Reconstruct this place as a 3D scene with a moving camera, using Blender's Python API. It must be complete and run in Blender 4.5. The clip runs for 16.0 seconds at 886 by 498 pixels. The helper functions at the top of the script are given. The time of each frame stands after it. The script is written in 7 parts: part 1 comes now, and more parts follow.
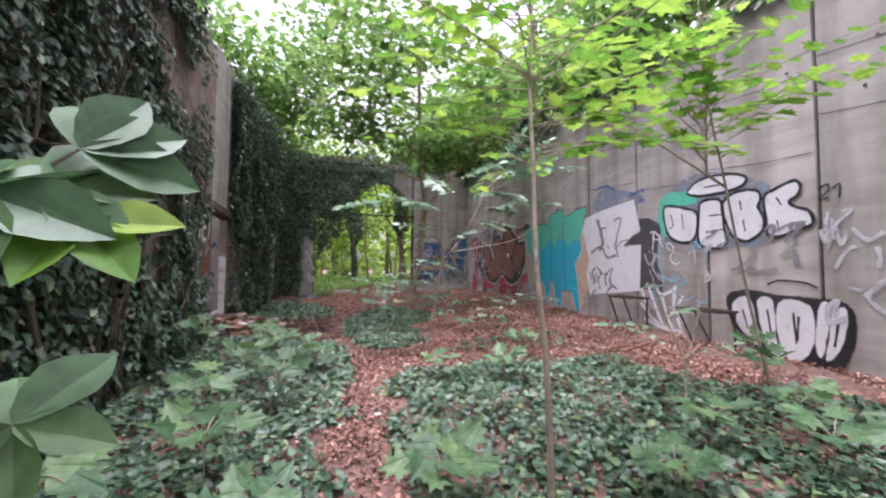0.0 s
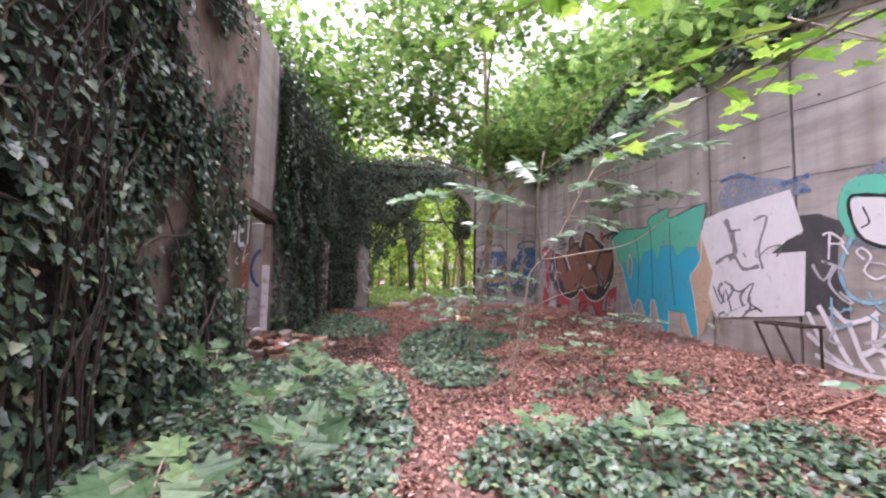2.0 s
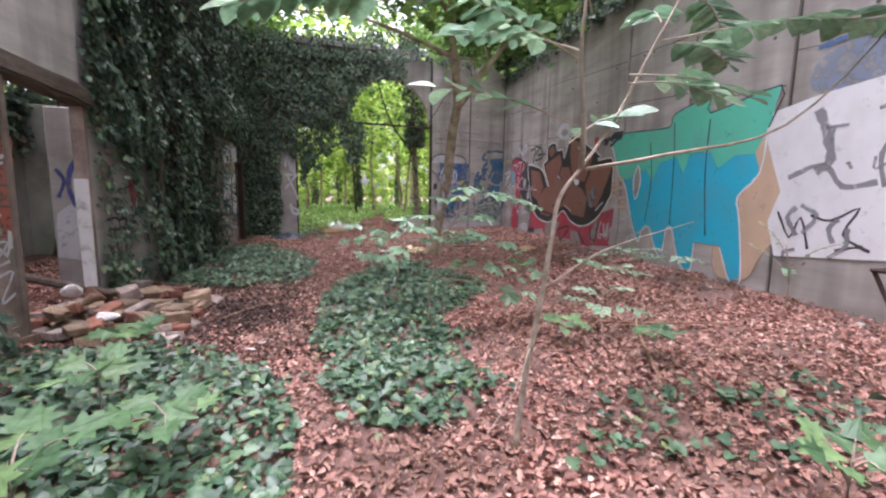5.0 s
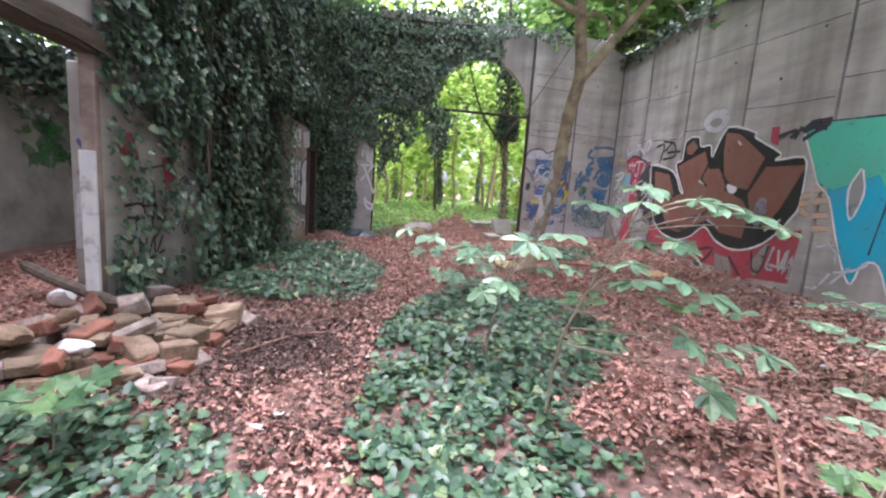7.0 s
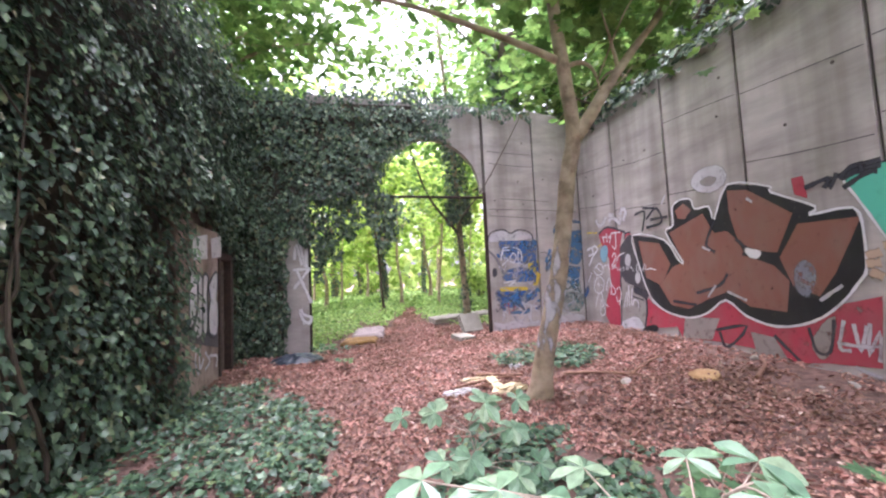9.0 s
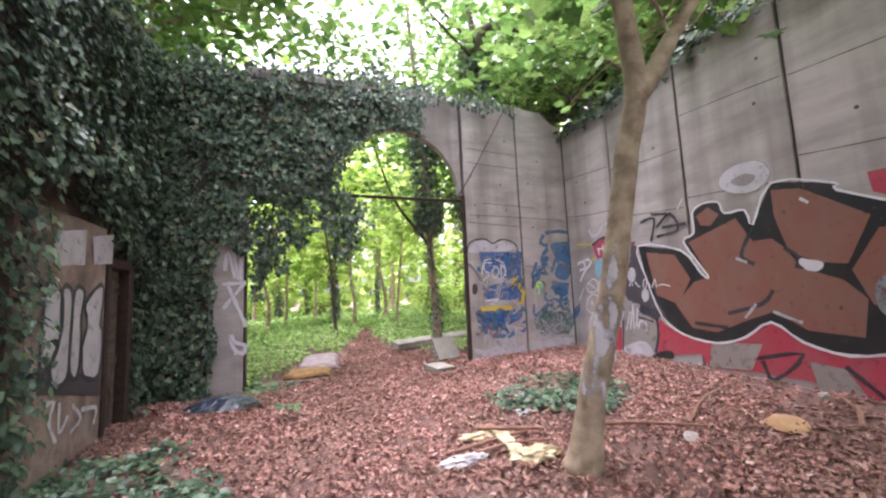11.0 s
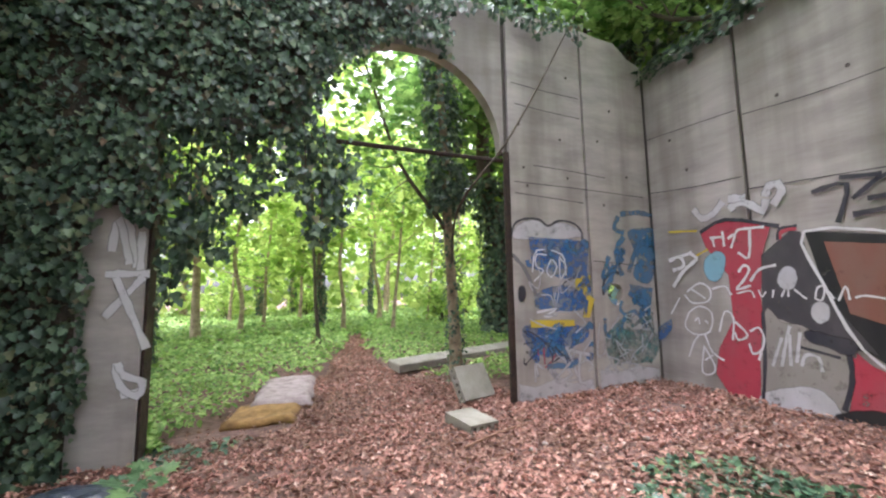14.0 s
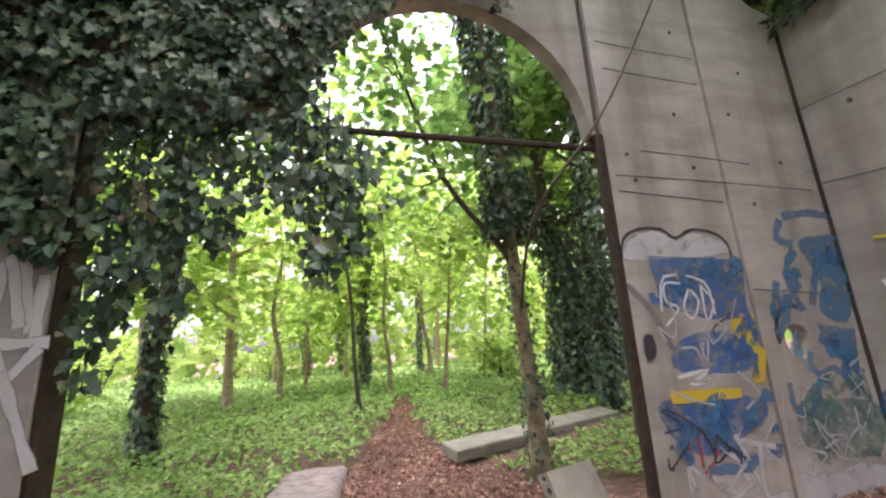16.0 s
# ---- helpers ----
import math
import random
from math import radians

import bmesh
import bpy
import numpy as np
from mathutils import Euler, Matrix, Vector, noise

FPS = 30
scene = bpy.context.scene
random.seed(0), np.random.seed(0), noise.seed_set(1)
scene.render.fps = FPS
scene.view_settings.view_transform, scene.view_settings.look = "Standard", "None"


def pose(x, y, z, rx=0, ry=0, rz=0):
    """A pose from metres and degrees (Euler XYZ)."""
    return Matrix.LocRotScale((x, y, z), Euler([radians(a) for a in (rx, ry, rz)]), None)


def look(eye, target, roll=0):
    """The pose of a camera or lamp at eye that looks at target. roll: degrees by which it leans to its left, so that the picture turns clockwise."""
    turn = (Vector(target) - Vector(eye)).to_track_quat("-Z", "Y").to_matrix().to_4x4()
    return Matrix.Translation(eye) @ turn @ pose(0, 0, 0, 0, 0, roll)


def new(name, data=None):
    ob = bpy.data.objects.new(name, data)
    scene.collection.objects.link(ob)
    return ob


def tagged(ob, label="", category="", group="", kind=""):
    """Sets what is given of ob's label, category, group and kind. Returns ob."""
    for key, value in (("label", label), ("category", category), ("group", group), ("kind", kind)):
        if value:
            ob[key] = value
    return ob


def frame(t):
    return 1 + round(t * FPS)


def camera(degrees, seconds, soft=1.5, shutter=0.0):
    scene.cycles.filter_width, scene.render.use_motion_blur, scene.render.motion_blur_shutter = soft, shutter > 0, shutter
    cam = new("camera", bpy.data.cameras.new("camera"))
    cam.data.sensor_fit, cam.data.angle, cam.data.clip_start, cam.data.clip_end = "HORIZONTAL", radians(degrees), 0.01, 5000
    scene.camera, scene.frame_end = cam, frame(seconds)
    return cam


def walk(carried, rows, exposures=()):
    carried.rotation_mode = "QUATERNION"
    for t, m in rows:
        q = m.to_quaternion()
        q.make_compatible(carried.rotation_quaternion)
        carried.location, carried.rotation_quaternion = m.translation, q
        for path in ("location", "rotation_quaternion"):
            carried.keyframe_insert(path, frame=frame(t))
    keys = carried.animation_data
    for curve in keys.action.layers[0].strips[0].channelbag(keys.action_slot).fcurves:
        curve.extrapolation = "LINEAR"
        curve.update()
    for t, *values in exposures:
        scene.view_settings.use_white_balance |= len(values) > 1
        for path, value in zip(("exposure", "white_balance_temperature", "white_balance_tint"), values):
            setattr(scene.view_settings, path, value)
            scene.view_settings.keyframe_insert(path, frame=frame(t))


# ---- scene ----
cam = camera(94.6, 16.0, soft=2.2)
PATH = [
    (0, (-0.008, 0.035, 1.485), (0.508, 1.964, 1.585), 0.5),
    (0.5, (0.023, 0.386, 1.479), (0.434, 2.342, 1.565), 1.5),
    (1, (0.002, 0.799, 1.478), (0.314, 2.774, 1.515), 1.5),
    (1.1, (-0.009, 0.876, 1.479), (0.288, 2.854, 1.512), 1.7),
    (1.5, (0.011, 1.2, 1.475), (0.218, 3.186, 1.594), 2.1),
    (2, (0.035, 1.643, 1.504), (0.283, 3.621, 1.655), 1.1),
    (2.5, (0.046, 2.093, 1.464), (0.521, 4.035, 1.503), 1.0),
    (3, (0.15, 2.541, 1.458), (0.643, 4.479, 1.457), 1.3),
    (3.2, (0.184, 2.715, 1.48), (0.649, 4.66, 1.447), 1.8),
    (5.3, (0.548, 4.569, 1.599), (1.008, 6.495, 1.315), 0.7),
    (5.5, (0.556, 4.754, 1.571), (0.918, 6.698, 1.272), 1.0),
    (6, (0.61, 5.115, 1.584), (0.709, 7.089, 1.281), 2.3),
    (6.5, (0.594, 5.558, 1.578), (0.651, 7.535, 1.281), 1.9),
    (7, (0.548, 6.034, 1.583), (0.664, 8.012, 1.309), 4.1),
    (7.5, (0.513, 6.524, 1.668), (0.592, 8.518, 1.538), 6.6),
    (7.7, (0.428, 6.725, 1.678), (0.603, 8.717, 1.653), 5.4),
    (8, (0.372, 7.002, 1.712), (0.71, 8.973, 1.716), 2.4),
    (8.5, (0.319, 7.424, 1.759), (0.676, 9.388, 1.875), -1.1),
    (9, (0.324, 7.902, 1.818), (0.715, 9.858, 1.962), -2.6),
    (9.2, (0.332, 8.069, 1.812), (0.734, 10.022, 1.969), -2.1),
    (11.3, (0.217, 9.794, 1.812), (0.853, 11.677, 2.036), -2.6),
    (11.5, (0.22, 9.998, 1.786), (0.776, 11.909, 1.988), -3.5),
    (12, (0.285, 10.476, 1.796), (0.793, 12.409, 1.863), -2.6),
    (12.5, (0.334, 10.962, 1.819), (0.999, 12.848, 1.83), -2.2),
    (13, (0.454, 11.422, 1.832), (1.054, 13.326, 1.946), -1.2),
    (13.5, (0.56, 11.87, 1.859), (1.122, 13.78, 2.051), 0.6),
    (14, (0.628, 12.316, 1.896), (1.284, 14.192, 2.12), -0.9),
    (14.5, (0.736, 12.774, 1.893), (1.299, 14.675, 2.158), -2.3),
    (15, (0.841, 13.185, 1.905), (1.283, 15.104, 2.255), -3.0),
    (15.5, (0.89, 13.626, 1.925), (1.363, 15.528, 2.323), -2.2),
    (15.9, (0.992, 13.976, 1.985), (1.444, 15.87, 2.442), -3.2),
    (16, (1.017, 14.067, 1.989), (1.45, 15.963, 2.456), -3.2),
]
walk(cam, [(t, look(eye, target, roll)) for t, eye, target, roll in PATH], [(0, 1.66, 6000, 26), (1.5, 1.95, 6150, 37), (3, 1.92, 6150, 32), (6, 2.22, 5850, 26), (7.5, 2.58, 5750, 25), (9, 2.8, 5900, 32), (12, 2.56, 6050, 25), (13, 2.54, 5850, 17), (16, 2.36, 6350, 21)])

# ---- daylight ----
world = bpy.data.worlds.new("overcast")
scene.world = world
world.use_nodes = True
wn = world.node_tree.nodes
sky = wn.new("ShaderNodeTexSky")
sky.sky_type, sky.sun_disc = "NISHITA", False
sky.sun_elevation, sky.sun_rotation = radians(80), radians(300)
sky.air_density, sky.dust_density, sky.ozone_density = 1.0, 6.0, 0.6
cloud = wn.new("ShaderNodeHueSaturation")
cloud.inputs["Saturation"].default_value = 0.12
world.node_tree.links.new(sky.outputs[0], cloud.inputs["Color"])
world.node_tree.links.new(cloud.outputs[0], wn["Background"].inputs[0])
wn["Background"].inputs[1].default_value = 0.15
sun = new("sun", bpy.data.lights.new("sun", "SUN"))
sun.data.energy, sun.data.angle, sun.data.color = 1.2, radians(50), (1.0, 0.97, 0.92)
# the brightest part of the sky stands high to the left and a little beyond the gateway
sun.matrix_world = look((0, 0, 30), (30 / math.tan(radians(80)) * 0.87, -30 / math.tan(radians(80)) * 0.5, 0))

# ---- materials ----


def ramp(nt, stops):
    r = nt.nodes.new("ShaderNodeValToRGB")
    while len(r.color_ramp.elements) < len(stops):
        r.color_ramp.elements.new(0.5)
    for e, (p, c) in zip(r.color_ramp.elements, stops):
        e.position, e.color = p, (*c, 1)
    return r


def surface(name, stops, scale=3.0, rough=0.85, fine=60.0, bump=0.3, metal=0.0, stretch=(1, 1, 1), stain=None, random_shift=0.0):
    """A rough mineral or wooden surface: colour from a coarse noise, relief from a fine one, stains in dark runs."""
    m = bpy.data.materials.new(name)
    m.use_nodes = True
    nt = m.node_tree
    b = nt.nodes["Principled BSDF"]
    geo = nt.nodes.new("ShaderNodeNewGeometry")
    mp = nt.nodes.new("ShaderNodeMapping")
    mp.inputs["Scale"].default_value = stretch
    nt.links.new(geo.outputs["Position"], mp.inputs["Vector"])
    n1 = nt.nodes.new("ShaderNodeTexNoise")
    n1.inputs["Scale"].default_value, n1.inputs["Detail"].default_value, n1.inputs["Roughness"].default_value = scale, 8, 0.62
    nt.links.new(mp.outputs[0], n1.inputs["Vector"])
    r = ramp(nt, stops)
    nt.links.new(n1.outputs["Fac"], r.inputs[0])
    col = r.outputs[0]
    if random_shift:
        oi = nt.nodes.new("ShaderNodeObjectInfo")
        ml = nt.nodes.new("ShaderNodeMath")
        ml.operation = "MULTIPLY_ADD"
        ml.inputs[1].default_value, ml.inputs[2].default_value = random_shift, 1 - random_shift / 2
        nt.links.new(oi.outputs["Random"], ml.inputs[0])
        hs = nt.nodes.new("ShaderNodeHueSaturation")
        nt.links.new(ml.outputs[0], hs.inputs["Value"])
        nt.links.new(col, hs.inputs["Color"])
        col = hs.outputs[0]
    if stain:
        mp2 = nt.nodes.new("ShaderNodeMapping")
        mp2.inputs["Scale"].default_value = stain[1]
        nt.links.new(geo.outputs["Position"], mp2.inputs["Vector"])
        n3 = nt.nodes.new("ShaderNodeTexNoise")
        n3.inputs["Scale"].default_value, n3.inputs["Detail"].default_value = 1.0, 6
        nt.links.new(mp2.outputs[0], n3.inputs["Vector"])
        r3 = ramp(nt, [(0.42, (0, 0, 0)), (0.68, (1, 1, 1))])
        nt.links.new(n3.outputs["Fac"], r3.inputs[0])
        mx = nt.nodes.new("ShaderNodeMix")
        mx.data_type = "RGBA"
        mul = nt.nodes.new("ShaderNodeMath")
        mul.operation = "MULTIPLY"
        mul.inputs[1].default_value = stain[2]
        nt.links.new(r3.outputs[0], mul.inputs[0])
        nt.links.new(mul.outputs[0], mx.inputs["Factor"])
        nt.links.new(col, mx.inputs["A"])
        mx.inputs["B"].default_value = (*stain[0], 1)
        col = mx.outputs["Result"]
    nt.links.new(col, b.inputs["Base Color"])
    b.inputs["Roughness"].default_value, b.inputs["Metallic"].default_value = rough, metal
    n2 = nt.nodes.new("ShaderNodeTexNoise")
    n2.inputs["Scale"].default_value, n2.inputs["Detail"].default_value = fine, 5
    nt.links.new(mp.outputs[0], n2.inputs["Vector"])
    bp = nt.nodes.new("ShaderNodeBump")
    bp.inputs["Strength"].default_value, bp.inputs["Distance"].default_value = bump, 0.02
    nt.links.new(n2.outputs["Fac"], bp.inputs["Height"])
    nt.links.new(bp.outputs[0], b.inputs["Normal"])
    return m


def foliage(name, stops, translucent=0.35, rough=0.45, per_object=False, gloss=0.5, patch=None):
    """Leaves: each island (or object) takes its own colour; light passes through the blade."""
    m = bpy.data.materials.new(name)
    m.use_nodes = True
    nt = m.node_tree
    b = nt.nodes["Principled BSDF"]
    r = ramp(nt, stops)
    if per_object:
        src = nt.nodes.new("ShaderNodeObjectInfo").outputs["Random"]
    else:
        src = nt.nodes.new("ShaderNodeNewGeometry").outputs["Random Per Island"]
    nt.links.new(src, r.inputs[0])
    nz = nt.nodes.new("ShaderNodeTexNoise")
    nz.inputs["Scale"].default_value, nz.inputs["Detail"].default_value = 22, 4
    geo = nt.nodes.new("ShaderNodeNewGeometry")
    nt.links.new(geo.outputs["Position"], nz.inputs["Vector"])
    hs = nt.nodes.new("ShaderNodeHueSaturation")
    mr = nt.nodes.new("ShaderNodeMapRange")
    mr.inputs["From Min"].default_value, mr.inputs["From Max"].default_value = 0.3, 0.7
    mr.inputs["To Min"].default_value, mr.inputs["To Max"].default_value = 0.7, 1.25
    nt.links.new(nz.outputs["Fac"], mr.inputs["Value"])
    nt.links.new(mr.outputs[0], hs.inputs["Value"])
    nt.links.new(r.outputs[0], hs.inputs["Color"])
    colour = hs.outputs[0]
    if patch:
        # broad patches of older, rotting leaves
        big = nt.nodes.new("ShaderNodeTexNoise")
        big.inputs["Scale"].default_value, big.inputs["Detail"].default_value, big.inputs["Roughness"].default_value = 0.9, 7, 0.65
        nt.links.new(geo.outputs["Position"], big.inputs["Vector"])
        rp = ramp(nt, [(0.42, (0, 0, 0)), (0.66, (0.75, 0.75, 0.75))])
        nt.links.new(big.outputs["Fac"], rp.inputs[0])
        mx = nt.nodes.new("ShaderNodeMix")
        mx.data_type = "RGBA"
        nt.links.new(rp.outputs[0], mx.inputs["Factor"])
        nt.links.new(colour, mx.inputs["A"])
        mx.inputs["B"].default_value = (*patch, 1)
        colour = mx.outputs["Result"]
    nt.links.new(colour, b.inputs["Base Color"])
    b.inputs["Roughness"].default_value, b.inputs["Specular IOR Level"].default_value = rough, gloss
    if translucent:
        tr = nt.nodes.new("ShaderNodeBsdfTranslucent")
        nt.links.new(colour, tr.inputs["Color"])
        mix = nt.nodes.new("ShaderNodeMixShader")
        mix.inputs[0].default_value = translucent
        nt.links.new(b.outputs[0], mix.inputs[1])
        nt.links.new(tr.outputs[0], mix.inputs[2])
        nt.links.new(mix.outputs[0], nt.nodes["Material Output"].inputs["Surface"])
    return m


def paint(name, colour, rough=0.6, worn=0.25, cover=0.9):
    """Spray paint on concrete: thin and uneven; bare spots show the wall, and it thins out where its density falls."""
    m = surface(name, [(0.0, [c * 0.75 for c in colour]), (0.4, colour), (0.62, colour), (1.0, [c * 0.85 for c in colour])], 7, rough, 90, 0.12, stain=((0.22, 0.2, 0.19), (4, 4, 2.5), worn * 0.7))
    nt = m.node_tree
    geo = nt.nodes.new("ShaderNodeNewGeometry")
    nz = nt.nodes.new("ShaderNodeTexNoise")
    nz.inputs["Scale"].default_value, nz.inputs["Detail"].default_value, nz.inputs["Roughness"].default_value = 9, 9, 0.7
    nt.links.new(geo.outputs["Position"], nz.inputs["Vector"])
    at = nt.nodes.new("ShaderNodeAttribute")
    at.attribute_name = "spray"
    add = nt.nodes.new("ShaderNodeMath")
    add.operation = "MULTIPLY_ADD"
    nt.links.new(at.outputs["Fac"], add.inputs[0])
    add.inputs[1].default_value = 0.62
    nt.links.new(nz.outputs["Fac"], add.inputs[2])
    mr = nt.nodes.new("ShaderNodeMapRange")
    mr.inputs["From Min"].default_value, mr.inputs["From Max"].default_value = 1.1 - 0.42 * cover, 1.3 - 0.3 * cover
    mr.inputs["To Max"].default_value = 0.35 + 0.65 * cover
    nt.links.new(add.outputs[0], mr.inputs["Value"])
    tr = nt.nodes.new("ShaderNodeBsdfTransparent")
    mix = nt.nodes.new("ShaderNodeMixShader")
    nt.links.new(mr.outputs[0], mix.inputs[0])
    nt.links.new(tr.outputs[0], mix.inputs[1])
    nt.links.new(nt.nodes["Principled BSDF"].outputs[0], mix.inputs[2])
    nt.links.new(mix.outputs[0], nt.nodes["Material Output"].inputs["Surface"])
    return m


CONC = [(0.25, (0.28, 0.25, 0.24)), (0.5, (0.42, 0.38, 0.365)), (0.75, (0.53, 0.485, 0.465))]
concrete = surface("concrete", CONC, 1.3, 0.88, 45, 0.25, stretch=(1, 0.6, 3.2), stain=((0.13, 0.11, 0.09), (2.6, 2.6, 0.3), 0.5), random_shift=0.14)
concrete_dark = surface("concrete_shadow_gap", [(0.3, (0.07, 0.06, 0.055)), (0.7, (0.13, 0.11, 0.1))], 3, 0.9, 50)
concrete_old = surface("concrete_weathered", [(0.25, (0.12, 0.09, 0.078)), (0.45, (0.25, 0.18, 0.155)), (0.58, (0.34, 0.255, 0.22)), (0.78, (0.44, 0.365, 0.33))], 3.2, 0.9, 40, 0.5, stain=((0.05, 0.05, 0.035), (2, 2, 0.6), 0.75), random_shift=0.15)
soil = surface("forest_soil", [(0.3, (0.065, 0.037, 0.03)), (0.5, (0.145, 0.082, 0.067)), (0.7, (0.26, 0.15, 0.124))], 9, 0.95, 40, 0.8)
bark = surface("bark_smooth", [(0.3, (0.17, 0.12, 0.08)), (0.45, (0.34, 0.26, 0.175)), (0.75, (0.5, 0.41, 0.29))], 6, 0.8, 60, 0.16, stretch=(1, 1, 0.8), stain=((0.13, 0.1, 0.06), (5, 5, 7), 0.7))
bark_dark = surface("bark_dark", [(0.3, (0.045, 0.035, 0.026)), (0.7, (0.13, 0.1, 0.075))], 9, 0.9, 40, 0.7, stretch=(1, 1, 0.3))
twig_bark = surface("twig_bark", [(0.3, (0.2, 0.155, 0.12)), (0.7, (0.46, 0.37, 0.3))], 14, 0.8, 60, 0.3)
rust = surface("rusty_steel", [(0.3, (0.025, 0.018, 0.016)), (0.7, (0.075, 0.045, 0.035))], 12, 0.75, 80, 0.4, metal=0.3)
timber = surface("weathered_timber", [(0.3, (0.05, 0.036, 0.028)), (0.7, (0.15, 0.11, 0.085))], 3, 0.9, 30, 0.6, stretch=(6, 1, 6))
brick_mat = surface("rubble_brick", [(0.3, (0.11, 0.072, 0.05)), (0.5, (0.22, 0.15, 0.1)), (0.75, (0.38, 0.29, 0.22))], 5, 0.92, 45, 0.7, random_shift=1.0)
brick_wall_mat = surface("brick_red", [(0.3, (0.15, 0.06, 0.04)), (0.7, (0.3, 0.13, 0.09))], 7, 0.92, 45, 0.6, random_shift=0.5)
# brown of ivy stems, darkened to hold the shade behind the leaves
vine_and_shade = surface("vine_and_shade", [(0.3, (0.022, 0.019, 0.016)), (0.7, (0.085, 0.066, 0.05))], 8, 0.95, 25, 0.8)
ivy_leaf = foliage("ivy_leaf", [(0.0, (0.036, 0.062, 0.046)), (0.45, (0.084, 0.136, 0.092)), (0.8, (0.14, 0.21, 0.13)), (0.94, (0.2, 0.265, 0.15)), (1.0, (0.22, 0.165, 0.11))], 0.15, 0.42, gloss=0.42)
ground_ivy_leaf = foliage("ground_ivy_leaf", [(0.0, (0.034, 0.072, 0.044)), (0.5, (0.065, 0.13, 0.074)), (0.9, (0.115, 0.2, 0.105)), (1.0, (0.2, 0.25, 0.1))], 0.18, 0.4)
litter_leaf = foliage("litter_leaf", [(0.0, (0.16, 0.076, 0.06)), (0.22, (0.31, 0.148, 0.12)), (0.5, (0.46, 0.23, 0.185)), (0.75, (0.53, 0.285, 0.225)), (0.93, (0.59, 0.36, 0.285)), (1.0, (0.7, 0.54, 0.46))], 0.1, 0.7, patch=(0.16, 0.095, 0.065))
mulch = foliage("bark_mulch", [(0.0, (0.035, 0.022, 0.018)), (0.6, (0.095, 0.056, 0.045)), (0.9, (0.17, 0.1, 0.08)), (1.0, (0.35, 0.24, 0.2))], 0.0, 0.85)
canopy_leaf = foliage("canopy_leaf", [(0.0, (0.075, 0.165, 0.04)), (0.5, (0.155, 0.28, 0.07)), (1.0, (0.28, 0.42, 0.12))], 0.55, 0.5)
# canopy green made paler and brighter: distance haze and glow put into the colour
hazy_far_leaf = foliage("hazy_far_leaf", [(0.0, (0.16, 0.28, 0.045)), (0.5, (0.35, 0.51, 0.1)), (1.0, (0.56, 0.68, 0.2))], 0.58, 0.6)
sapling_leaf = foliage("sapling_leaf", [(0.0, (0.12, 0.23, 0.14)), (0.6, (0.2, 0.33, 0.2)), (1.0, (0.31, 0.43, 0.27))], 0.3, 0.32, per_object=True)
seedling_leaf = foliage("seedling_leaf", [(0.0, (0.06, 0.135, 0.06)), (0.6, (0.105, 0.2, 0.085)), (1.0, (0.17, 0.28, 0.11))], 0.3, 0.5, per_object=True)
under_leaf = foliage("undergrowth_leaf", [(0.0, (0.13, 0.25, 0.06)), (0.5, (0.25, 0.41, 0.1)), (1.0, (0.4, 0.55, 0.17))], 0.35, 0.6)

# ---- building helpers ----


def obj(name, verts, faces, mat, parent=None, label="", smooth=False):
    me = bpy.data.meshes.new(name)
    me.from_pydata([tuple(v) for v in verts], [], [tuple(f) for f in faces])
    me.materials.append(mat)
    if smooth:
        me.polygons.foreach_set("use_smooth", [True] * len(me.polygons))
    ob = new(name, me)
    if parent:
        ob.parent = parent
    if label:
        ob["label"] = label
    return ob


def part(name, bm, mat, parent=None, label="", smooth=False):
    me = bpy.data.meshes.new(name)
    bm.to_mesh(me)
    bm.free()
    me.materials.append(mat)
    if smooth:
        me.polygons.foreach_set("use_smooth", [True] * len(me.polygons))
    ob = new(name, me)
    if parent:
        ob.parent = parent
    if label:
        ob["label"] = label
    return ob


def empty(name, at, label, category, group="", kind=""):
    ob = new(name)
    ob.location = at
    ob.empty_display_size = 0.1
    return tagged(ob, label, category, group, kind)


def under(ob, parent):
    """Puts ob, whose mesh lies in world places, under parent without moving it."""
    ob.parent = parent
    ob.matrix_parent_inverse = Matrix.Translation(-parent.location)
    return ob


def box_bm(x0, x1, y0, y1, z0, z1, bevel=0.0, rough=0.0, seed=0):
    bm = bmesh.new()
    bmesh.ops.create_cube(bm, size=1)
    for v in bm.verts:
        v.co = Vector(((x0 + x1) / 2 + v.co.x * (x1 - x0), (y0 + y1) / 2 + v.co.y * (y1 - y0), (z0 + z1) / 2 + v.co.z * (z1 - z0)))
    if rough:
        rnd = random.Random(seed)
        for v in bm.verts:
            v.co += Vector([rnd.uniform(-rough, rough) for _ in range(3)])
    if bevel:
        bmesh.ops.bevel(bm, geom=list(bm.edges), offset=bevel, segments=1, affect="EDGES")
    return bm


def plate_bm(loops, plane, depth0, depth1):
    """A flat plate with any outline and holes: loops of (u, v); plane 'x': u=y, v=z at x; plane 'y': u=x, v=z at y."""
    bm = bmesh.new()

    def put(u, v, d):
        return bm.verts.new((d, u, v) if plane == "x" else (u, d, v))
    for d in (depth0, depth1):
        edges = []
        for loop in loops:
            vs = [put(u, v, d) for u, v in loop]
            edges += [bm.edges.new((a, b)) for a, b in zip(vs, vs[1:] + vs[:1])]
        bmesh.ops.triangle_fill(bm, use_beauty=True, use_dissolve=False, edges=edges)
    bm.verts.ensure_lookup_table()
    n = sum(len(l) for l in loops)
    base = 0
    for loop in loops:
        k = len(loop)
        for i in range(k):
            j = (i + 1) % k
            bm.faces.new((bm.verts[base + i], bm.verts[base + j], bm.verts[n + base + j], bm.verts[n + base + i]))
        base += k
    bmesh.ops.recalc_face_normals(bm, faces=list(bm.faces))
    return bm


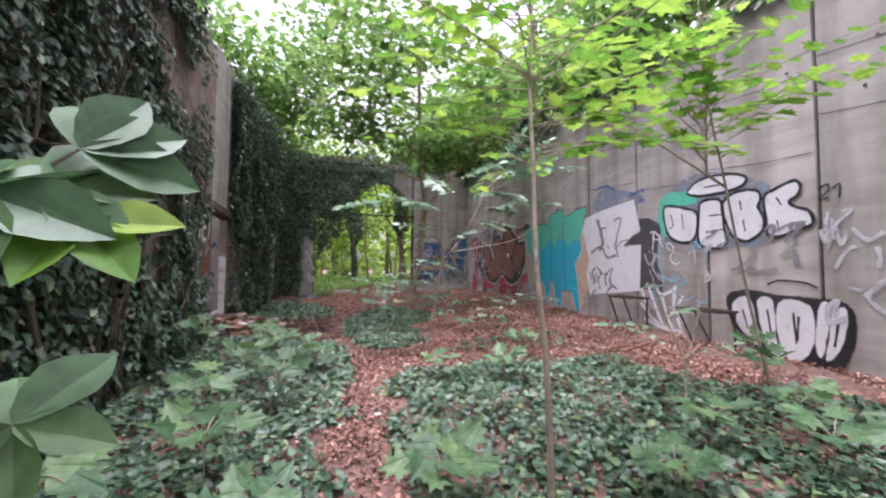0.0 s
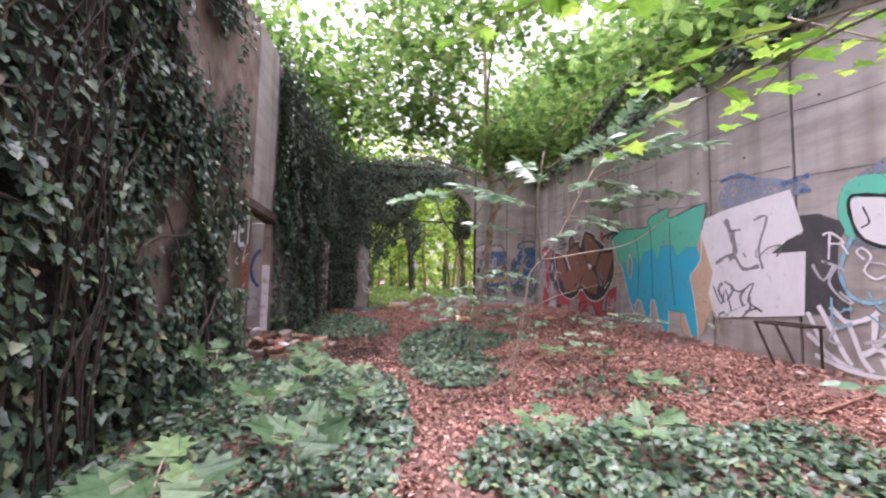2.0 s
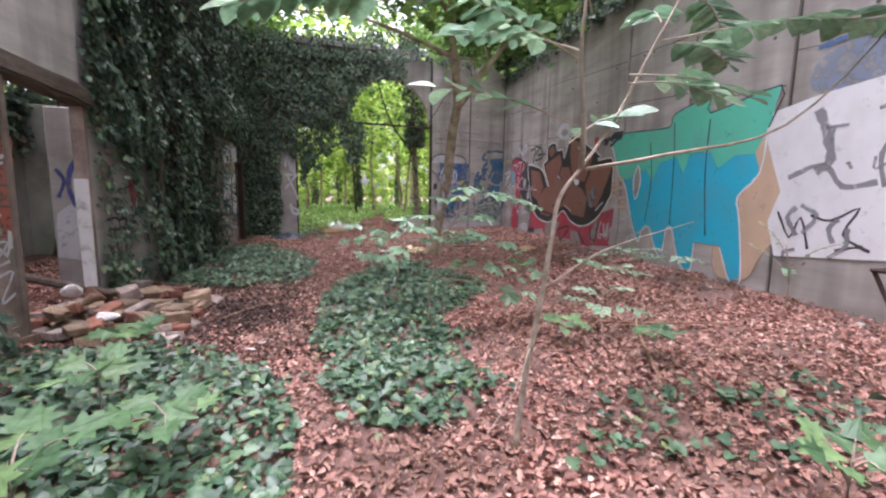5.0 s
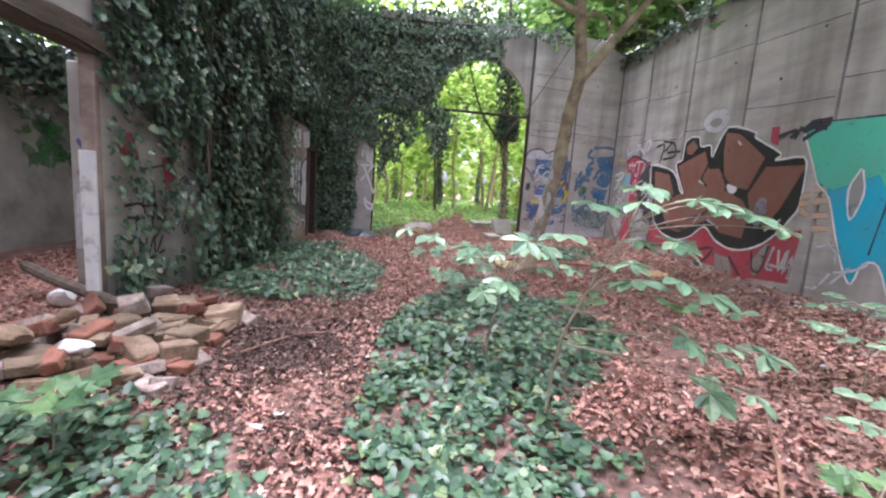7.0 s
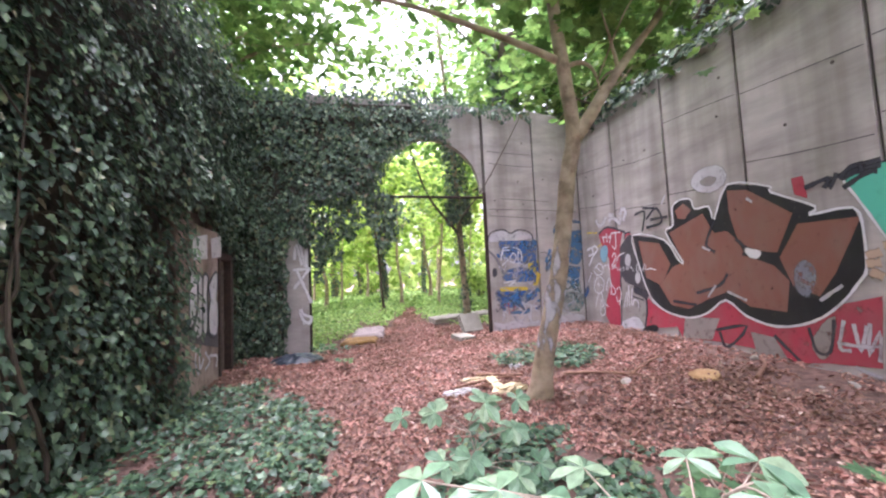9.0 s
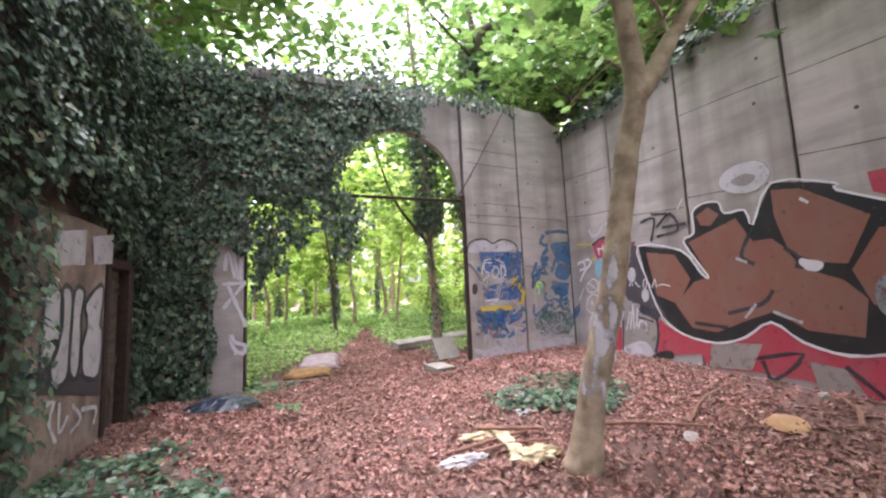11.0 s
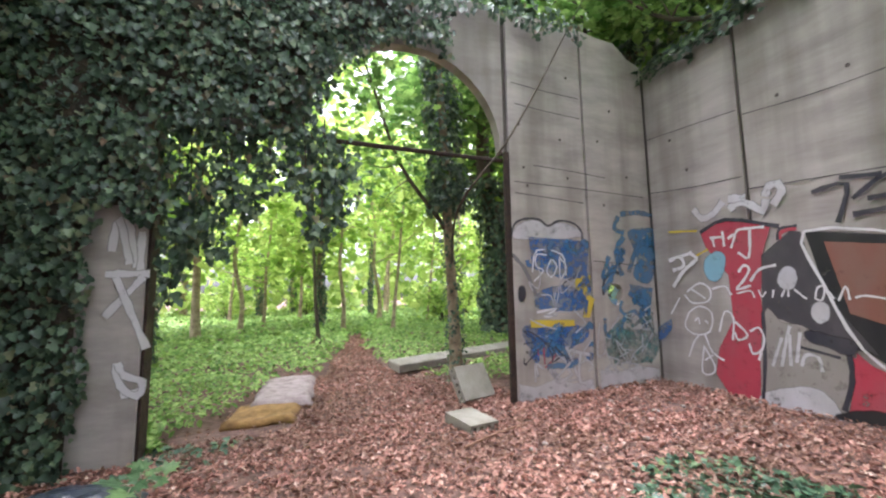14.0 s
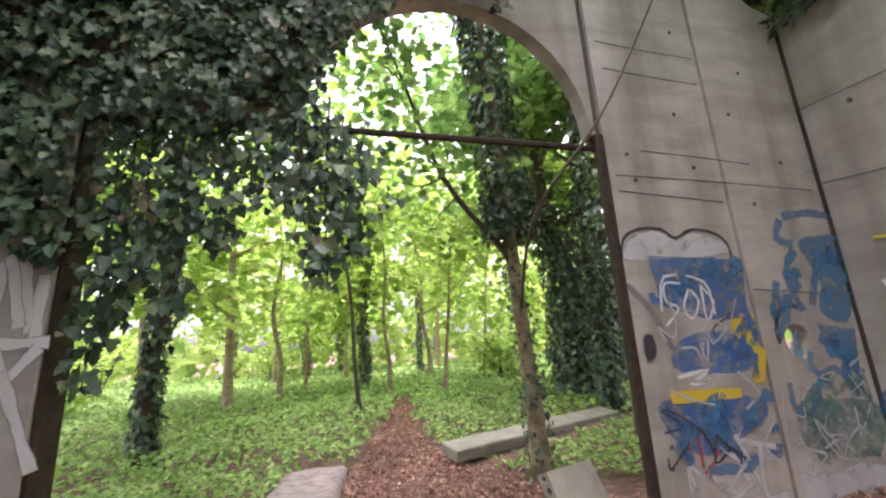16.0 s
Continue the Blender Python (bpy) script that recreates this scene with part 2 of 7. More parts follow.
def tube(points, radii, sides=8, wobble=0.0, seed=0):
    """Vertices and faces of a tapered, bent tube through the points."""
    rnd = random.Random(seed)
    pts = [Vector(p) for p in points]
    verts, faces = [], []
    up = Vector((0.3, 0.9, 0.1))
    for i, p in enumerate(pts):
        d = (pts[min(i + 1, len(pts) - 1)] - pts[max(i - 1, 0)]).normalized()
        a = d.cross(up).normalized()
        b = d.cross(a)
        for k in range(sides):
            r = radii[i] * (1 + rnd.uniform(-wobble, wobble))
            w = 2 * math.pi * k / sides
            verts.append(p + a * math.cos(w) * r + b * math.sin(w) * r)
    for i in range(len(pts) - 1):
        for k in range(sides):
            k2 = (k + 1) % sides
            faces.append((i * sides + k, i * sides + k2, (i + 1) * sides + k2, (i + 1) * sides + k))
    faces.append(tuple(range(sides))[::-1])
    faces.append(tuple((len(pts) - 1) * sides + k for k in range(sides)))
    return verts, faces


def bend(points, steps=5):
    """A smooth line through a few points (Catmull-Rom)."""
    p = [Vector(q) for q in points]
    p = [2 * p[0] - p[1]] + p + [2 * p[-1] - p[-2]]
    out = []
    for i in range(1, len(p) - 2):
        for s in range(steps):
            t = s / steps
            out.append(0.5 * ((2 * p[i]) + (p[i + 1] - p[i - 1]) * t + (2 * p[i - 1] - 5 * p[i] + 4 * p[i + 1] - p[i + 2]) * t * t + (3 * p[i] - p[i - 1] - 3 * p[i + 1] + p[i + 2]) * t ** 3))
    out.append(p[-2])
    return out


def taper(n, r0, r1):
    return [r0 + (r1 - r0) * i / (n - 1) for i in range(n)]


# leaf blades, one unit long, base at the origin, tip along y, folded at the midrib
def blade(half, fold=0.12, droop=0.15):
    """Two half blades from (width, length) pairs of one side."""
    right = [(0, 0, 0)] + [(w, l, fold * w * 2 - droop * l * l) for w, l in half] + [(0, 1, -droop)]
    left = [(-x, y, z) for x, y, z in right]
    k = len(right)
    verts = right + left[1:-1]
    f1 = tuple(range(k))
    f2 = (0, k - 1) + tuple(range(k + len(half) - 1, k - 1, -1))
    return np.array(verts, float), [f1, f2]


OVAL = blade([(0.2, 0.2), (0.3, 0.5), (0.17, 0.82)])
IVY = blade([(0.3, -0.06), (0.52, 0.22), (0.3, 0.42), (0.34, 0.6)])
DRY = blade([(0.22, 0.1), (0.36, 0.36), (0.2, 0.52), (0.27, 0.76)], fold=0.28, droop=0.3)
MAPLE = blade([(0.25, -0.04), (0.42, -0.02), (0.33, 0.2), (0.62, 0.42), (0.3, 0.48), (0.34, 0.78), (0.14, 0.7)], 0.08)
CLUMP = blade([(0.45, 0.15), (0.3, 0.4), (0.5, 0.65)], 0.3)

rng = np.random.default_rng(7)


def unit(v):
    return v / np.maximum(np.linalg.norm(v, axis=-1, keepdims=True), 1e-9)


def leaves_mesh(name, P, N, D, S, shape):
    """One mesh of many leaves: places, normals, tip directions, lengths."""
    T, polys = shape
    N = unit(N)
    D = unit(D - N * (D * N).sum(-1, keepdims=True))
    X = np.cross(D, N)
    R = np.stack([X, D, N], axis=-1)
    V = np.einsum("nij,kj->nki", R, T) * S[:, None, None] + P[:, None, :]
    n, k = len(P), len(T)
    loops = np.concatenate([np.array(p) for p in polys])
    sizes = np.array([len(p) for p in polys])
    L = (loops[None, :] + (np.arange(n) * k)[:, None]).ravel()
    starts = np.concatenate([[0], np.cumsum(np.tile(sizes, n))[:-1]])
    me = bpy.data.meshes.new(name)
    me.vertices.add(n * k)
    me.vertices.foreach_set("co", V.astype(np.float32).ravel())
    me.loops.add(len(L))
    me.loops.foreach_set("vertex_index", L.astype(np.int32))
    me.polygons.add(len(starts))
    me.polygons.foreach_set("loop_start", starts.astype(np.int32))
    me.update(calc_edges=True)
    return me


def leaves(name, P, N, D, S, shape, mat, parent=None, label="", category="", kind=""):
    me = leaves_mesh(name, np.asarray(P, float), np.asarray(N, float), np.asarray(D, float), np.asarray(S, float), shape)
    me.materials.append(mat)
    ob = new(name, me)
    if parent:
        under(ob, parent)
    return tagged(ob, label, category, "", kind)


def noise2(x, y, s=1.0, z=0.0):
    return np.array([noise.noise((a * s, b * s, z)) for a, b in zip(x, y)])


def inside(poly, x, y):
    """Which of the points lie in the polygon."""
    res = np.zeros(len(x), bool)
    for (x0, y0), (x1, y1) in zip(poly, poly[1:] + poly[:1]):
        hit = ((y0 > y) != (y1 > y)) & (x < (x1 - x0) * (y - y0) / (y1 - y0 + 1e-12) + x0)
        res ^= hit
    return res


# ---- the ground ----
RIGHT, LEFT, FAR = 5.595, -2.28, 17.03


def gz(x, y):
    """Height of the ground: it climbs along the hall and towards the right-hand wall."""
    x, y = np.asarray(x, float), np.asarray(y, float)
    z = 0.024 * np.clip(y, -20, 15) + 0.05 * np.clip(x, 0, 5.6)
    z = z - 0.14 * np.exp(-((x + 0.6) / 1.0) ** 2 - ((y - 9.3) / 2.2) ** 2)
    z = z - 0.07 * np.exp(-((x - 1.6) / 2.0) ** 2 - ((y - 20) / 2.5) ** 2)
    return z


def gpoint(x, y):
    return float(gz(x, y))


def ground_sheet():
    xs = np.concatenate([[-300, -120, -60, -30, -18, -12, -8, -5], np.arange(-3.5, 7.01, 0.12), [9, 12, 18, 30, 60, 120, 300]])
    ys = np.concatenate([[-300, -120, -60, -30, -15, -8], np.arange(-4, 24.01, 0.12), np.arange(25, 60, 2), [80, 140, 300]])
    X, Y = np.meshgrid(xs, ys)
    Z = gz(X, Y)
    for j in range(len(ys)):
        for i in range(len(xs)):
            if abs(xs[i]) < 15 and -5 < ys[j] < 40:
                Z[j, i] += 0.03 * noise.noise((xs[i] * 1.3, ys[j] * 1.3, 0)) + 0.015 * noise.noise((xs[i] * 5, ys[j] * 5, 3))
    w, h = len(xs), len(ys)
    faces = [(j * w + i, j * w + i + 1, (j + 1) * w + i + 1, (j + 1) * w + i) for j in range(h - 1) for i in range(w - 1)]
    ob = obj("ground", np.stack([X.ravel(), Y.ravel(), Z.ravel()], -1), faces, soil, smooth=True)
    return tagged(ob, "bare brown forest soil under fallen leaves", "ground", kind="structure")


ground_sheet()

# ---- the walls ----
TOP = 5.25


def wall_right():
    """A long concrete wall of upright panels, 1.5 m wide, with dark joints."""
    wall = empty("wall_right", (RIGHT, 5, 0), "tall grey concrete panel wall covered with graffiti", "wall", kind="structure")
    under(part("core", box_bm(RIGHT + 0.05, RIGHT + 0.2, -6, 17.5, -0.3, TOP - 0.03), concrete_dark), wall)
    edges = [17.02, 15.6, 14.06, 12.58, 11.06, 9.6, 8.15, 6.62, 5.09, 3.57, 2.05, 0.53, -0.99, -2.5, -4.0, -5.5]
    for i, (b, a) in enumerate(zip(edges, edges[1:])):
        rnd = random.Random(i)
        ob = part("panel", box_bm(RIGHT, RIGHT + 0.13, a + 0.022, b - 0.022, -0.3, TOP + rnd.uniform(-0.02, 0.02), bevel=0.008), concrete)
        ob.location = (rnd.uniform(0, 0.008), 0, 0)
        under(ob, wall)
    return wall


right_wall = wall_right()


def wall_far():
    wall = empty("wall_far", (1, FAR, 0), "concrete end wall with an arched gateway, overgrown with ivy", "wall", kind="structure")
    ft = 5.75
    arc = [(1.87 + 1.25 * math.cos(a), 3.78 + 1.27 * math.sin(a)) for a in np.linspace(math.pi, 0, 19)]
    lintel = [(-0.8, 3.76), *arc, (3.16, 3.78), (3.16, ft + 0.1), (-0.8, ft + 0.25)]
    under(part("arch_panel", plate_bm([lintel], "y", FAR, FAR + 0.16), concrete, label="concrete lintel panel cut by a round arch"), wall)
    under(part("panel", box_bm(-2.7, -0.8, FAR + 0.004, FAR + 0.26, -0.3, ft, bevel=0.01), concrete), wall)
    rough_top = [(4.44, ft + 0.08), (4.1, ft + 0.02), (3.7, ft + 0.1), (3.24, ft)]
    under(part("panel", plate_bm([[(3.24, -0.3), (4.44, -0.3), *rough_top]], "y", FAR, FAR + 0.14), concrete), wall)
    hole = [(4.86 + 0.13 * math.cos(a) * (1 + 0.12 * math.sin(3 * a)), 1.87 + 0.17 * math.sin(a) * (1 + 0.1 * math.cos(2 * a))) for a in np.linspace(0, 2 * math.pi, 15)[:-1]]
    outer = [(4.48, -0.3), (RIGHT, -0.3), (RIGHT, 5.4), (5.35, 5.5), (5.1, 5.72), (4.8, 5.74), (4.48, 5.8)]
    under(part("panel", plate_bm([outer, hole], "y", FAR, FAR + 0.14), concrete, label="concrete panel with a broken hole through it"), wall)
    under(part("joint", box_bm(4.42, 4.5, FAR + 0.05, FAR + 0.12, -0.3, 5.7), concrete_dark), wall)
    under(part("joint", box_bm(3.15, 3.25, FAR + 0.05, FAR + 0.14, 3.78, 5.7), concrete_dark), wall)
    under(part("jamb", box_bm(3.155, 3.235, FAR - 0.012, FAR + 0.05, -0.2, 3.79, bevel=0.01), rust, label="dark rusty steel jamb of the gateway"), wall)
    under(part("jamb", box_bm(-0.798, -0.77, FAR + 0.02, FAR + 0.25, -0.2, 3.76, bevel=0.008), rust, label="dark rusty steel jamb of the gateway"), wall)
    v, f = tube([(-1.0, FAR + 0.1, 3.72), (1.0, FAR + 0.1, 3.73), (3.3, FAR + 0.1, 3.69)], [0.03] * 3, 6)
    under(obj("crossbar", v, f, rust, label="rusty steel bar across the gateway"), wall)
    return wall


far_wall = wall_far()


def wall_left():
    wall = empty("wall_left", (LEFT, 5, 0), "ivy-covered concrete wall with a broken doorway", "wall", kind="structure")
    t = LEFT - 0.3
    lt = 5.75
    segs = [(-6.0, -1.2), (-1.2, 0.8), (0.8, 2.8), (2.8, 4.8), (4.8, 6.6), (6.6, 8.69)]
    for a, b in segs:
        under(part("panel", box_bm(t, LEFT, a + 0.015, b - 0.015, -0.3, lt, bevel=0.012), concrete_old), wall)
    under(part("panel", box_bm(t, LEFT + 0.01, 8.69, 9.8, 2.75, lt + 0.1, bevel=0.012), concrete, label="bare concrete panel above the doorway"), wall)
    for a, b in [(9.815, 11.43), (11.45, 14.0), (14.0, 17.0)]:
        under(part("panel", box_bm(LEFT - 0.1 if b < 12 else t, LEFT, a, b, -0.3, lt, bevel=0.012), concrete if b < 12 else concrete_old), wall)
    under(part("backing", box_bm(t - 0.04, t + 0.02, -6, 8.69, -0.3, lt - 0.05), concrete_dark), wall)
    return wall


left_wall = wall_left()

# ---- ivy on the walls ----


HOLLOW = 4.7


def wall_ivy_left():
    n = 84000
    y, z = rng.uniform(-4.5, 17.0, n), rng.uniform(0.0, 6.4, n)
    g = noise2(y, z, 0.8, 1.0)
    g2 = noise2(y, z * 0.55, 2.6, 4.0)
    top = 5.95 + 0.35 * g + 0.25 * g2
    keep = z < top
    keep &= ~((y > 7.6 + 0.3 * g2) & (y < 9.75) & ~((y < 8.2 + 0.2 * g2) & (z < 1.25)))
    keep &= ~((y >= 9.75) & (y < 11.42) & (z < 1.95 + 0.8 * g2 + np.clip(10.1 - y, 0, 1) * 2.5) & (rng.random(n) < 0.9) & ~((g2 > 0.28) & (y > 10.2)) & ~((np.abs(y - 9.98) < 0.22) & (z < 0.7)) & ~((noise2(y, z * 0.15, 3.6, 8) > 0.2 + 0.1 * g2) & (z > 0.4)))
    keep &= ~((y > 13.75) & (y < 15.98) & (z < np.where(y < 15.2, 2.8, 2.35) + 0.4 * g2))
    keep &= ~((y > 5.4) & (y < 7.5) & (z > 1.0) & (g + 0.5 * g2 > 0.12))
    keep &= ~((y < 5.4) & (g2 + g > 0.7))
    keep &= ~((np.abs(y - HOLLOW - 0.25 * g) < 0.36 + 0.2 * g2) & (z < 4.6 + g2) & (rng.random(n) < 0.6))
    y, z, g, g2 = y[keep], z[keep], g[keep], g2[keep]
    bulge = 0.1 + 0.16 * (g + 0.6) + 0.2 * g2 + np.where(z > 5.6, 0.1, 0)
    bulge += np.where((y > 11.6) & (y < 13.5), 0.16, 0) + np.where((y > 13.2) & (y < 16.1), 0.25, 0)
    bulge = np.clip(bulge, 0.04, 0.62) * rng.uniform(0.35, 1.1, len(y))
    x = np.where(z > 5.75, LEFT + bulge - rng.uniform(0, 0.5, len(y)), LEFT + bulge)
    P = np.stack([x, y, z + gz(x, y) * 0.4], -1)
    N = np.stack([np.ones(len(y)), np.zeros(len(y)), np.full(len(y), 0.75)], -1) + rng.normal(0, 0.38, (len(y), 3))
    D = np.stack([np.full(len(y), 0.45), rng.normal(0, 0.6, len(y)), -np.ones(len(y))], -1)
    S = rng.uniform(0.042, 0.1, len(y))
    ivy = empty("wall_ivy", (LEFT, 5, 0.2), "thick dark green ivy hanging over the concrete wall", "ivy", kind="stuff")
    leaves("foliage", P, N, D, S, IVY, ivy_leaf, ivy)
    # thin trails of ivy over the doorway pier, thicker towards its top and at its foot
    m = 5200
    py, pz = rng.uniform(9.84, 11.45, m), rng.uniform(0.15, 5.6, m)
    thick = np.where(pz > 2.0, 0.35 + 0.16 * (pz - 2.0) + 0.25 * (py - 10.2), np.where(np.abs(py - 10.0 - 0.08 * np.sin(pz * 5)) < 0.14, 0.35, 0.05))
    thick = np.where((pz < 0.75) & (py < 10.35), 0.75, thick) + 0.35 * noise2(py, pz * 0.4, 4.2, 6)
    on = rng.random(m) < thick
    py, pz = py[on], pz[on]
    m = len(py)
    px = LEFT + rng.uniform(0.02, 0.1, m) + np.where((pz < 0.75) & (py < 10.35), rng.uniform(0, 0.22, m), 0)
    leaves("trailing_foliage", np.stack([px, py, pz], -1), np.array([1, 0, 0.7]) + rng.normal(0, 0.35, (m, 3)), np.stack([np.full(m, 0.4), rng.normal(0, 0.6, m), -np.ones(m)], -1), rng.uniform(0.045, 0.1, m), IVY, ivy_leaf, ivy)
    # a dark sheet behind the leaves: stems, with the shade between them in its colour
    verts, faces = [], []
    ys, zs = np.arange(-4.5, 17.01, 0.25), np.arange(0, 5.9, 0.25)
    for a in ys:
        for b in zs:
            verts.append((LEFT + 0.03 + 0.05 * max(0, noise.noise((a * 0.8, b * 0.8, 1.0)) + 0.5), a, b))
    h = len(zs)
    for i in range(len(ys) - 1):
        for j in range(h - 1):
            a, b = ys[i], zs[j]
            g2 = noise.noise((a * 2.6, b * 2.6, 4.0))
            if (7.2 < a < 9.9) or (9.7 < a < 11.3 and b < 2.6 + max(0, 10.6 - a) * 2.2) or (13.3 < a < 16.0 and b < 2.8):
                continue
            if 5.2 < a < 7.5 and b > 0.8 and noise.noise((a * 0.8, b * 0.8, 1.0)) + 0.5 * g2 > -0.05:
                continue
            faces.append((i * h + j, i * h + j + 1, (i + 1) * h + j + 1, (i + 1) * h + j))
    under(obj("stem_shade_sheet", verts, faces, vine_and_shade, label="dark sheet for ivy stems and dead leaves, shade in its colour"), ivy)
    rnd = random.Random(5)
    for _ in range(46):
        a = rnd.choice([rnd.uniform(-1, 7.2), rnd.uniform(11.5, 16.8), rnd.uniform(1, 6)])
        pts = [(LEFT + 0.1 + rnd.uniform(0, 0.1), a + rnd.uniform(-0.2, 0.2) * k, 0.1 + k * rnd.uniform(0.45, 0.8)) for k in range(6)]
        v, f = tube(bend(pts, 3), taper(16, rnd.uniform(0.012, 0.035), 0.006), 5)
        under(obj("stem", v, f, bark_dark), ivy)

    # dead brown stems hanging in a gap of the foliage
    for _ in range(16):
        a = HOLLOW + rnd.gauss(0, 0.28)
        d = LEFT + rnd.uniform(0.1, 0.3)
        pts = [(d + rnd.uniform(-0.05, 0.05), a + rnd.gauss(0, 0.05) * k, 0.1 + k * rnd.uniform(0.55, 0.8)) for k in range(6)]
        v, f = tube(bend(pts, 3), taper(16, rnd.uniform(0.005, 0.02), 0.004), 5)
        under(obj("dead_stem", v, f, vine_and_shade), ivy)


wall_ivy_left()


def wall_ivy_far():
    n = 31000
    x, z = rng.uniform(-2.3, 4.4, n), rng.uniform(0.3, 6.7, n)
    g = noise2(x, z, 0.9, 7.0)
    g2 = noise2(x, z, 3.0, 2.0)
    arch = np.hypot(x - 1.87, z - 3.78) < 1.22 + 0.1 * g2 - np.where(x < 1.2, 0.12, 0)
    top = 6.15 + 0.25 * g + 0.2 * g2 - np.clip(x - 2.4, 0, 3) * 0.28
    keep = z < top
    keep &= ~arch
    keep &= ~((x > -1.2 + 0.12 * g2) & (z < 2.7 + 0.2 * g2))
    keep &= ~((x > -0.72) & (z < 3.62 + 0.1 * g2))
    keep &= ~((x > 2.35 + 0.35 * g + 0.2 * g2) & (z < 5.55 + 0.2 * g2))
    x, z, g, g2 = x[keep], z[keep], g[keep], g2[keep]
    b = np.clip(0.16 + 0.2 * g + 0.18 * g2 + np.where(z > 5.4, 0.1, 0), 0.04, 0.5) * rng.uniform(0.25, 1.1, len(x))
    y = FAR - b + np.where(z > 5.7, rng.uniform(0, 0.5, len(x)), 0)
    P = np.stack([x, y, z], -1)
    N = np.stack([np.zeros(len(x)), -np.ones(len(x)), np.full(len(x), 0.25)], -1) + rng.normal(0, 0.34, (len(x), 3))
    D = np.stack([rng.normal(0, 0.6, len(x)), np.full(len(x), -0.4), -np.ones(len(x))], -1)
    ivy = empty("wall_ivy", (0, FAR, 0.4), "dark ivy hanging over the arched gateway wall", "ivy", kind="stuff")
    leaves("foliage", P, N, D, rng.uniform(0.04, 0.098, len(x)), IVY, ivy_leaf, ivy)
    # strands that hang into the opening
    PP, NN, DD, SS = [], [], [], []
    rnd = random.Random(11)
    strands = [(-0.62, 1.9), (-0.5, 1.5), (-0.35, 1.2), (-0.2, 1.45), (-0.05, 0.9), (0.1, 1.0), (0.25, 0.45), (0.5, 0.5), (0.72, 1.15), (0.85, 1.3), (1.0, 1.0), (0.62, 0.8), (0.95, 0.6)]
    for sx, length in strands:
        yy = FAR + rnd.uniform(-0.1, 0.35)
        for k in range(int(length * 115)):
            t = rnd.random()
            wid = 0.06 + 0.13 * math.sin(math.pi * min(1, t * 1.1 + 0.05))
            PP.append((sx + rnd.gauss(0, wid), yy + rnd.gauss(0, 0.08), 3.75 - t * length))
            NN.append((rnd.gauss(0, 0.6), -1 + rnd.gauss(0, 0.4), 0.5 + rnd.gauss(0, 0.3)))
            DD.append((rnd.gauss(0, 0.5), -0.2, -1))
            SS.append(rnd.uniform(0.05, 0.11))
        v, f = tube(bend([(sx, yy, 3.9), (sx + rnd.uniform(-0.05, 0.05), yy, 3.75 - length * 0.5), (sx, yy, 3.75 - length)], 4), taper(9, 0.01, 0.004), 5)
        under(obj("strand", v, f, bark_dark), ivy)
    leaves("hanging_foliage", PP, NN, DD, SS, IVY, ivy_leaf, ivy)
    # dark backing sheet: stems and the shaded gaps of the foliage in one colour
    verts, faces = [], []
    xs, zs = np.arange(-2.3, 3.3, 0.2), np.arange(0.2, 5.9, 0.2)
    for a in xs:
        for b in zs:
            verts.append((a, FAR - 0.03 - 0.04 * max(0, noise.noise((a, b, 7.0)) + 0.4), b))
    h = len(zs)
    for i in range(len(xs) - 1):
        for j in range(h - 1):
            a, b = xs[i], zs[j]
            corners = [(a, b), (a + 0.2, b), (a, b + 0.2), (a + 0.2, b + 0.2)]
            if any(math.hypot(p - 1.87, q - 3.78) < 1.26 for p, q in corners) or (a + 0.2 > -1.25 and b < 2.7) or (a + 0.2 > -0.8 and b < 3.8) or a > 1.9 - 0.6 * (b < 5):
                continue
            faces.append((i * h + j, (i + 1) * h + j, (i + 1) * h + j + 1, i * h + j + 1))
    under(obj("stem_shade_sheet", verts, faces, vine_and_shade), ivy)


wall_ivy_far()


def wall_top_ivy():
    n = 9500
    y = rng.uniform(2.5, 17.2, n)
    g = noise2(y, y * 0, 0.5, 3.0)
    keep = g + 0.2 > rng.uniform(-0.25, 0.5, n)
    y = y[keep]
    x = RIGHT + rng.uniform(-0.12, 0.5, len(y))
    z = TOP + 0.02 + np.abs(rng.normal(0, 0.14, len(y))) - np.where(x < RIGHT, rng.uniform(0, 0.25, len(y)), 0)
    P = np.stack([x, y, z], -1)
    N = np.stack([-np.ones(len(y)), np.zeros(len(y)), np.ones(len(y))], -1) + rng.normal(0, 0.5, (len(y), 3))
    D = np.stack([-np.ones(len(y)), rng.normal(0, 1, len(y)), -0.3 * np.ones(len(y))], -1)
    leaves("wall_top_ivy", P, N, D, rng.uniform(0.06, 0.13, len(y)), IVY, ivy_leaf, None, "dark ivy creeping along the top of the concrete wall", "ivy", "stuff")


wall_top_ivy()

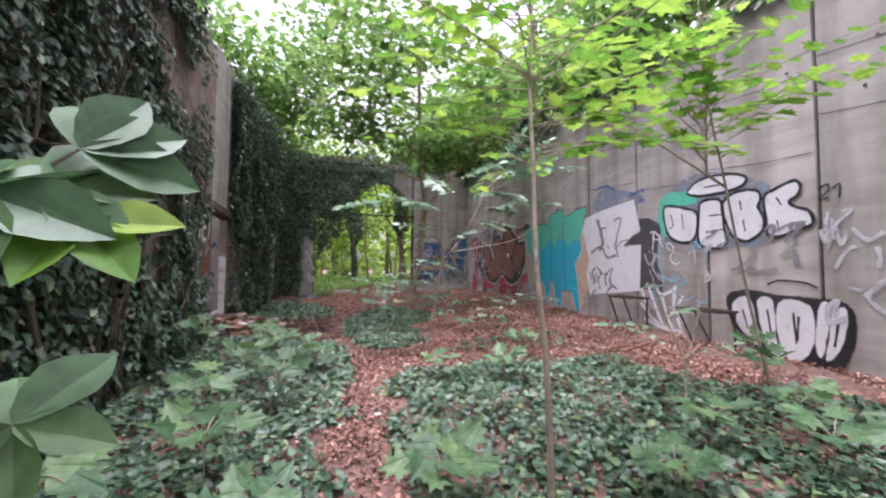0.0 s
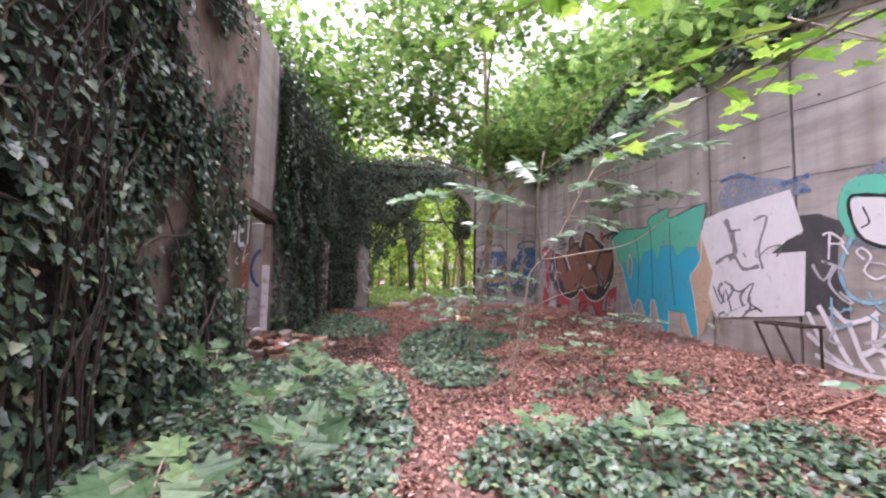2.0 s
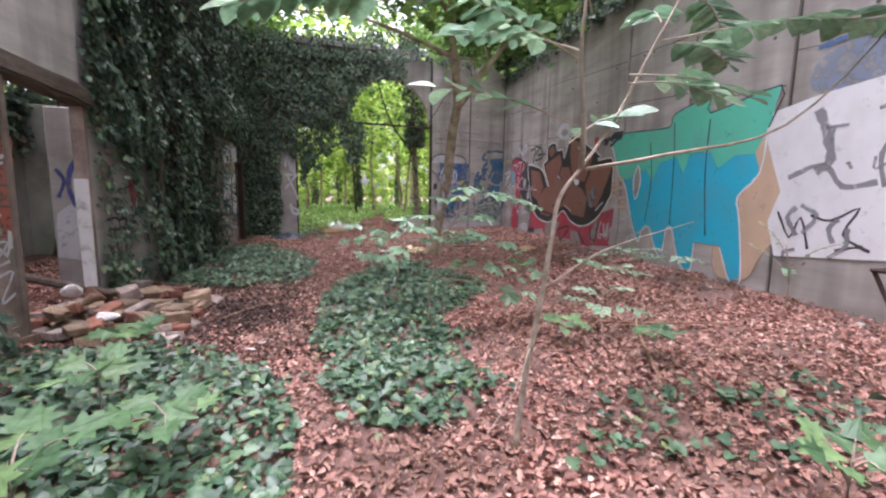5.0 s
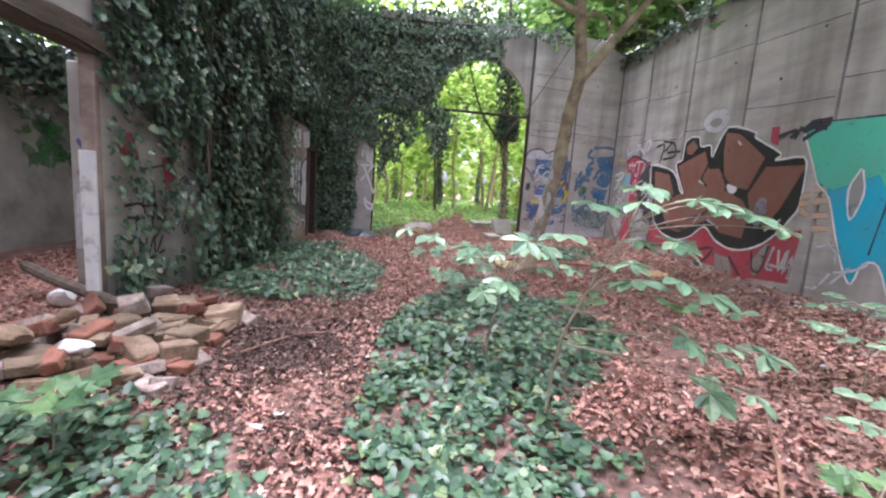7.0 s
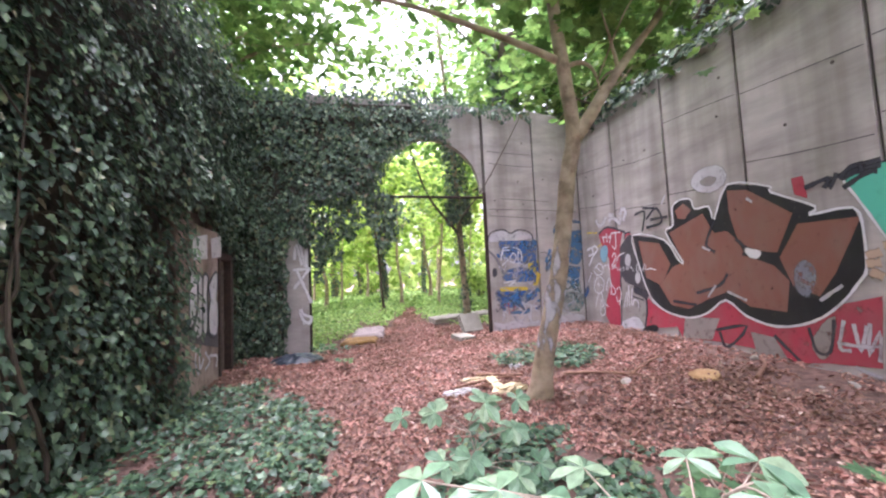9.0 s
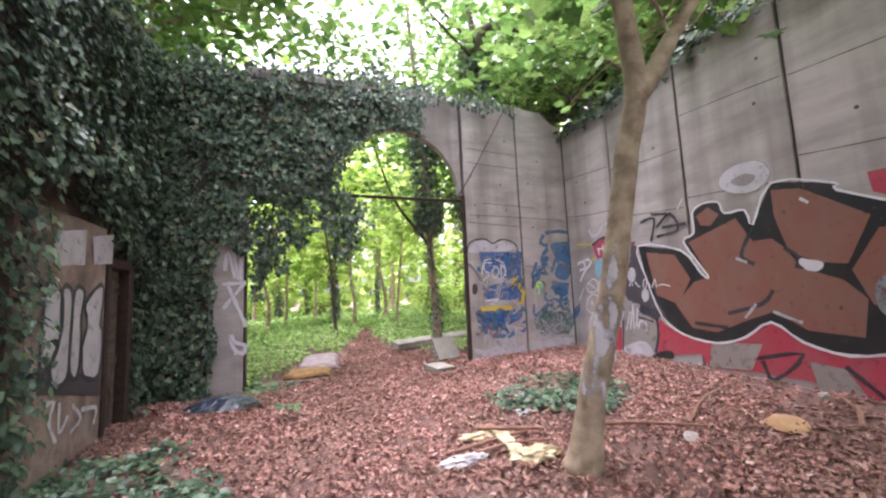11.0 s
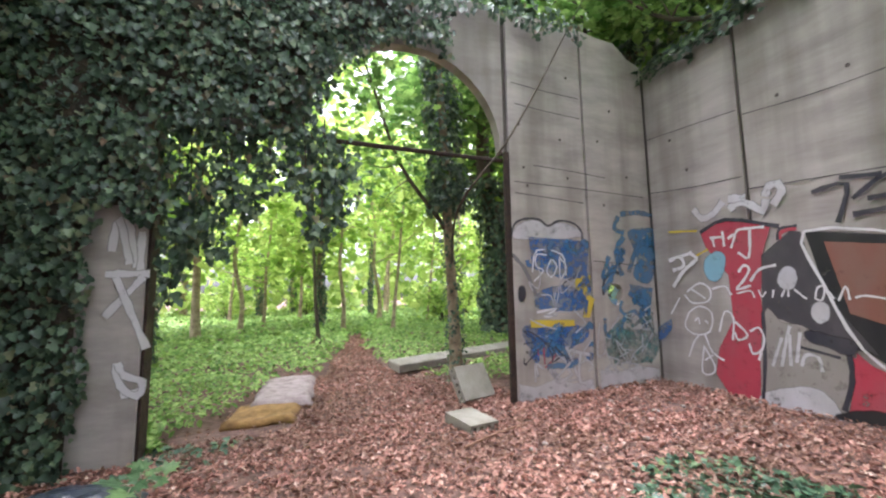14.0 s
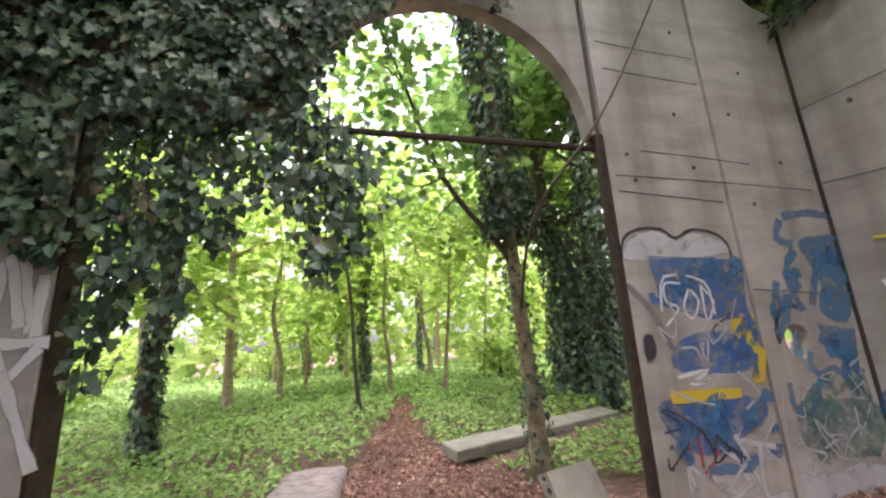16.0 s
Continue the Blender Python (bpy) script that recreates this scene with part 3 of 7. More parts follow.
# ---- ground cover ----
IVY_BEDS = [
    [(-2.3, -4), (-0.25, -4), (-0.2, 1), (-0.1, 3.2), (0.1, 4.3), (0.24, 5.4), (0.25, 6.4), (0.1, 7.3), (-0.4, 8.2), (-1.0, 8.5), (-2.3, 8.5)],
    [(0.42, -4), (5.3, -4), (5.0, 1.8), (4.5, 2.6), (3.9, 3.6), (3.5, 4.6), (2.8, 5.0), (1.7, 5.2), (0.95, 5.4), (0.6, 4.2), (0.45, 2)],
    [(0.22, 8.6), (0.3, 10.2), (0.95, 11.6), (1.8, 11.4), (2.5, 10.4), (2.1, 8.9), (1.4, 8.4), (1.5, 7.0), (1.3, 6.5), (0.6, 6.6), (0.5, 7.6)],
    [(-2.25, 11.2), (-1.9, 10.7), (-1.0, 10.7), (0.0, 11.0), (0.05, 12.2), (-0.3, 13.1), (-1.2, 14.5), (-2.2, 14.6)],
    [(2.3, 14.3), (3.2, 15.0), (4.0, 14.5), (4.0, 13.8), (3.1, 13.2), (2.3, 13.6)],
    [(1.5, 5.9), (3.6, 5.6), (3.9, 6.3), (2.2, 6.5)],
    [(-1.0, 16.2), (-0.3, 16.6), (0.2, 17.2), (-0.7, 17.4)],
]
PATH_OUT = [(-0.6, 17.0), (-0.75, 17.7), (-0.3, 18.2), (-0.05, 19.2), (0.2, 20.5), (1.15, 20.7), (1.4, 22.5), (1.85, 24.5), (2.35, 27.5), (2.75, 27.5), (2.5, 24.0), (2.25, 21.6), (2.5, 19.6), (3.1, 18.7), (4.2, 18.2), (4.2, 17.0)]


def scatter(poly, per_m2, fray=0.34, low=-0.75, high=-0.12):
    px, py = [p[0] for p in poly], [p[1] for p in poly]
    n = int((max(px) - min(px)) * (max(py) - min(py)) * per_m2)
    x, y = rng.uniform(min(px), max(px), n), rng.uniform(min(py), max(py), n)
    wx, wy = fray * noise2(x, y, 1.6, 0) + rng.normal(0, 0.06, n), fray * noise2(x, y, 1.6, 5) + rng.normal(0, 0.06, n)
    ok = inside(poly, x + wx, y + wy) & (noise2(x, y, 2.2, 12) > rng.uniform(low, high, n))
    return x[ok], y[ok]


def ground_ivy():
    for i, bed in enumerate(IVY_BEDS):
        dens = [620, 620, 720, 560, 560, 170, 220][i]
        x, y = scatter(bed, dens, 0.4, *((-0.65, 0.0) if i in (2, 3, 5) else (-0.75, -0.12)))
        n = len(x)
        hgt = 0.025 + 0.075 * (0.5 + noise2(x, y, 1.2, 9)) * rng.uniform(0.3, 1.3, n)
        P = np.stack([x, y, gz(x, y) + np.clip(hgt, 0.02, 0.3)], -1)
        N = np.stack([np.zeros(n), -0.15 * np.ones(n), np.ones(n)], -1) + rng.normal(0, 0.33, (n, 3))
        D = rng.normal(0, 1, (n, 3))
        leaves("ground_ivy", P, N, D, rng.uniform(0.038, 0.085, n), IVY, ground_ivy_leaf, None, "dense low carpet of green ivy leaves on the ground", "ground ivy", "stuff")


ground_ivy()


def leaf_litter():
    n = 255000
    x = rng.uniform(LEFT - 2.5, RIGHT, n)
    y = np.where(rng.random(n) < 0.84, rng.uniform(2.0, 17.5, n), rng.uniform(-2, 28, n))
    bed = np.zeros(n, bool)
    for poly in IVY_BEDS[:4]:
        bed |= inside(poly, x, y)
    out = (y > 17.6) & ~inside(PATH_OUT, x, y) & (rng.random(n) < 0.8) & ~((y < 20) & (x > 0))
    room = (x < LEFT) & ((y < 7) | (y > 14))
    trod = 0.72 * np.exp(-((x + 0.75) / 0.75) ** 2 - ((y - 9.6) / 1.2) ** 2) + 0.45 * np.clip((x - 4.2) / 0.9, 0, 1)
    bare = noise2(x, y, 0.9, 31) + 0.8 * noise2(x, y, 3.1, 33) - trod < rng.uniform(-0.95, 0.02, n)
    ok = ~out & ~room & ~bare & ~(bed & (rng.random(n) < 0.9)) & ~((x < LEFT) & (x > LEFT - 0.32) & ((y < 8.69) | (y > 9.8)))
    x, y = x[ok], y[ok]
    # the trodden path beyond the gate lies full of leaves too
    px, py = rng.uniform(0.6, 3.4, 24000), rng.uniform(17.0, 28, 24000)
    on = inside(PATH_OUT, px, py)
    x, y = np.concatenate([x, px[on]]), np.concatenate([y, py[on]])
    n = len(x)
    P = np.stack([x, y, gz(x, y) + 0.018 + rng.uniform(0, 0.02, n)], -1)
    N = np.stack([np.zeros(n), np.zeros(n), np.ones(n)], -1) + rng.normal(0, 0.45, (n, 3))
    leaves("leaf_litter", P, N, rng.normal(0, 1, (n, 3)), 0.018 + 0.05 * rng.random(n) ** 1.8, DRY, litter_leaf, None, "reddish brown fallen leaves lying thick on the path", "leaf litter", "stuff")


leaf_litter()


def trodden_mulch():
    """Dark, damp crumbs of bark and rotten leaves on the trodden ground before the rubble."""
    n = 15000
    x, y = rng.normal(-0.65, 0.6, n), rng.normal(9.3, 1.05, n)
    ok = (x > -2.0) & (x < 0.55) & ~inside(IVY_BEDS[0], x, y) & ~inside(IVY_BEDS[2], x, y) & (noise2(x, y, 1.3, 44) > rng.uniform(-0.7, 0.3, n))
    x, y = x[ok], y[ok]
    n = len(x)
    P = np.stack([x, y, gz(x, y) + 0.022 + rng.uniform(0, 0.016, n)], -1)
    leaves("bark_mulch", P, np.array([0, 0, 1]) + rng.normal(0, 0.4, (n, 3)), rng.normal(0, 1, (n, 3)), rng.uniform(0.015, 0.05, n), DRY, mulch, None, "dark damp crumbs of bark and rotten leaves", "mulch", "stuff")


trodden_mulch()


def undergrowth():
    n = 92000
    y = 17.25 + rng.random(n) ** 1.9 * 42
    x = rng.uniform(-1, 1, n) * (7 + (y - 17) * 0.75) + 1
    ok = ~inside(PATH_OUT, x + 0.25 * noise2(x, y, 1.5), y + 0.2 * noise2(x, y, 1.5, 8))
    bx, by = (x - 3.95) * 0.94 + (y - 20.65) * 0.34, (y - 20.65) * 0.94 - (x - 3.95) * 0.34
    ok &= ~((np.abs(bx) < 1.9) & (by > -0.75) & (by < 0.3))
    x, y = x[ok], y[ok]
    n = len(x)
    near = np.clip((y - 19) / 14, 0, 1)
    tall = np.where(x < 1.6, 0.36, 0.16) * np.clip((y - 16.6) / 2.5, 0.3, 1) * (0.6 + 0.8 * np.abs(noise2(x, y, 0.5, 2))) * rng.uniform(0.25, 1.15, n)
    P = np.stack([x, y, gz(x, y) + 0.04 + tall], -1)
    N = np.stack([np.zeros(n), -0.2 * np.ones(n), np.ones(n)], -1) + rng.normal(0, 0.4, (n, 3))
    leaves("undergrowth", P, N, rng.normal(0, 1, (n, 3)), rng.uniform(0.05, 0.11, n) * (1 + 1.6 * near), OVAL, under_leaf, None, "bright green leafy undergrowth covering the woodland floor", "undergrowth", "stuff")


undergrowth()


def outer_plants():
    """Low plants along the outside of both walls."""
    n = 9000
    y = rng.uniform(-8, 18, n)
    x = np.where(rng.random(n) < 0.5, rng.uniform(-10, -3.2, n), rng.uniform(6.1, 12, n))
    ok = ~((x > -6.5) & (x < 0) & (y > 7) & (y < 14.2))
    x, y = x[ok], y[ok]
    n = len(x)
    P = np.stack([x, y, gz(x, y) + 0.05 + 0.3 * rng.random(n) * (0.6 + np.abs(noise2(x, y, 0.6, 3)))], -1)
    N = np.stack([np.zeros(n), np.zeros(n), np.ones(n)], -1) + rng.normal(0, 0.4, (n, 3))
    leaves("undergrowth", P, N, rng.normal(0, 1, (n, 3)), rng.uniform(0.12, 0.26, n), OVAL, under_leaf, None, "low green plants along the outside of the walls", "undergrowth", "stuff")


outer_plants()


def bushes():
    """Leafy bushes between the woodland trunks."""
    rnd = random.Random(63)
    for k, (x, y, r, h) in enumerate([(6.6, 29.5, 1.2, 1.6), (-7.2, 28.0, 1.6, 2.2), (1.2, 44.0, 2.0, 2.4), (-9.5, 35.0, 2.0, 3.0), (9.6, 34.0, 1.8, 3.0), (-3.6, 40.5, 1.8, 2.6)]):
        z0 = gpoint(x, y)
        t = empty("bush", (x, y, z0 - 0.03), "leafy green bush on the woodland floor", "bush", "woodland bushes")
        tips = []
        for s in range(7):
            a = rnd.uniform(0, 2 * math.pi)
            d = r * rnd.uniform(0.3, 1.0)
            e = (x + d * math.cos(a), y + d * math.sin(a), z0 + h * rnd.uniform(0.45, 1.05))
            ln = bend([(x + rnd.uniform(-0.1, 0.1), y, z0 - 0.03), (x + d * 0.4 * math.cos(a), y + d * 0.4 * math.sin(a), z0 + (e[2] - z0) * 0.6), e], 4)
            v, f = tube(ln, taper(len(ln), 0.035, 0.008), 5)
            under(obj("stem", v, f, bark_dark), t)
            tips += [tuple(p) for p in ln[3:]]
        P = crown_points(tips, 620, 0.4, rnd)
        P[:, 2] = np.maximum(P[:, 2], z0 + 0.1)
        m = len(P)
        N = np.stack([np.zeros(m), -0.3 * np.ones(m), np.ones(m)], -1) + rng.normal(0, 0.45, (m, 3))
        leaves("crown", P, N, rng.normal(0, 1, (m, 3)), rng.uniform(0.16, 0.32, m), OVAL, hazy_far_leaf, t)


# ---- trees ----


def crown_points(tips, count, spread, rnd):
    P = []
    for _ in range(count):
        c = rnd.choice(tips)
        P.append((c[0] + rnd.gauss(0, spread), c[1] + rnd.gauss(0, spread), c[2] + rnd.gauss(0, spread * 0.45)))
    return np.array(P)


def tree(base, trunk, r0, limbs, leaves_n, spread, leaf, leaf_size, label, seed, trunk_mat=None, shape=MAPLE, group="woodland trees", extra_tips=(), lift=0.0, limb_mat=None):
    """trunk: points from the base; limbs: lists of points from the trunk, each with its radius first."""
    rnd = random.Random(seed)
    trunk_mat = trunk_mat or bark
    t = empty("tree", base, label, "tree", group)
    line = bend(trunk, 5)
    v, f = tube(line, [r * (1 + 0.75 * math.exp(-i * 0.9)) for i, r in enumerate(taper(len(line), r0, r0 * 0.45))], 12, 0.04, seed)
    under(obj("trunk", v, f, trunk_mat, smooth=True), t)
    tips = list(extra_tips)
    for r, *pts in limbs:
        ln = bend(pts, 4)
        v, f = tube(ln, taper(len(ln), r, r * 0.25), 7, 0.05, seed)
        limb = under(obj("limb", v, f, limb_mat or trunk_mat, smooth=True), t)
        if r <= 0.02:
            continue
        tips += [(p.x, p.y, p.z + lift) for p in ln[len(ln) // 2:]]
        for _ in range(3):
            s = ln[rnd.randint(len(ln) // 3, len(ln) - 1)]
            e = s + Vector((rnd.gauss(0, 0.7), rnd.gauss(0, 0.7), rnd.uniform(0.0, 0.6)))
            m = (s + e) / 2 + Vector((0, 0, rnd.uniform(-0.1, 0.2)))
            ln2 = bend([s, m, e], 3)
            v, f = tube(ln2, taper(len(ln2), r * 0.3, 0.006), 5)
            obj("branch", v, f, limb_mat or trunk_mat, limb)
            tips += [(m.x, m.y, m.z + lift), (e.x, e.y, e.z + lift)]
    if leaves_n:
        P = crown_points(tips, leaves_n, spread, rnd)
        n = len(P)
        N = np.stack([np.zeros(n), np.zeros(n), np.ones(n)], -1) + rng.normal(0, 0.4, (n, 3))
        D = rng.normal(0, 1, (n, 3)) + np.array([0, 0, -0.4])
        leaves("crown", P, N, D, rng.uniform(0.6, 1.2, n) * leaf_size, shape, leaf, t)
    return t


# the tree that stands inside the hall, forked above three metres
B = (2.27, 12.4, gpoint(2.27, 12.4) - 0.05)
HALL_TRUNK = [(2.33, 12.32, 0.9), (2.43, 12.25, 1.4), (2.48, 12.15, 1.8), (2.52, 12.05, 2.3), (2.54, 11.92, 2.85), (2.6, 11.84, 3.3)]
hall_tree = tree(B, [B, *HALL_TRUNK, (2.54, 11.82, 3.84), (2.48, 11.82, 4.41), (2.46, 11.9, 5.2), (2.42, 12.1, 6.8), (2.4, 12.3, 8.8)], 0.115,
     [(0.085, (2.6, 11.84, 3.25), (2.8, 11.82, 3.5), (3.02, 11.82, 3.82), (3.4, 11.82, 4.3), (3.9, 11.82, 4.88), (4.7, 11.95, 6.0)),
      (0.045, (2.47, 11.82, 4.1), (2.1, 11.82, 4.24), (1.31, 11.82, 4.48), (0.68, 11.8, 4.6), (-0.2, 11.6, 4.5)),
      (0.035, (2.5, 11.82, 4.0), (2.7, 11.82, 4.1), (2.87, 11.82, 4.04), (2.95, 11.8, 3.75)),
      (0.04, (2.47, 11.9, 5.0), (2.2, 11.0, 5.6), (1.9, 9.4, 5.9), (1.7, 8.2, 5.8)),
      (0.04, (3.7, 11.85, 4.65), (4.0, 11.0, 5.3), (4.1, 9.6, 5.6)),
      (0.04, (2.47, 11.9, 4.8), (1.4, 11.0, 5.5), (0.2, 10.0, 5.9)),
      (0.035, (2.45, 12.0, 6.0), (1.4, 12.8, 6.8), (0.2, 13.2, 7.2)),
      (0.035, (2.45, 12.0, 6.3), (1.2, 11.6, 7.2), (-0.4, 11.2, 7.6)),
      (0.03, (3.95, 11.85, 5.0), (4.2, 13.2, 6.0), (3.9, 14.3, 6.4))],
     5200, 0.6, canopy_leaf, 0.19, "slender forked tree with smooth pale bark growing inside the walls", 3, group="", lift=0.9)

# the young tree behind the gateway, ivy on its upper trunk
B2 = (3.11, 18.8, gpoint(3.11, 18.8) - 0.05)
gate_tree = tree(B2, [B2, (3.06, 18.8, 1.7), (2.99, 18.8, 3.04), (2.97, 18.8, 4.1), (2.87, 18.8, 5.7), (2.78, 18.8, 6.95), (2.6, 18.7, 9.0)], 0.1,
                 [(0.05, (2.98, 18.8, 2.95), (2.82, 18.8, 3.2), (2.15, 18.8, 4.1), (1.7, 18.8, 5.4), (1.3, 18.8, 6.5)),
                  (0.0199, (3.02, 18.75, 2.4), (2.6, 17.3, 3.05), (3.1, 16.9, 3.82), (3.64, 16.9, 4.7), (4.2, 16.9, 5.7), (4.9, 16.8, 7.0)),
                  (0.03, (2.8, 18.8, 6.2), (2.0, 18.6, 7.0), (1.0, 18.4, 7.6))],
                 900, 0.5, canopy_leaf, 0.15, "young leaning tree behind the gateway with ivy on its trunk", 8, group="", limb_mat=bark_dark)


def trunk_ivy(t, line, r, n, size=0.09):
    line = bend(line, 6)
    idx = rng.integers(0, len(line) - 1, n)
    a = rng.uniform(0, 2 * math.pi, n)
    C = np.array([tuple(line[i].lerp(line[i + 1], random.random())) for i in idx])
    out = np.stack([np.cos(a), np.sin(a), np.zeros(n)], -1)
    P = C + out * (r * rng.uniform(0.8, 1.5, n))[:, None]
    N = out + np.array([0, 0, 0.6]) + rng.normal(0, 0.35, (n, 3))
    D = np.stack([rng.normal(0, 0.5, n), rng.normal(0, 0.5, n), -np.ones(n)], -1)
    leaves("climbing_ivy", P, N, D, rng.uniform(0.6, 1.2, n) * size, IVY, ivy_leaf, t)


trunk_ivy(gate_tree, [(2.99, 18.8, 3.3), (2.97, 18.8, 4.1), (2.87, 18.8, 5.7), (2.78, 18.8, 6.9)], 0.24, 2300, 0.095)
trunk_ivy(gate_tree, [(3.1, 18.8, 0.5), (3.06, 18.8, 1.7), (2.99, 18.8, 3.3)], 0.13, 380, 0.06)


def woodland():
    rnd = random.Random(21)
    spots = [(8.6, 25.5, 0.35, 1), (4.6, 34, 0.12, 0), (-2.6, 28, 0.15, 0), (-3.0, 37.7, 0.1, 0), (-2, 44, 0.2, 1), (0.0, 47, 0.16, 1), (6.5, 42, 0.18, 0),
             (10, 36, 0.2, 1), (-10, 31, 0.22, 1), (14, 28, 0.25, 1), (1.5, 52, 0.22, 0), (-8, 50, 0.25, 0), (9, 54, 0.25, 0), (-16, 42, 0.25, 1), (17, 44, 0.25, 0), (6, 30, 0.06, 0),
             (-7.5, 17, 0.2, 1), (-7, 9, 0.2, 0), (-6.5, 1, 0.22, 0), (9, 17.5, 0.18, 1), (8.3, 11, 0.18, 0), (8.6, 4, 0.2, 0), (9, -4, 0.2, 0), (3, -9, 0.2, 0), (-3, -8, 0.2, 0), (0.5, -12, 0.2, 0), (7.6, 20.5, 0.12, 1), (6.5, 23.5, 0.38, 1), (-4.8, 23.0, 0.14, 1), (-4.6, 13.5, 0.15, 0), (-4.4, 5.5, 0.15, 0), (7.2, 18.2, 0.14, 0), (1.2, 25, 0.06, 0), (-3.5, 18.6, 0.16, 0), (7.4, 14.5, 0.14, 1), (7.6, 7.5, 0.16, 0), (-2.3, 22.2, 0.12, 1), (5.9, 21.6, 0.13, 1),
             (-1.6, 30.5, 0.1, 0), (-0.9, 32.5, 0.08, 0), (2.3, 29.5, 0.09, 0), (1.4, 30.6, 0.13, 1), (3.9, 27.5, 0.07, 0), (-5.6, 29.5, 0.12, 0), (0.6, 37, 0.1, 0), (4.9, 38.5, 0.1, 1)]
    for i, (x, y, r, ivy) in enumerate(spots):
        z = gpoint(x, y) - 0.05
        hgt = rnd.uniform(8, 11)
        lean = rnd.uniform(-1.3, 1.3)
        kink = rnd.uniform(-0.35, 0.35)
        tr = [(x, y, z), (x + lean * 0.1 + kink * 0.4, y, z + hgt * 0.15), (x + lean * 0.25 - kink * 0.3, y, z + hgt * 0.33), (x + lean * 0.5 + kink, y + 0.2, z + hgt * 0.6), (x + lean, y, z + hgt)]
        limbs = []
        for k in range(6):
            h = rnd.uniform(0.25 if y > 26 else 0.5, 0.97)
            a = rnd.uniform(0, 2 * math.pi)
            ln = rnd.uniform(1.6, 3.4)
            s = (x + lean * h * 0.8, y + 0.1, z + hgt * h)
            limbs.append((r * 0.35, s, (s[0] + math.cos(a) * ln * 0.5, s[1] + math.sin(a) * ln * 0.5, s[2] + 0.5), (s[0] + math.cos(a) * ln, s[1] + math.sin(a) * ln, s[2] + rnd.uniform(0.2, 1.2))))
        # far trees take the paler leaf and bark colours in place of haze
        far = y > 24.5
        t = tree((x, y, z), tr, r, limbs, (3200 if y < 19 else 2500) if y <= 24 else (900 if r > 0.11 else 500), 0.8, hazy_far_leaf if far else canopy_leaf, 0.36 if far else 0.3, "woodland tree with bright green leaves and ivy on its trunk" if ivy else "slim woodland tree with bright green leaves", 40 + i, bark if y > 26 or not (ivy or i % 3) else bark_dark, shape=CLUMP if far else OVAL)
        if ivy:
            trunk_ivy(t, tr[:4], r * 1.25, 4200 if r > 0.3 else 800, 0.13)


woodland()
bushes()


def far_woods():
    n = 17000
    a = rng.uniform(-0.95, 0.95, n)
    d = rng.uniform(34, 62, n)
    x, y = 1 + d * np.sin(a), 10 + d * np.cos(a)
    z = gz(x, y) + rng.random(n) ** 0.8 * 13
    g = noise2(x, z, 0.25, 5)
    ok = (g > -0.05) | (z < 2.5)
    P = np.stack([x, y, z], -1)[ok]
    n = len(P)
    N = np.stack([np.zeros(n), -np.ones(n), np.ones(n)], -1) + rng.normal(0, 0.5, (n, 3))
    leaves("far_woods", P, N, rng.normal(0, 1, (n, 3)), rng.uniform(0.45, 1.1, n), CLUMP, hazy_far_leaf, None, "wall of distant woodland leaves, haze put into their bright green", "woods", "stuff")


far_woods()

# ---- graffiti: thin coats of paint on the walls ----
WHITE, PALE, HAZE = paint("paint_white", (0.74, 0.72, 0.76)), paint("paint_pale", (0.6, 0.58, 0.63), worn=0.4, cover=0.66), paint("paint_haze", (0.64, 0.62, 0.67), worn=0.4, cover=0.72)
BLACK, INK, CHAR = paint("paint_black", (0.018, 0.018, 0.022), 0.45, 0.08), paint("paint_ink", (0.03, 0.03, 0.045), 0.5, 0.2), paint("paint_charcoal", (0.06, 0.055, 0.065), 0.6, 0.2)
GREY, GREYC = paint("paint_grey", (0.24, 0.23, 0.26), cover=0.6), paint("paint_bare", (0.36, 0.33, 0.31), worn=0.4, cover=0.7)
TEAL, TURQ = paint("paint_teal", (0.1, 0.54, 0.4)), paint("paint_turquoise", (0.015, 0.44, 0.65))
BLUE, SKYBLUE, SKYLINE = paint("paint_blue", (0.035, 0.15, 0.42), worn=0.4, cover=0.5), paint("paint_sky_blue", (0.25, 0.31, 0.45), worn=0.6, cover=0.45), paint("paint_light_blue", (0.25, 0.5, 0.65), worn=0.3, cover=0.75)
FADEBLUE, FADETEAL, PALEBLUE = paint("paint_faded_blue", (0.06, 0.2, 0.4), worn=0.5, cover=0.56), paint("paint_faded_teal", (0.13, 0.27, 0.27), worn=0.65, cover=0.4), paint("paint_pale_blue", (0.3, 0.32, 0.38), worn=0.5, cover=0.5)
RED, BROWN, BRICKRED = paint("paint_red", (0.48, 0.05, 0.085), worn=0.35, cover=0.8), paint("paint_brown", (0.25, 0.105, 0.078), worn=0.35), paint("paint_brick_red", (0.38, 0.1, 0.07), worn=0.4, cover=0.55)
SKIN, YELLOW = paint("paint_beige", (0.6, 0.42, 0.3), worn=0.3), paint("paint_yellow", (0.65, 0.48, 0.04), worn=0.25)
WALLS = {"R": (right_wall, "x", RIGHT, -1), "F": (far_wall, "y", FAR, -1), "L": (left_wall, "x", LEFT, 1), "P": (left_wall, "x", LEFT + 0.3, 1)}
SIDE = {}


def graffiti(side, label):
    wall, axis, at, sign = WALLS[side]
    g = new("graffiti")
    g["label"] = label
    g.empty_display_size = 0.1
    SIDE[g.name] = side
    return under(g, wall)


COATS = {"R": 0, "F": 0, "L": 0, "P": 0}


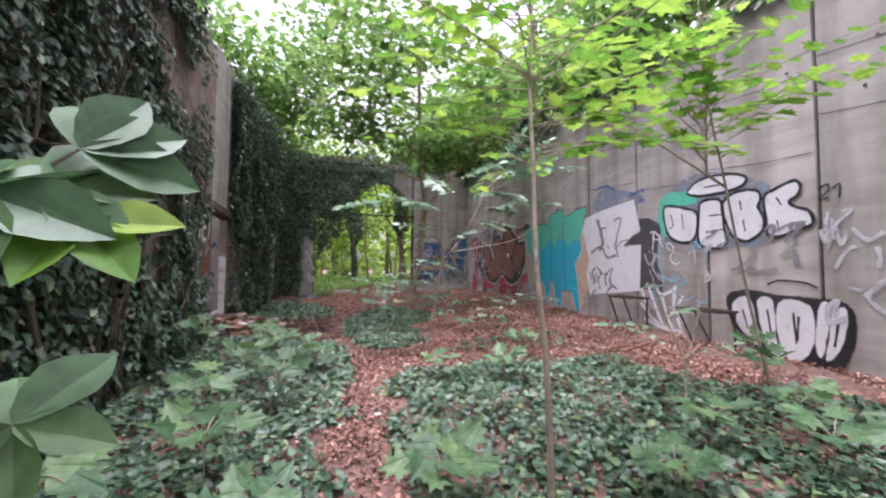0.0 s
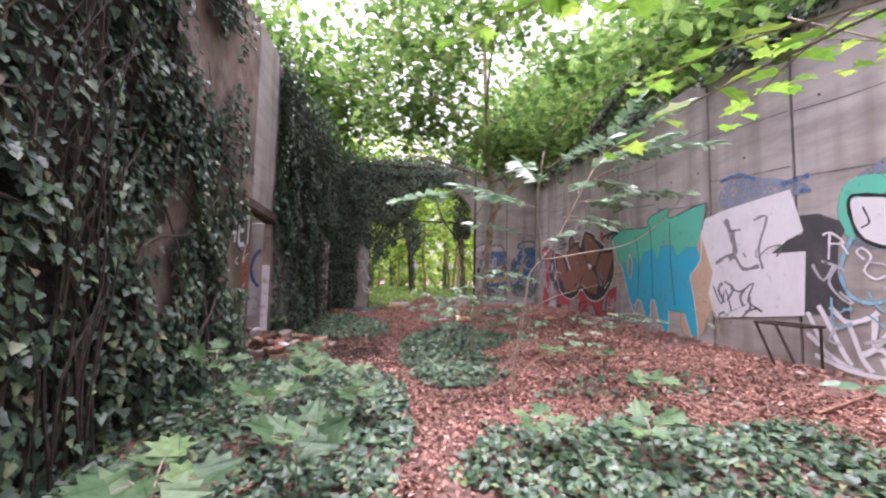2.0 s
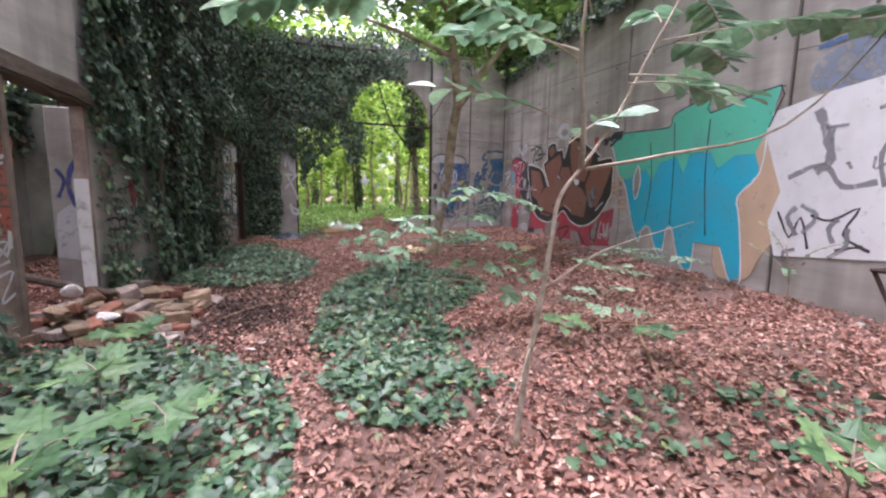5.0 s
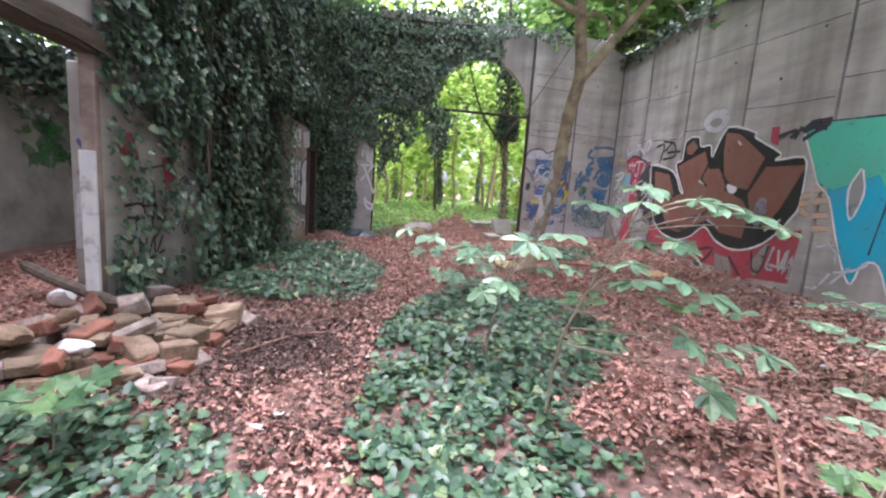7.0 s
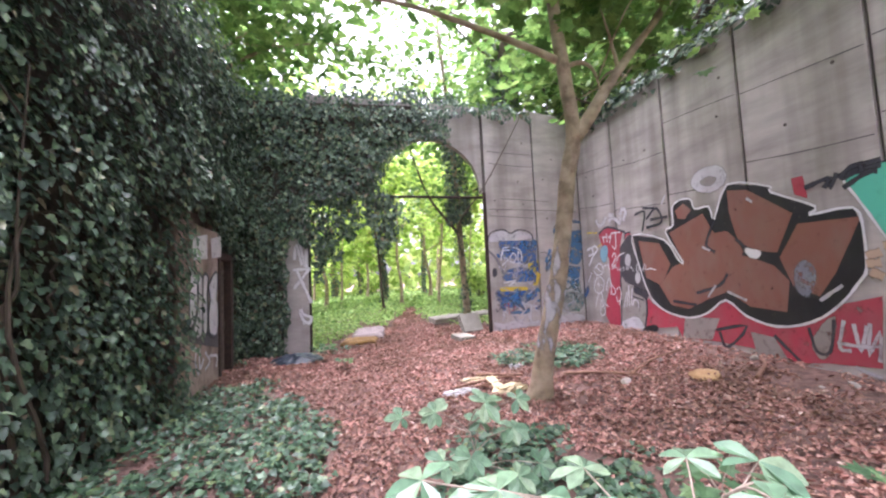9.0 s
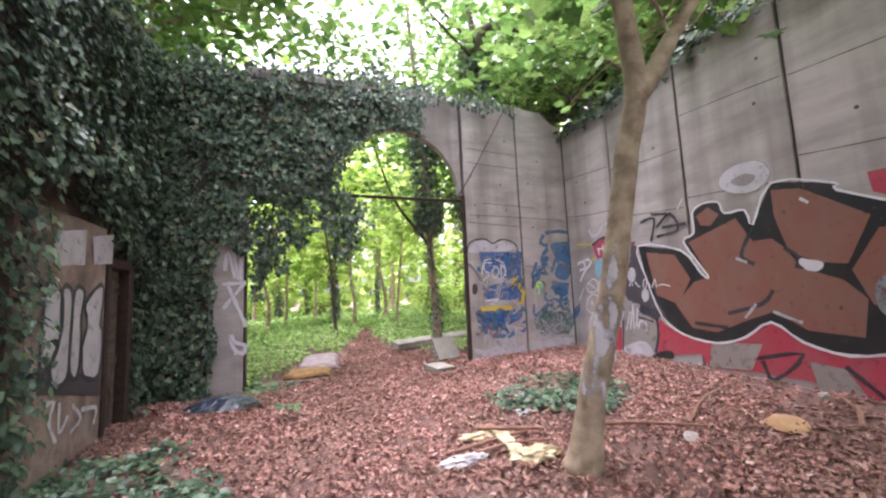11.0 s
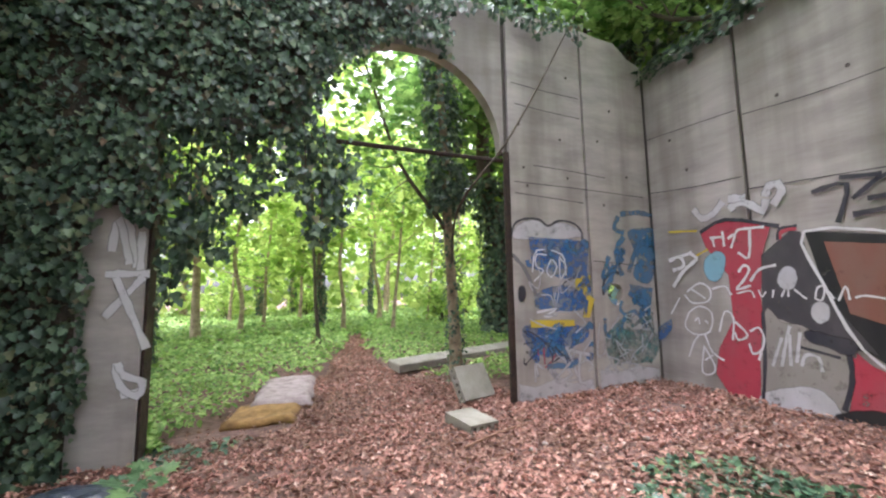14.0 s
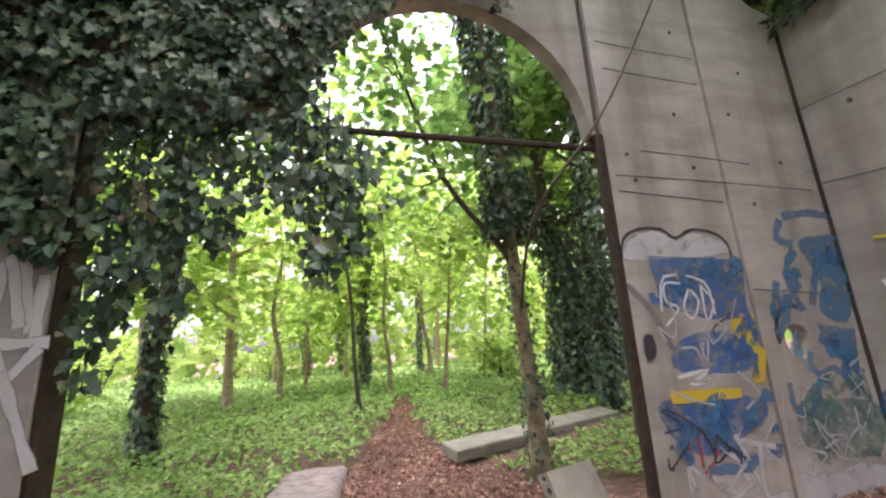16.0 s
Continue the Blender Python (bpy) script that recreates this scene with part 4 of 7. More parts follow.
def coat(g, name, verts, faces, density, mat, layer):
    """One coat of paint, a hair in front of the coats before it."""
    side = SIDE[g.name]
    wall, axis, at, sign = WALLS[side]
    COATS[side] += 1
    d = at + sign * (0.003 + 0.0016 * layer + 0.00004 * COATS[side])
    vs = [(d + sign * s, u, v) if axis == "x" else (u, d + sign * s, v) for u, v, s in verts]
    ob = obj(name, vs, faces, mat)
    ob.parent = g
    attr = ob.data.attributes.new("spray", "FLOAT", "POINT")
    attr.data.foreach_set("value", density)
    return ob


def rounded(pts, closed, steps=4):
    p = [Vector((a, b, 0)) for a, b in pts]
    n = len(p)
    get = (lambda i: p[i % n]) if closed else (lambda i: p[0] * 2 - p[1] if i < 0 else (p[-1] * 2 - p[-2] if i >= n else p[i]))
    out = []
    for i in range(n if closed else n - 1):
        a, b, c, d = get(i - 1), get(i), get(i + 1), get(i + 2)
        for s in range(steps):
            t = s / steps
            q = 0.5 * (2 * b + (c - a) * t + (2 * a - 5 * b + 4 * c - d) * t * t + (3 * b - a - 3 * c + d) * t ** 3)
            out.append((q.x, q.y))
    if not closed:
        out.append(pts[-1])
    return out


def fill(g, mat, layer, pts, soft=False):
    """A painted area with the given outline, feathered at the rim."""
    line = rounded(pts, True) if soft else pts
    n = len(line)
    area = sum(line[i][0] * line[(i + 1) % n][1] - line[(i + 1) % n][0] * line[i][1] for i in range(n))
    out = 0.035 if soft else 0.014
    rim = []
    for i in range(n):
        a, b = line[i - 1], line[(i + 1) % n]
        d = math.hypot(b[0] - a[0], b[1] - a[1]) or 1
        s = 1 if area > 0 else -1
        rim.append((line[i][0] + s * (b[1] - a[1]) / d * out, line[i][1] - s * (b[0] - a[0]) / d * out))
    verts = [(u, v, 0.0) for u, v in line] + [(u, v, 0.0) for u, v in rim]
    faces = [tuple(range(n))] + [(i, (i + 1) % n, n + (i + 1) % n, n + i) for i in range(n)]
    coat(g, "fill", verts, faces, [1.0] * n + [0.0] * n, mat, layer)


def stroke(g, mat, layer, width, pts, closed=False):
    """A sprayed line of some width, thin at its edges."""
    line = rounded(pts, closed, 3)
    if closed:
        line = line + [line[0]]
    vs, fs, dens = [], [], []
    for i, (u, v) in enumerate(line):
        a, b = line[max(i - 1, 0)], line[min(i + 1, len(line) - 1)]
        d = math.hypot(b[0] - a[0], b[1] - a[1]) or 1
        nx, ny = -(b[1] - a[1]) / d, (b[0] - a[0]) / d
        w = width * 0.5 * (1 + 0.18 * math.sin(i * 2.3))
        for k, q in ((-1.35, 0.0), (-0.6, 1.0), (0.6, 1.0), (1.35, 0.0)):
            vs.append((u + nx * w * k, v + ny * w * k, 0.00002 * i))
            dens.append(q)
        if i:
            for k in range(3):
                fs.append((4 * i - 4 + k, 4 * i - 3 + k, 4 * i + 1 + k, 4 * i + k))
    coat(g, "stroke", vs, fs, dens, mat, layer)


def wall_marks():
    """Pour lines, hairline cracks and the small tie holes of the shuttering."""
    rnd = random.Random(17)
    g = graffiti("R", "faint pour lines in the concrete")
    edges = [17.02, 15.6, 14.06, 12.58, 11.06, 9.6, 8.15, 6.62, 5.09, 3.57, 2.05]
    for b, a in zip(edges, edges[1:]):
        for z in (4.15, 3.1):
            z0 = z + rnd.uniform(-0.25, 0.25)
            stroke(g, CHAR, 0, 0.012, [(a + 0.04, z0 - 0.08), ((a + b) / 2, z0 - 0.03 + rnd.uniform(-0.02, 0.02)), (b - 0.04, z0 + 0.04)])
        for k in range(2):
            hole = bmesh.new()
            bmesh.ops.create_cone(hole, cap_ends=True, segments=10, radius1=0.022, radius2=0.018, depth=0.01, matrix=pose(RIGHT - 0.001, rnd.uniform(a + 0.2, b - 0.2), rnd.choice((4.6, 3.55, 4.05)), 0, 90, 0))
            under(part("tie_hole", hole, concrete_dark), right_wall)
    g = graffiti("F", "hairline cracks and pour lines in the end wall")
    for z, x0, x1 in [(4.75, 3.3, 4.4), (4.45, 3.35, 4.4), (3.35, 3.3, 5.5), (3.6, 3.6, 4.8), (3.2, 3.3, 4.4), (2.3, 4.5, 5.5)]:
        stroke(g, CHAR, 0, 0.012, [(x0, z + 0.04), ((x0 + x1) / 2, z + rnd.uniform(-0.02, 0.02)), (x1, z - 0.04)])
    for x, z in [(3.4, 4.2), (4.05, 4.05), (3.45, 3.6), (3.5, 3.35), (4.15, 3.5), (4.75, 3.15), (4.7, 4.1), (4.95, 4.6), (3.4, 1.15), (5.2, 3.6), (4.2, 5.0), (5.3, 2.7)]:
        hole = bmesh.new()
        bmesh.ops.create_cone(hole, cap_ends=True, segments=10, radius1=0.022, radius2=0.018, depth=0.01, matrix=pose(x, FAR - 0.001, z, 90, 0, 0))
        under(part("tie_hole", hole, concrete_dark), far_wall)



def scribble(g, mat, layer, width, u0, u1, v0, v1, count, seed):
    """Loose overlapping spray lines that cannot be read."""
    rnd = random.Random(seed)
    for _ in range(count):
        u, v = rnd.uniform(u0, u1), rnd.uniform(v0, v1)
        pts = [(u, v)]
        for k in range(rnd.randint(2, 4)):
            u = min(u1, max(u0, u + rnd.uniform(-0.22, 0.22)))
            v = min(v1, max(v0, v + rnd.uniform(-0.22, 0.22)))
            pts.append((u, v))
        stroke(g, mat, layer, width * rnd.uniform(0.7, 1.3), pts)


wall_marks()

g = graffiti("R", "white bubble letters with black outlines sprayed on concrete")
fill(g, SKYBLUE, 0, [(5.89, 2.8), (5.41, 3.03), (4.86, 2.99), (4.4, 2.8), (4.11, 2.56), (4.18, 1.91), (4.66, 1.86), (5.44, 1.94), (5.92, 2.03), (6.03, 2.45)], True)
fill(g, TEAL, 0.5, [(5.98, 2.58), (5.85, 2.79), (5.42, 2.78), (5.28, 2.6), (5.73, 2.57), (5.87, 2.23)], True)
fill(g, WHITE, 1, [(5.94, 2.6), (5.77, 2.61), (5.5, 2.53), (5.28, 2.43), (5.27, 2.17), (5.36, 1.99), (5.58, 1.97), (5.81, 2.08), (5.92, 2.3)], True)
stroke(g, BLACK, 2, 0.045, [(5.94, 2.6), (5.77, 2.61), (5.5, 2.53), (5.28, 2.43), (5.27, 2.17), (5.36, 1.99), (5.58, 1.97), (5.81, 2.08), (5.92, 2.3)], True)
fill(g, WHITE, 1, [(5.19, 2.58), (4.88, 2.58), (4.83, 2.41), (4.8, 2.12), (4.76, 1.92), (4.9, 1.84), (5.18, 1.89), (5.25, 2.04), (5.23, 2.35)], True)
stroke(g, BLACK, 2, 0.045, [(5.19, 2.58), (4.88, 2.58), (4.83, 2.41), (4.8, 2.12), (4.76, 1.92), (4.9, 1.84), (5.18, 1.89), (5.25, 2.04), (5.23, 2.35)], True)
fill(g, WHITE, 1, [(4.79, 2.55), (4.58, 2.64), (4.33, 2.62), (4.25, 2.51), (4.29, 2.37), (4.22, 2.22), (4.25, 2.04), (4.46, 1.92), (4.66, 2.0), (4.75, 2.17), (4.81, 2.38)], True)
stroke(g, BLACK, 2, 0.045, [(4.79, 2.55), (4.58, 2.64), (4.33, 2.62), (4.25, 2.51), (4.29, 2.37), (4.22, 2.22), (4.25, 2.04), (4.46, 1.92), (4.66, 2.0), (4.75, 2.17), (4.81, 2.38)], True)
fill(g, WHITE, 1, [(4.21, 2.5), (4.09, 2.57), (3.85, 2.65), (3.76, 2.58), (3.79, 2.46), (3.9, 2.39), (3.82, 2.31), (3.67, 2.24), (3.64, 2.08), (3.81, 2.02), (4.03, 1.95), (4.17, 1.99), (4.19, 2.21)], True)
stroke(g, BLACK, 2, 0.045, [(4.21, 2.5), (4.09, 2.57), (3.85, 2.65), (3.76, 2.58), (3.79, 2.46), (3.9, 2.39), (3.82, 2.31), (3.67, 2.24), (3.64, 2.08), (3.81, 2.02), (4.03, 1.95), (4.17, 1.99), (4.19, 2.21)], True)
fill(g, WHITE, 1, [(5.43, 2.81), (5.2, 2.94), (4.77, 2.94), (4.48, 2.85), (4.47, 2.74), (4.69, 2.68), (5.13, 2.68), (5.38, 2.73)], True)
stroke(g, BLACK, 2, 0.045, [(5.43, 2.81), (5.2, 2.94), (4.77, 2.94), (4.48, 2.85), (4.47, 2.74), (4.69, 2.68), (5.13, 2.68), (5.38, 2.73)], True)
stroke(g, BLACK, 2, 0.022, [(5.8, 2.47), (5.74, 2.28), (5.83, 2.22)])
stroke(g, BLACK, 2, 0.022, [(5.56, 2.44), (5.53, 2.19)])
stroke(g, BLACK, 2, 0.022, [(5.05, 2.35), (4.79, 2.34)])
stroke(g, BLACK, 2, 0.022, [(5.02, 2.11), (4.78, 2.12)])
stroke(g, BLACK, 2, 0.022, [(4.55, 2.51), (4.53, 2.37)])
stroke(g, BLACK, 2, 0.022, [(4.51, 2.23), (4.48, 2.06)])
stroke(g, BLACK, 2, 0.022, [(4.05, 2.47), (3.99, 2.36)])
stroke(g, BLACK, 2, 0.022, [(4.05, 2.17), (4.03, 2.04)])
stroke(g, BLACK, 2, 0.022, [(5.13, 2.81), (4.75, 2.79)])
stroke(g, BLACK, 2, 0.022, [(3.57, 2.48), (3.48, 2.53), (3.46, 2.46), (3.56, 2.36), (3.46, 2.37)])
stroke(g, BLACK, 2, 0.022, [(3.42, 2.47), (3.35, 2.51), (3.36, 2.35)])

g = graffiti("R", "black and pale throw-up letters low on the concrete wall")
fill(g, BLACK, 0, [(4.78, 1.11), (4.46, 1.23), (4.06, 1.18), (3.71, 1.17), (3.33, 1.12), (3.26, 0.87), (3.34, 0.52), (3.51, 0.27), (3.74, 0.37), (4.1, 0.25), (4.38, 0.39), (4.65, 0.63)], True)
fill(g, WHITE, 1, [(4.69, 1.01), (4.52, 1.13), (4.41, 1.03), (4.38, 0.8), (4.34, 0.52), (4.48, 0.6), (4.63, 0.77)], True)
fill(g, WHITE, 1, [(4.33, 1.09), (4.17, 1.14), (4.13, 0.95), (4.12, 0.61), (4.01, 0.39), (4.16, 0.43), (4.27, 0.69)], True)
fill(g, WHITE, 1, [(4.06, 1.08), (3.75, 1.1), (3.67, 0.93), (3.71, 0.56), (3.91, 0.37), (4.05, 0.57)], True)
fill(g, WHITE, 1, [(3.59, 1.09), (3.5, 1.09), (3.54, 0.77), (3.6, 0.49), (3.64, 0.64)], True)
fill(g, WHITE, 1, [(3.46, 1.01), (3.34, 1.06), (3.39, 0.68), (3.54, 0.46), (3.5, 0.71)], True)
stroke(g, BLACK, 2, 0.03, [(4.55, 0.96), (4.48, 0.71)])
stroke(g, BLACK, 2, 0.03, [(4.21, 0.99), (4.17, 0.7)])
stroke(g, BLACK, 2, 0.03, [(3.89, 0.98), (3.86, 0.6), (3.83, 0.94)])
stroke(g, BLACK, 2, 0.03, [(3.41, 0.94), (3.46, 0.63)])
stroke(g, BLACK, 2, 0.03, [(4.2, 1.32), (4.05, 1.38), (3.75, 1.36), (3.61, 1.3)])

g = graffiti("R", "pale scribbles and numbers on concrete")
stroke(g, PALE, 1, 0.06, [(3.56, 2.0), (3.49, 1.77), (3.44, 2.12), (3.36, 1.8), (3.3, 1.97)])
stroke(g, PALE, 1, 0.06, [(3.43, 1.54), (3.29, 1.76), (3.19, 1.77)])
stroke(g, PALE, 1, 0.06, [(3.31, 1.33), (3.19, 1.29)])

g = graffiti("R", "white blocks and black figure sprayed on concrete")
fill(g, SKYBLUE, 0, [(7.9, 3.1), (7.53, 3.24), (6.75, 3.03), (6.43, 2.87), (6.65, 2.76), (7.28, 2.68), (7.86, 2.79)], True)
stroke(g, BLUE, 1, 0.07, [(7.9, 3.27), (7.53, 3.3), (7.22, 3.15)])
stroke(g, BLUE, 1, 0.09, [(6.8, 2.97), (6.66, 2.99), (6.41, 3.01)])
stroke(g, BLUE, 1, 0.08, [(6.54, 2.82), (6.39, 2.8)])
fill(g, TEAL, 0.5, [(6.06, 2.54), (5.92, 2.81), (5.6, 2.8), (5.58, 2.6), (5.92, 2.6), (5.95, 2.39), (5.91, 2.09), (6.02, 2.23)], True)
fill(g, CHAR, 1, [(6.56, 2.48), (6.3, 2.46), (6.06, 2.33), (6.01, 2.21), (6.09, 2.07), (6.12, 1.68), (6.01, 1.34), (6.0, 1.12), (6.56, 1.17), (6.5, 1.97), (6.53, 2.24)])
fill(g, WHITE, 1.5, [(8.45, 2.64), (7.85, 2.76), (7.28, 2.82), (6.68, 2.87), (6.52, 2.26), (6.71, 2.18), (6.99, 2.0), (6.5, 2.01), (6.56, 1.12), (7.25, 1.04), (8.11, 0.96), (8.23, 1.36), (8.12, 1.73), (8.29, 2.18)])
fill(g, CHAR, 2, [(6.99, 1.99), (6.74, 2.16), (6.46, 2.23), (6.44, 1.99)])
stroke(g, GREY, 2, 0.12, [(7.82, 2.61), (7.71, 2.36), (7.64, 2.06), (7.77, 1.93)])
stroke(g, GREY, 2, 0.07, [(8.05, 1.88), (7.7, 2.01), (7.5, 1.77), (7.21, 1.81)])
stroke(g, GREY, 2, 0.05, [(7.28, 2.52), (7.05, 2.54), (7.21, 2.08), (7.15, 1.76)])
stroke(g, INK, 2.5, 0.03, [(8.12, 1.49), (7.96, 1.19), (7.86, 1.43), (7.75, 1.08)])
stroke(g, INK, 2.5, 0.03, [(7.76, 1.46), (7.56, 1.41), (7.32, 1.55), (7.43, 1.27), (7.19, 1.12)])
stroke(g, INK, 2.5, 0.03, [(7.49, 1.1), (7.25, 1.17)])
stroke(g, SKYLINE, 2, 0.06, [(5.93, 2.12), (6.05, 1.85), (6.07, 1.61), (5.97, 1.4), (5.78, 1.33), (5.58, 1.38)])
stroke(g, WHITE, 2.5, 0.03, [(6.27, 2.18), (6.17, 2.2), (6.02, 2.06), (6.19, 2.06)])
stroke(g, WHITE, 2.5, 0.03, [(6.18, 2.21), (6.21, 1.86)])
stroke(g, WHITE, 2.5, 0.03, [(6.06, 2.07), (5.98, 1.91)])
stroke(g, WHITE, 2.5, 0.03, [(5.81, 1.84), (5.89, 1.93), (5.83, 1.98), (5.74, 1.87), (5.82, 1.71), (5.71, 1.61), (5.61, 1.65)])
stroke(g, WHITE, 2, 0.07, [(6.51, 1.17), (6.31, 0.69), (6.23, 0.57)])
stroke(g, WHITE, 2, 0.07, [(6.36, 1.27), (6.08, 0.68), (6.0, 0.57)])
stroke(g, WHITE, 2, 0.07, [(6.22, 1.26), (6.04, 1.08), (5.83, 1.14), (5.7, 1.23)])
stroke(g, WHITE, 2, 0.07, [(6.01, 1.04), (5.89, 0.67), (5.79, 0.53)])
stroke(g, WHITE, 2, 0.07, [(5.73, 1.21), (5.76, 0.82), (5.57, 1.08)])
stroke(g, WHITE, 2, 0.07, [(6.53, 0.89), (6.15, 0.58), (5.89, 0.51)])
stroke(g, WHITE, 2, 0.07, [(5.88, 0.72), (5.69, 0.81), (5.55, 0.62)])
stroke(g, WHITE, 2, 0.07, [(5.69, 0.71), (5.59, 0.46)])
stroke(g, WHITE, 2, 0.07, [(6.44, 0.62), (6.07, 0.51), (5.6, 0.48)])

g = graffiti("R", "teal and turquoise dripping letters with pale outlines")
fill(g, SKIN, 0, [(8.6, 2.35), (8.3, 2.48), (8.05, 2.05), (8.1, 1.8), (7.95, 1.67), (8.05, 1.3), (8.3, 0.9), (8.45, 0.6), (8.9, 0.62), (8.9, 1.3)], True)
for z in (1.95, 1.8, 1.62, 1.46):
    stroke(g, SKIN, 0.5, 0.09, [(11.14 - 0.15 * (1.95 - z), z), (10.98 - 0.25 * (1.95 - z), z + 0.02)])
fill(g, TURQ, 1, [(11.0, 2.05), (9.84, 2.3), (8.5, 2.25), (8.4, 1.95), (8.66, 1.66), (8.6, 1.35), (8.5, 0.6), (8.65, 0.54), (8.85, 0.98), (9.28, 1.0), (9.3, 0.6), (9.42, 0.56), (9.58, 0.75), (9.73, 1.17), (9.85, 1.12), (9.9, 0.7), (10.06, 0.82), (10.22, 1.14), (10.38, 1.12), (10.46, 0.88), (10.58, 1.0), (10.75, 1.4), (10.92, 1.85)])
fill(g, TEAL, 1.5, [(11.4, 2.7), (11.28, 2.81), (10.58, 2.78), (9.95, 2.75), (9.86, 2.93), (9.25, 3.06), (9.2, 2.83), (8.25, 2.97), (8.35, 2.5), (8.5, 2.2), (8.76, 2.21), (9.0, 2.05), (9.15, 2.3), (9.5, 2.3), (9.6, 2.0), (9.75, 2.27), (10.1, 2.2), (10.25, 1.9), (10.4, 2.12), (10.9, 1.95), (11.1, 2.05), (11.24, 2.35)])
stroke(g, INK, 2, 0.022, [(11.4, 2.7), (11.28, 2.81), (10.58, 2.78), (9.95, 2.75), (9.86, 2.93), (9.25, 3.06), (9.2, 2.83), (8.25, 2.97), (8.35, 2.5)])
stroke(g, WHITE, 2, 0.03, [(11.42, 2.7), (11.24, 2.33), (11.1, 2.03), (10.92, 1.85), (10.75, 1.4), (10.58, 1.0), (10.46, 0.86), (10.38, 1.1), (10.22, 1.12), (10.06, 0.8), (9.9, 0.68), (9.85, 1.1), (9.73, 1.15), (9.58, 0.73), (9.42, 0.54), (9.3, 0.58), (9.28, 0.98)])
stroke(g, WHITE, 2, 0.03, [(8.85, 0.96), (8.65, 0.52), (8.5, 0.58), (8.6, 1.35), (8.66, 1.66), (8.4, 1.95), (8.35, 2.5)])
stroke(g, INK, 2, 0.022, [(10.35, 2.56), (10.26, 1.95), (10.34, 1.22)])
stroke(g, INK, 2, 0.022, [(9.85, 2.8), (9.8, 2.2), (9.78, 1.2)])
stroke(g, INK, 2, 0.022, [(9.2, 2.75), (9.2, 1.98), (9.1, 1.1)])
stroke(g, WHITE, 2.2, 0.03, [(10.6, 2.2), (10.7, 1.95), (10.62, 1.6), (10.52, 1.9), (10.58, 2.18)])
fill(g, GREYC, 2.1, [(10.6, 2.15), (10.68, 1.95), (10.62, 1.65), (10.54, 1.9)], True)

g = graffiti("R", "rust-red base coat under the letters on concrete")
fill(g, RED, 0, [(14.81, 1.26), (14.33, 1.04), (13.81, 0.98), (13.04, 1.3), (12.7, 1.05), (12.33, 0.98), (11.9, 1.08), (11.59, 1.32), (11.2, 1.43), (11.27, 0.68), (11.78, 0.64), (12.13, 0.58), (12.74, 0.67), (13.28, 0.68), (13.97, 0.64), (14.08, 0.82), (14.66, 0.73)])
fill(g, RED, 0, [(11.97, 2.86), (11.84, 2.86), (11.81, 2.58), (11.95, 2.66)])
fill(g, GREYC, 0.5, [(12.72, 0.89), (12.39, 0.85), (12.22, 0.56), (12.64, 0.53)])
fill(g, GREYC, 0.5, [(13.89, 1.0), (13.21, 1.03), (13.38, 0.69), (13.97, 0.64)])
fill(g, GREYC, 0.5, [(11.92, 0.89), (11.66, 1.19), (11.74, 0.78), (11.86, 0.68)], True)
stroke(g, INK, 1, 0.05, [(13.29, 0.85), (12.77, 0.96), (13.12, 0.61), (13.23, 0.83)])
stroke(g, INK, 1, 0.05, [(12.39, 0.88), (12.08, 0.59)])
stroke(g, INK, 1, 0.04, [(11.95, 1.03), (11.89, 0.76), (11.74, 0.78), (11.67, 1.15)])

g = graffiti("R", "large brown graffiti letters with black and white outlines")
fill(g, BLACK, 1, [(15.06, 2.5), (14.23, 2.33), (13.94, 1.97), (13.83, 1.92), (14.17, 2.45), (13.98, 2.55), (13.97, 2.85), (13.8, 2.95), (13.56, 2.92), (13.49, 2.75), (13.22, 2.74), (13.14, 2.53), (12.87, 3.0), (12.25, 2.83), (12.24, 2.75), (11.73, 2.47), (11.81, 2.38), (11.36, 2.39), (11.29, 2.12), (11.3, 1.73), (11.37, 1.59), (11.59, 1.32), (11.9, 1.1), (12.33, 1.0), (12.75, 1.1), (13.07, 1.31), (13.41, 1.1), (13.81, 0.99), (14.33, 1.07), (14.7, 1.33), (14.95, 1.96)])
stroke(g, WHITE, 2.5, 0.035, [(15.06, 2.5), (14.23, 2.33), (13.94, 1.97), (13.83, 1.92), (14.17, 2.45), (13.98, 2.55), (13.97, 2.85), (13.8, 2.95), (13.56, 2.92), (13.49, 2.75), (13.22, 2.74), (13.14, 2.53), (12.87, 3.0), (12.25, 2.83), (12.24, 2.75), (11.73, 2.47), (11.81, 2.38), (11.36, 2.39), (11.29, 2.12), (11.3, 1.73), (11.37, 1.59), (11.59, 1.32), (11.9, 1.1), (12.33, 1.0), (12.75, 1.1), (13.07, 1.31), (13.41, 1.1), (13.81, 0.99), (14.33, 1.07), (14.7, 1.33), (14.95, 1.96)], True)
fill(g, BROWN, 2, [(14.9, 2.37), (14.35, 2.27), (14.12, 1.89), (14.37, 1.52), (14.76, 1.66)])
fill(g, BROWN, 2, [(14.08, 2.43), (13.35, 2.65), (13.17, 2.32), (12.94, 2.32), (12.82, 2.2), (12.67, 1.94), (12.3, 1.79), (12.12, 1.59), (12.19, 1.2), (12.68, 1.24), (13.03, 1.44), (13.39, 1.31), (13.79, 1.14), (14.17, 1.18), (14.42, 1.52), (14.06, 1.84), (13.81, 1.91)])
fill(g, BROWN, 2, [(12.88, 2.91), (12.57, 2.85), (12.0, 2.43), (12.24, 1.96), (12.49, 2.0), (12.77, 2.14), (12.88, 2.6)])
fill(g, BROWN, 2, [(12.21, 1.89), (11.95, 2.29), (11.3, 2.28), (11.6, 1.68), (11.79, 1.41), (12.08, 1.54)])
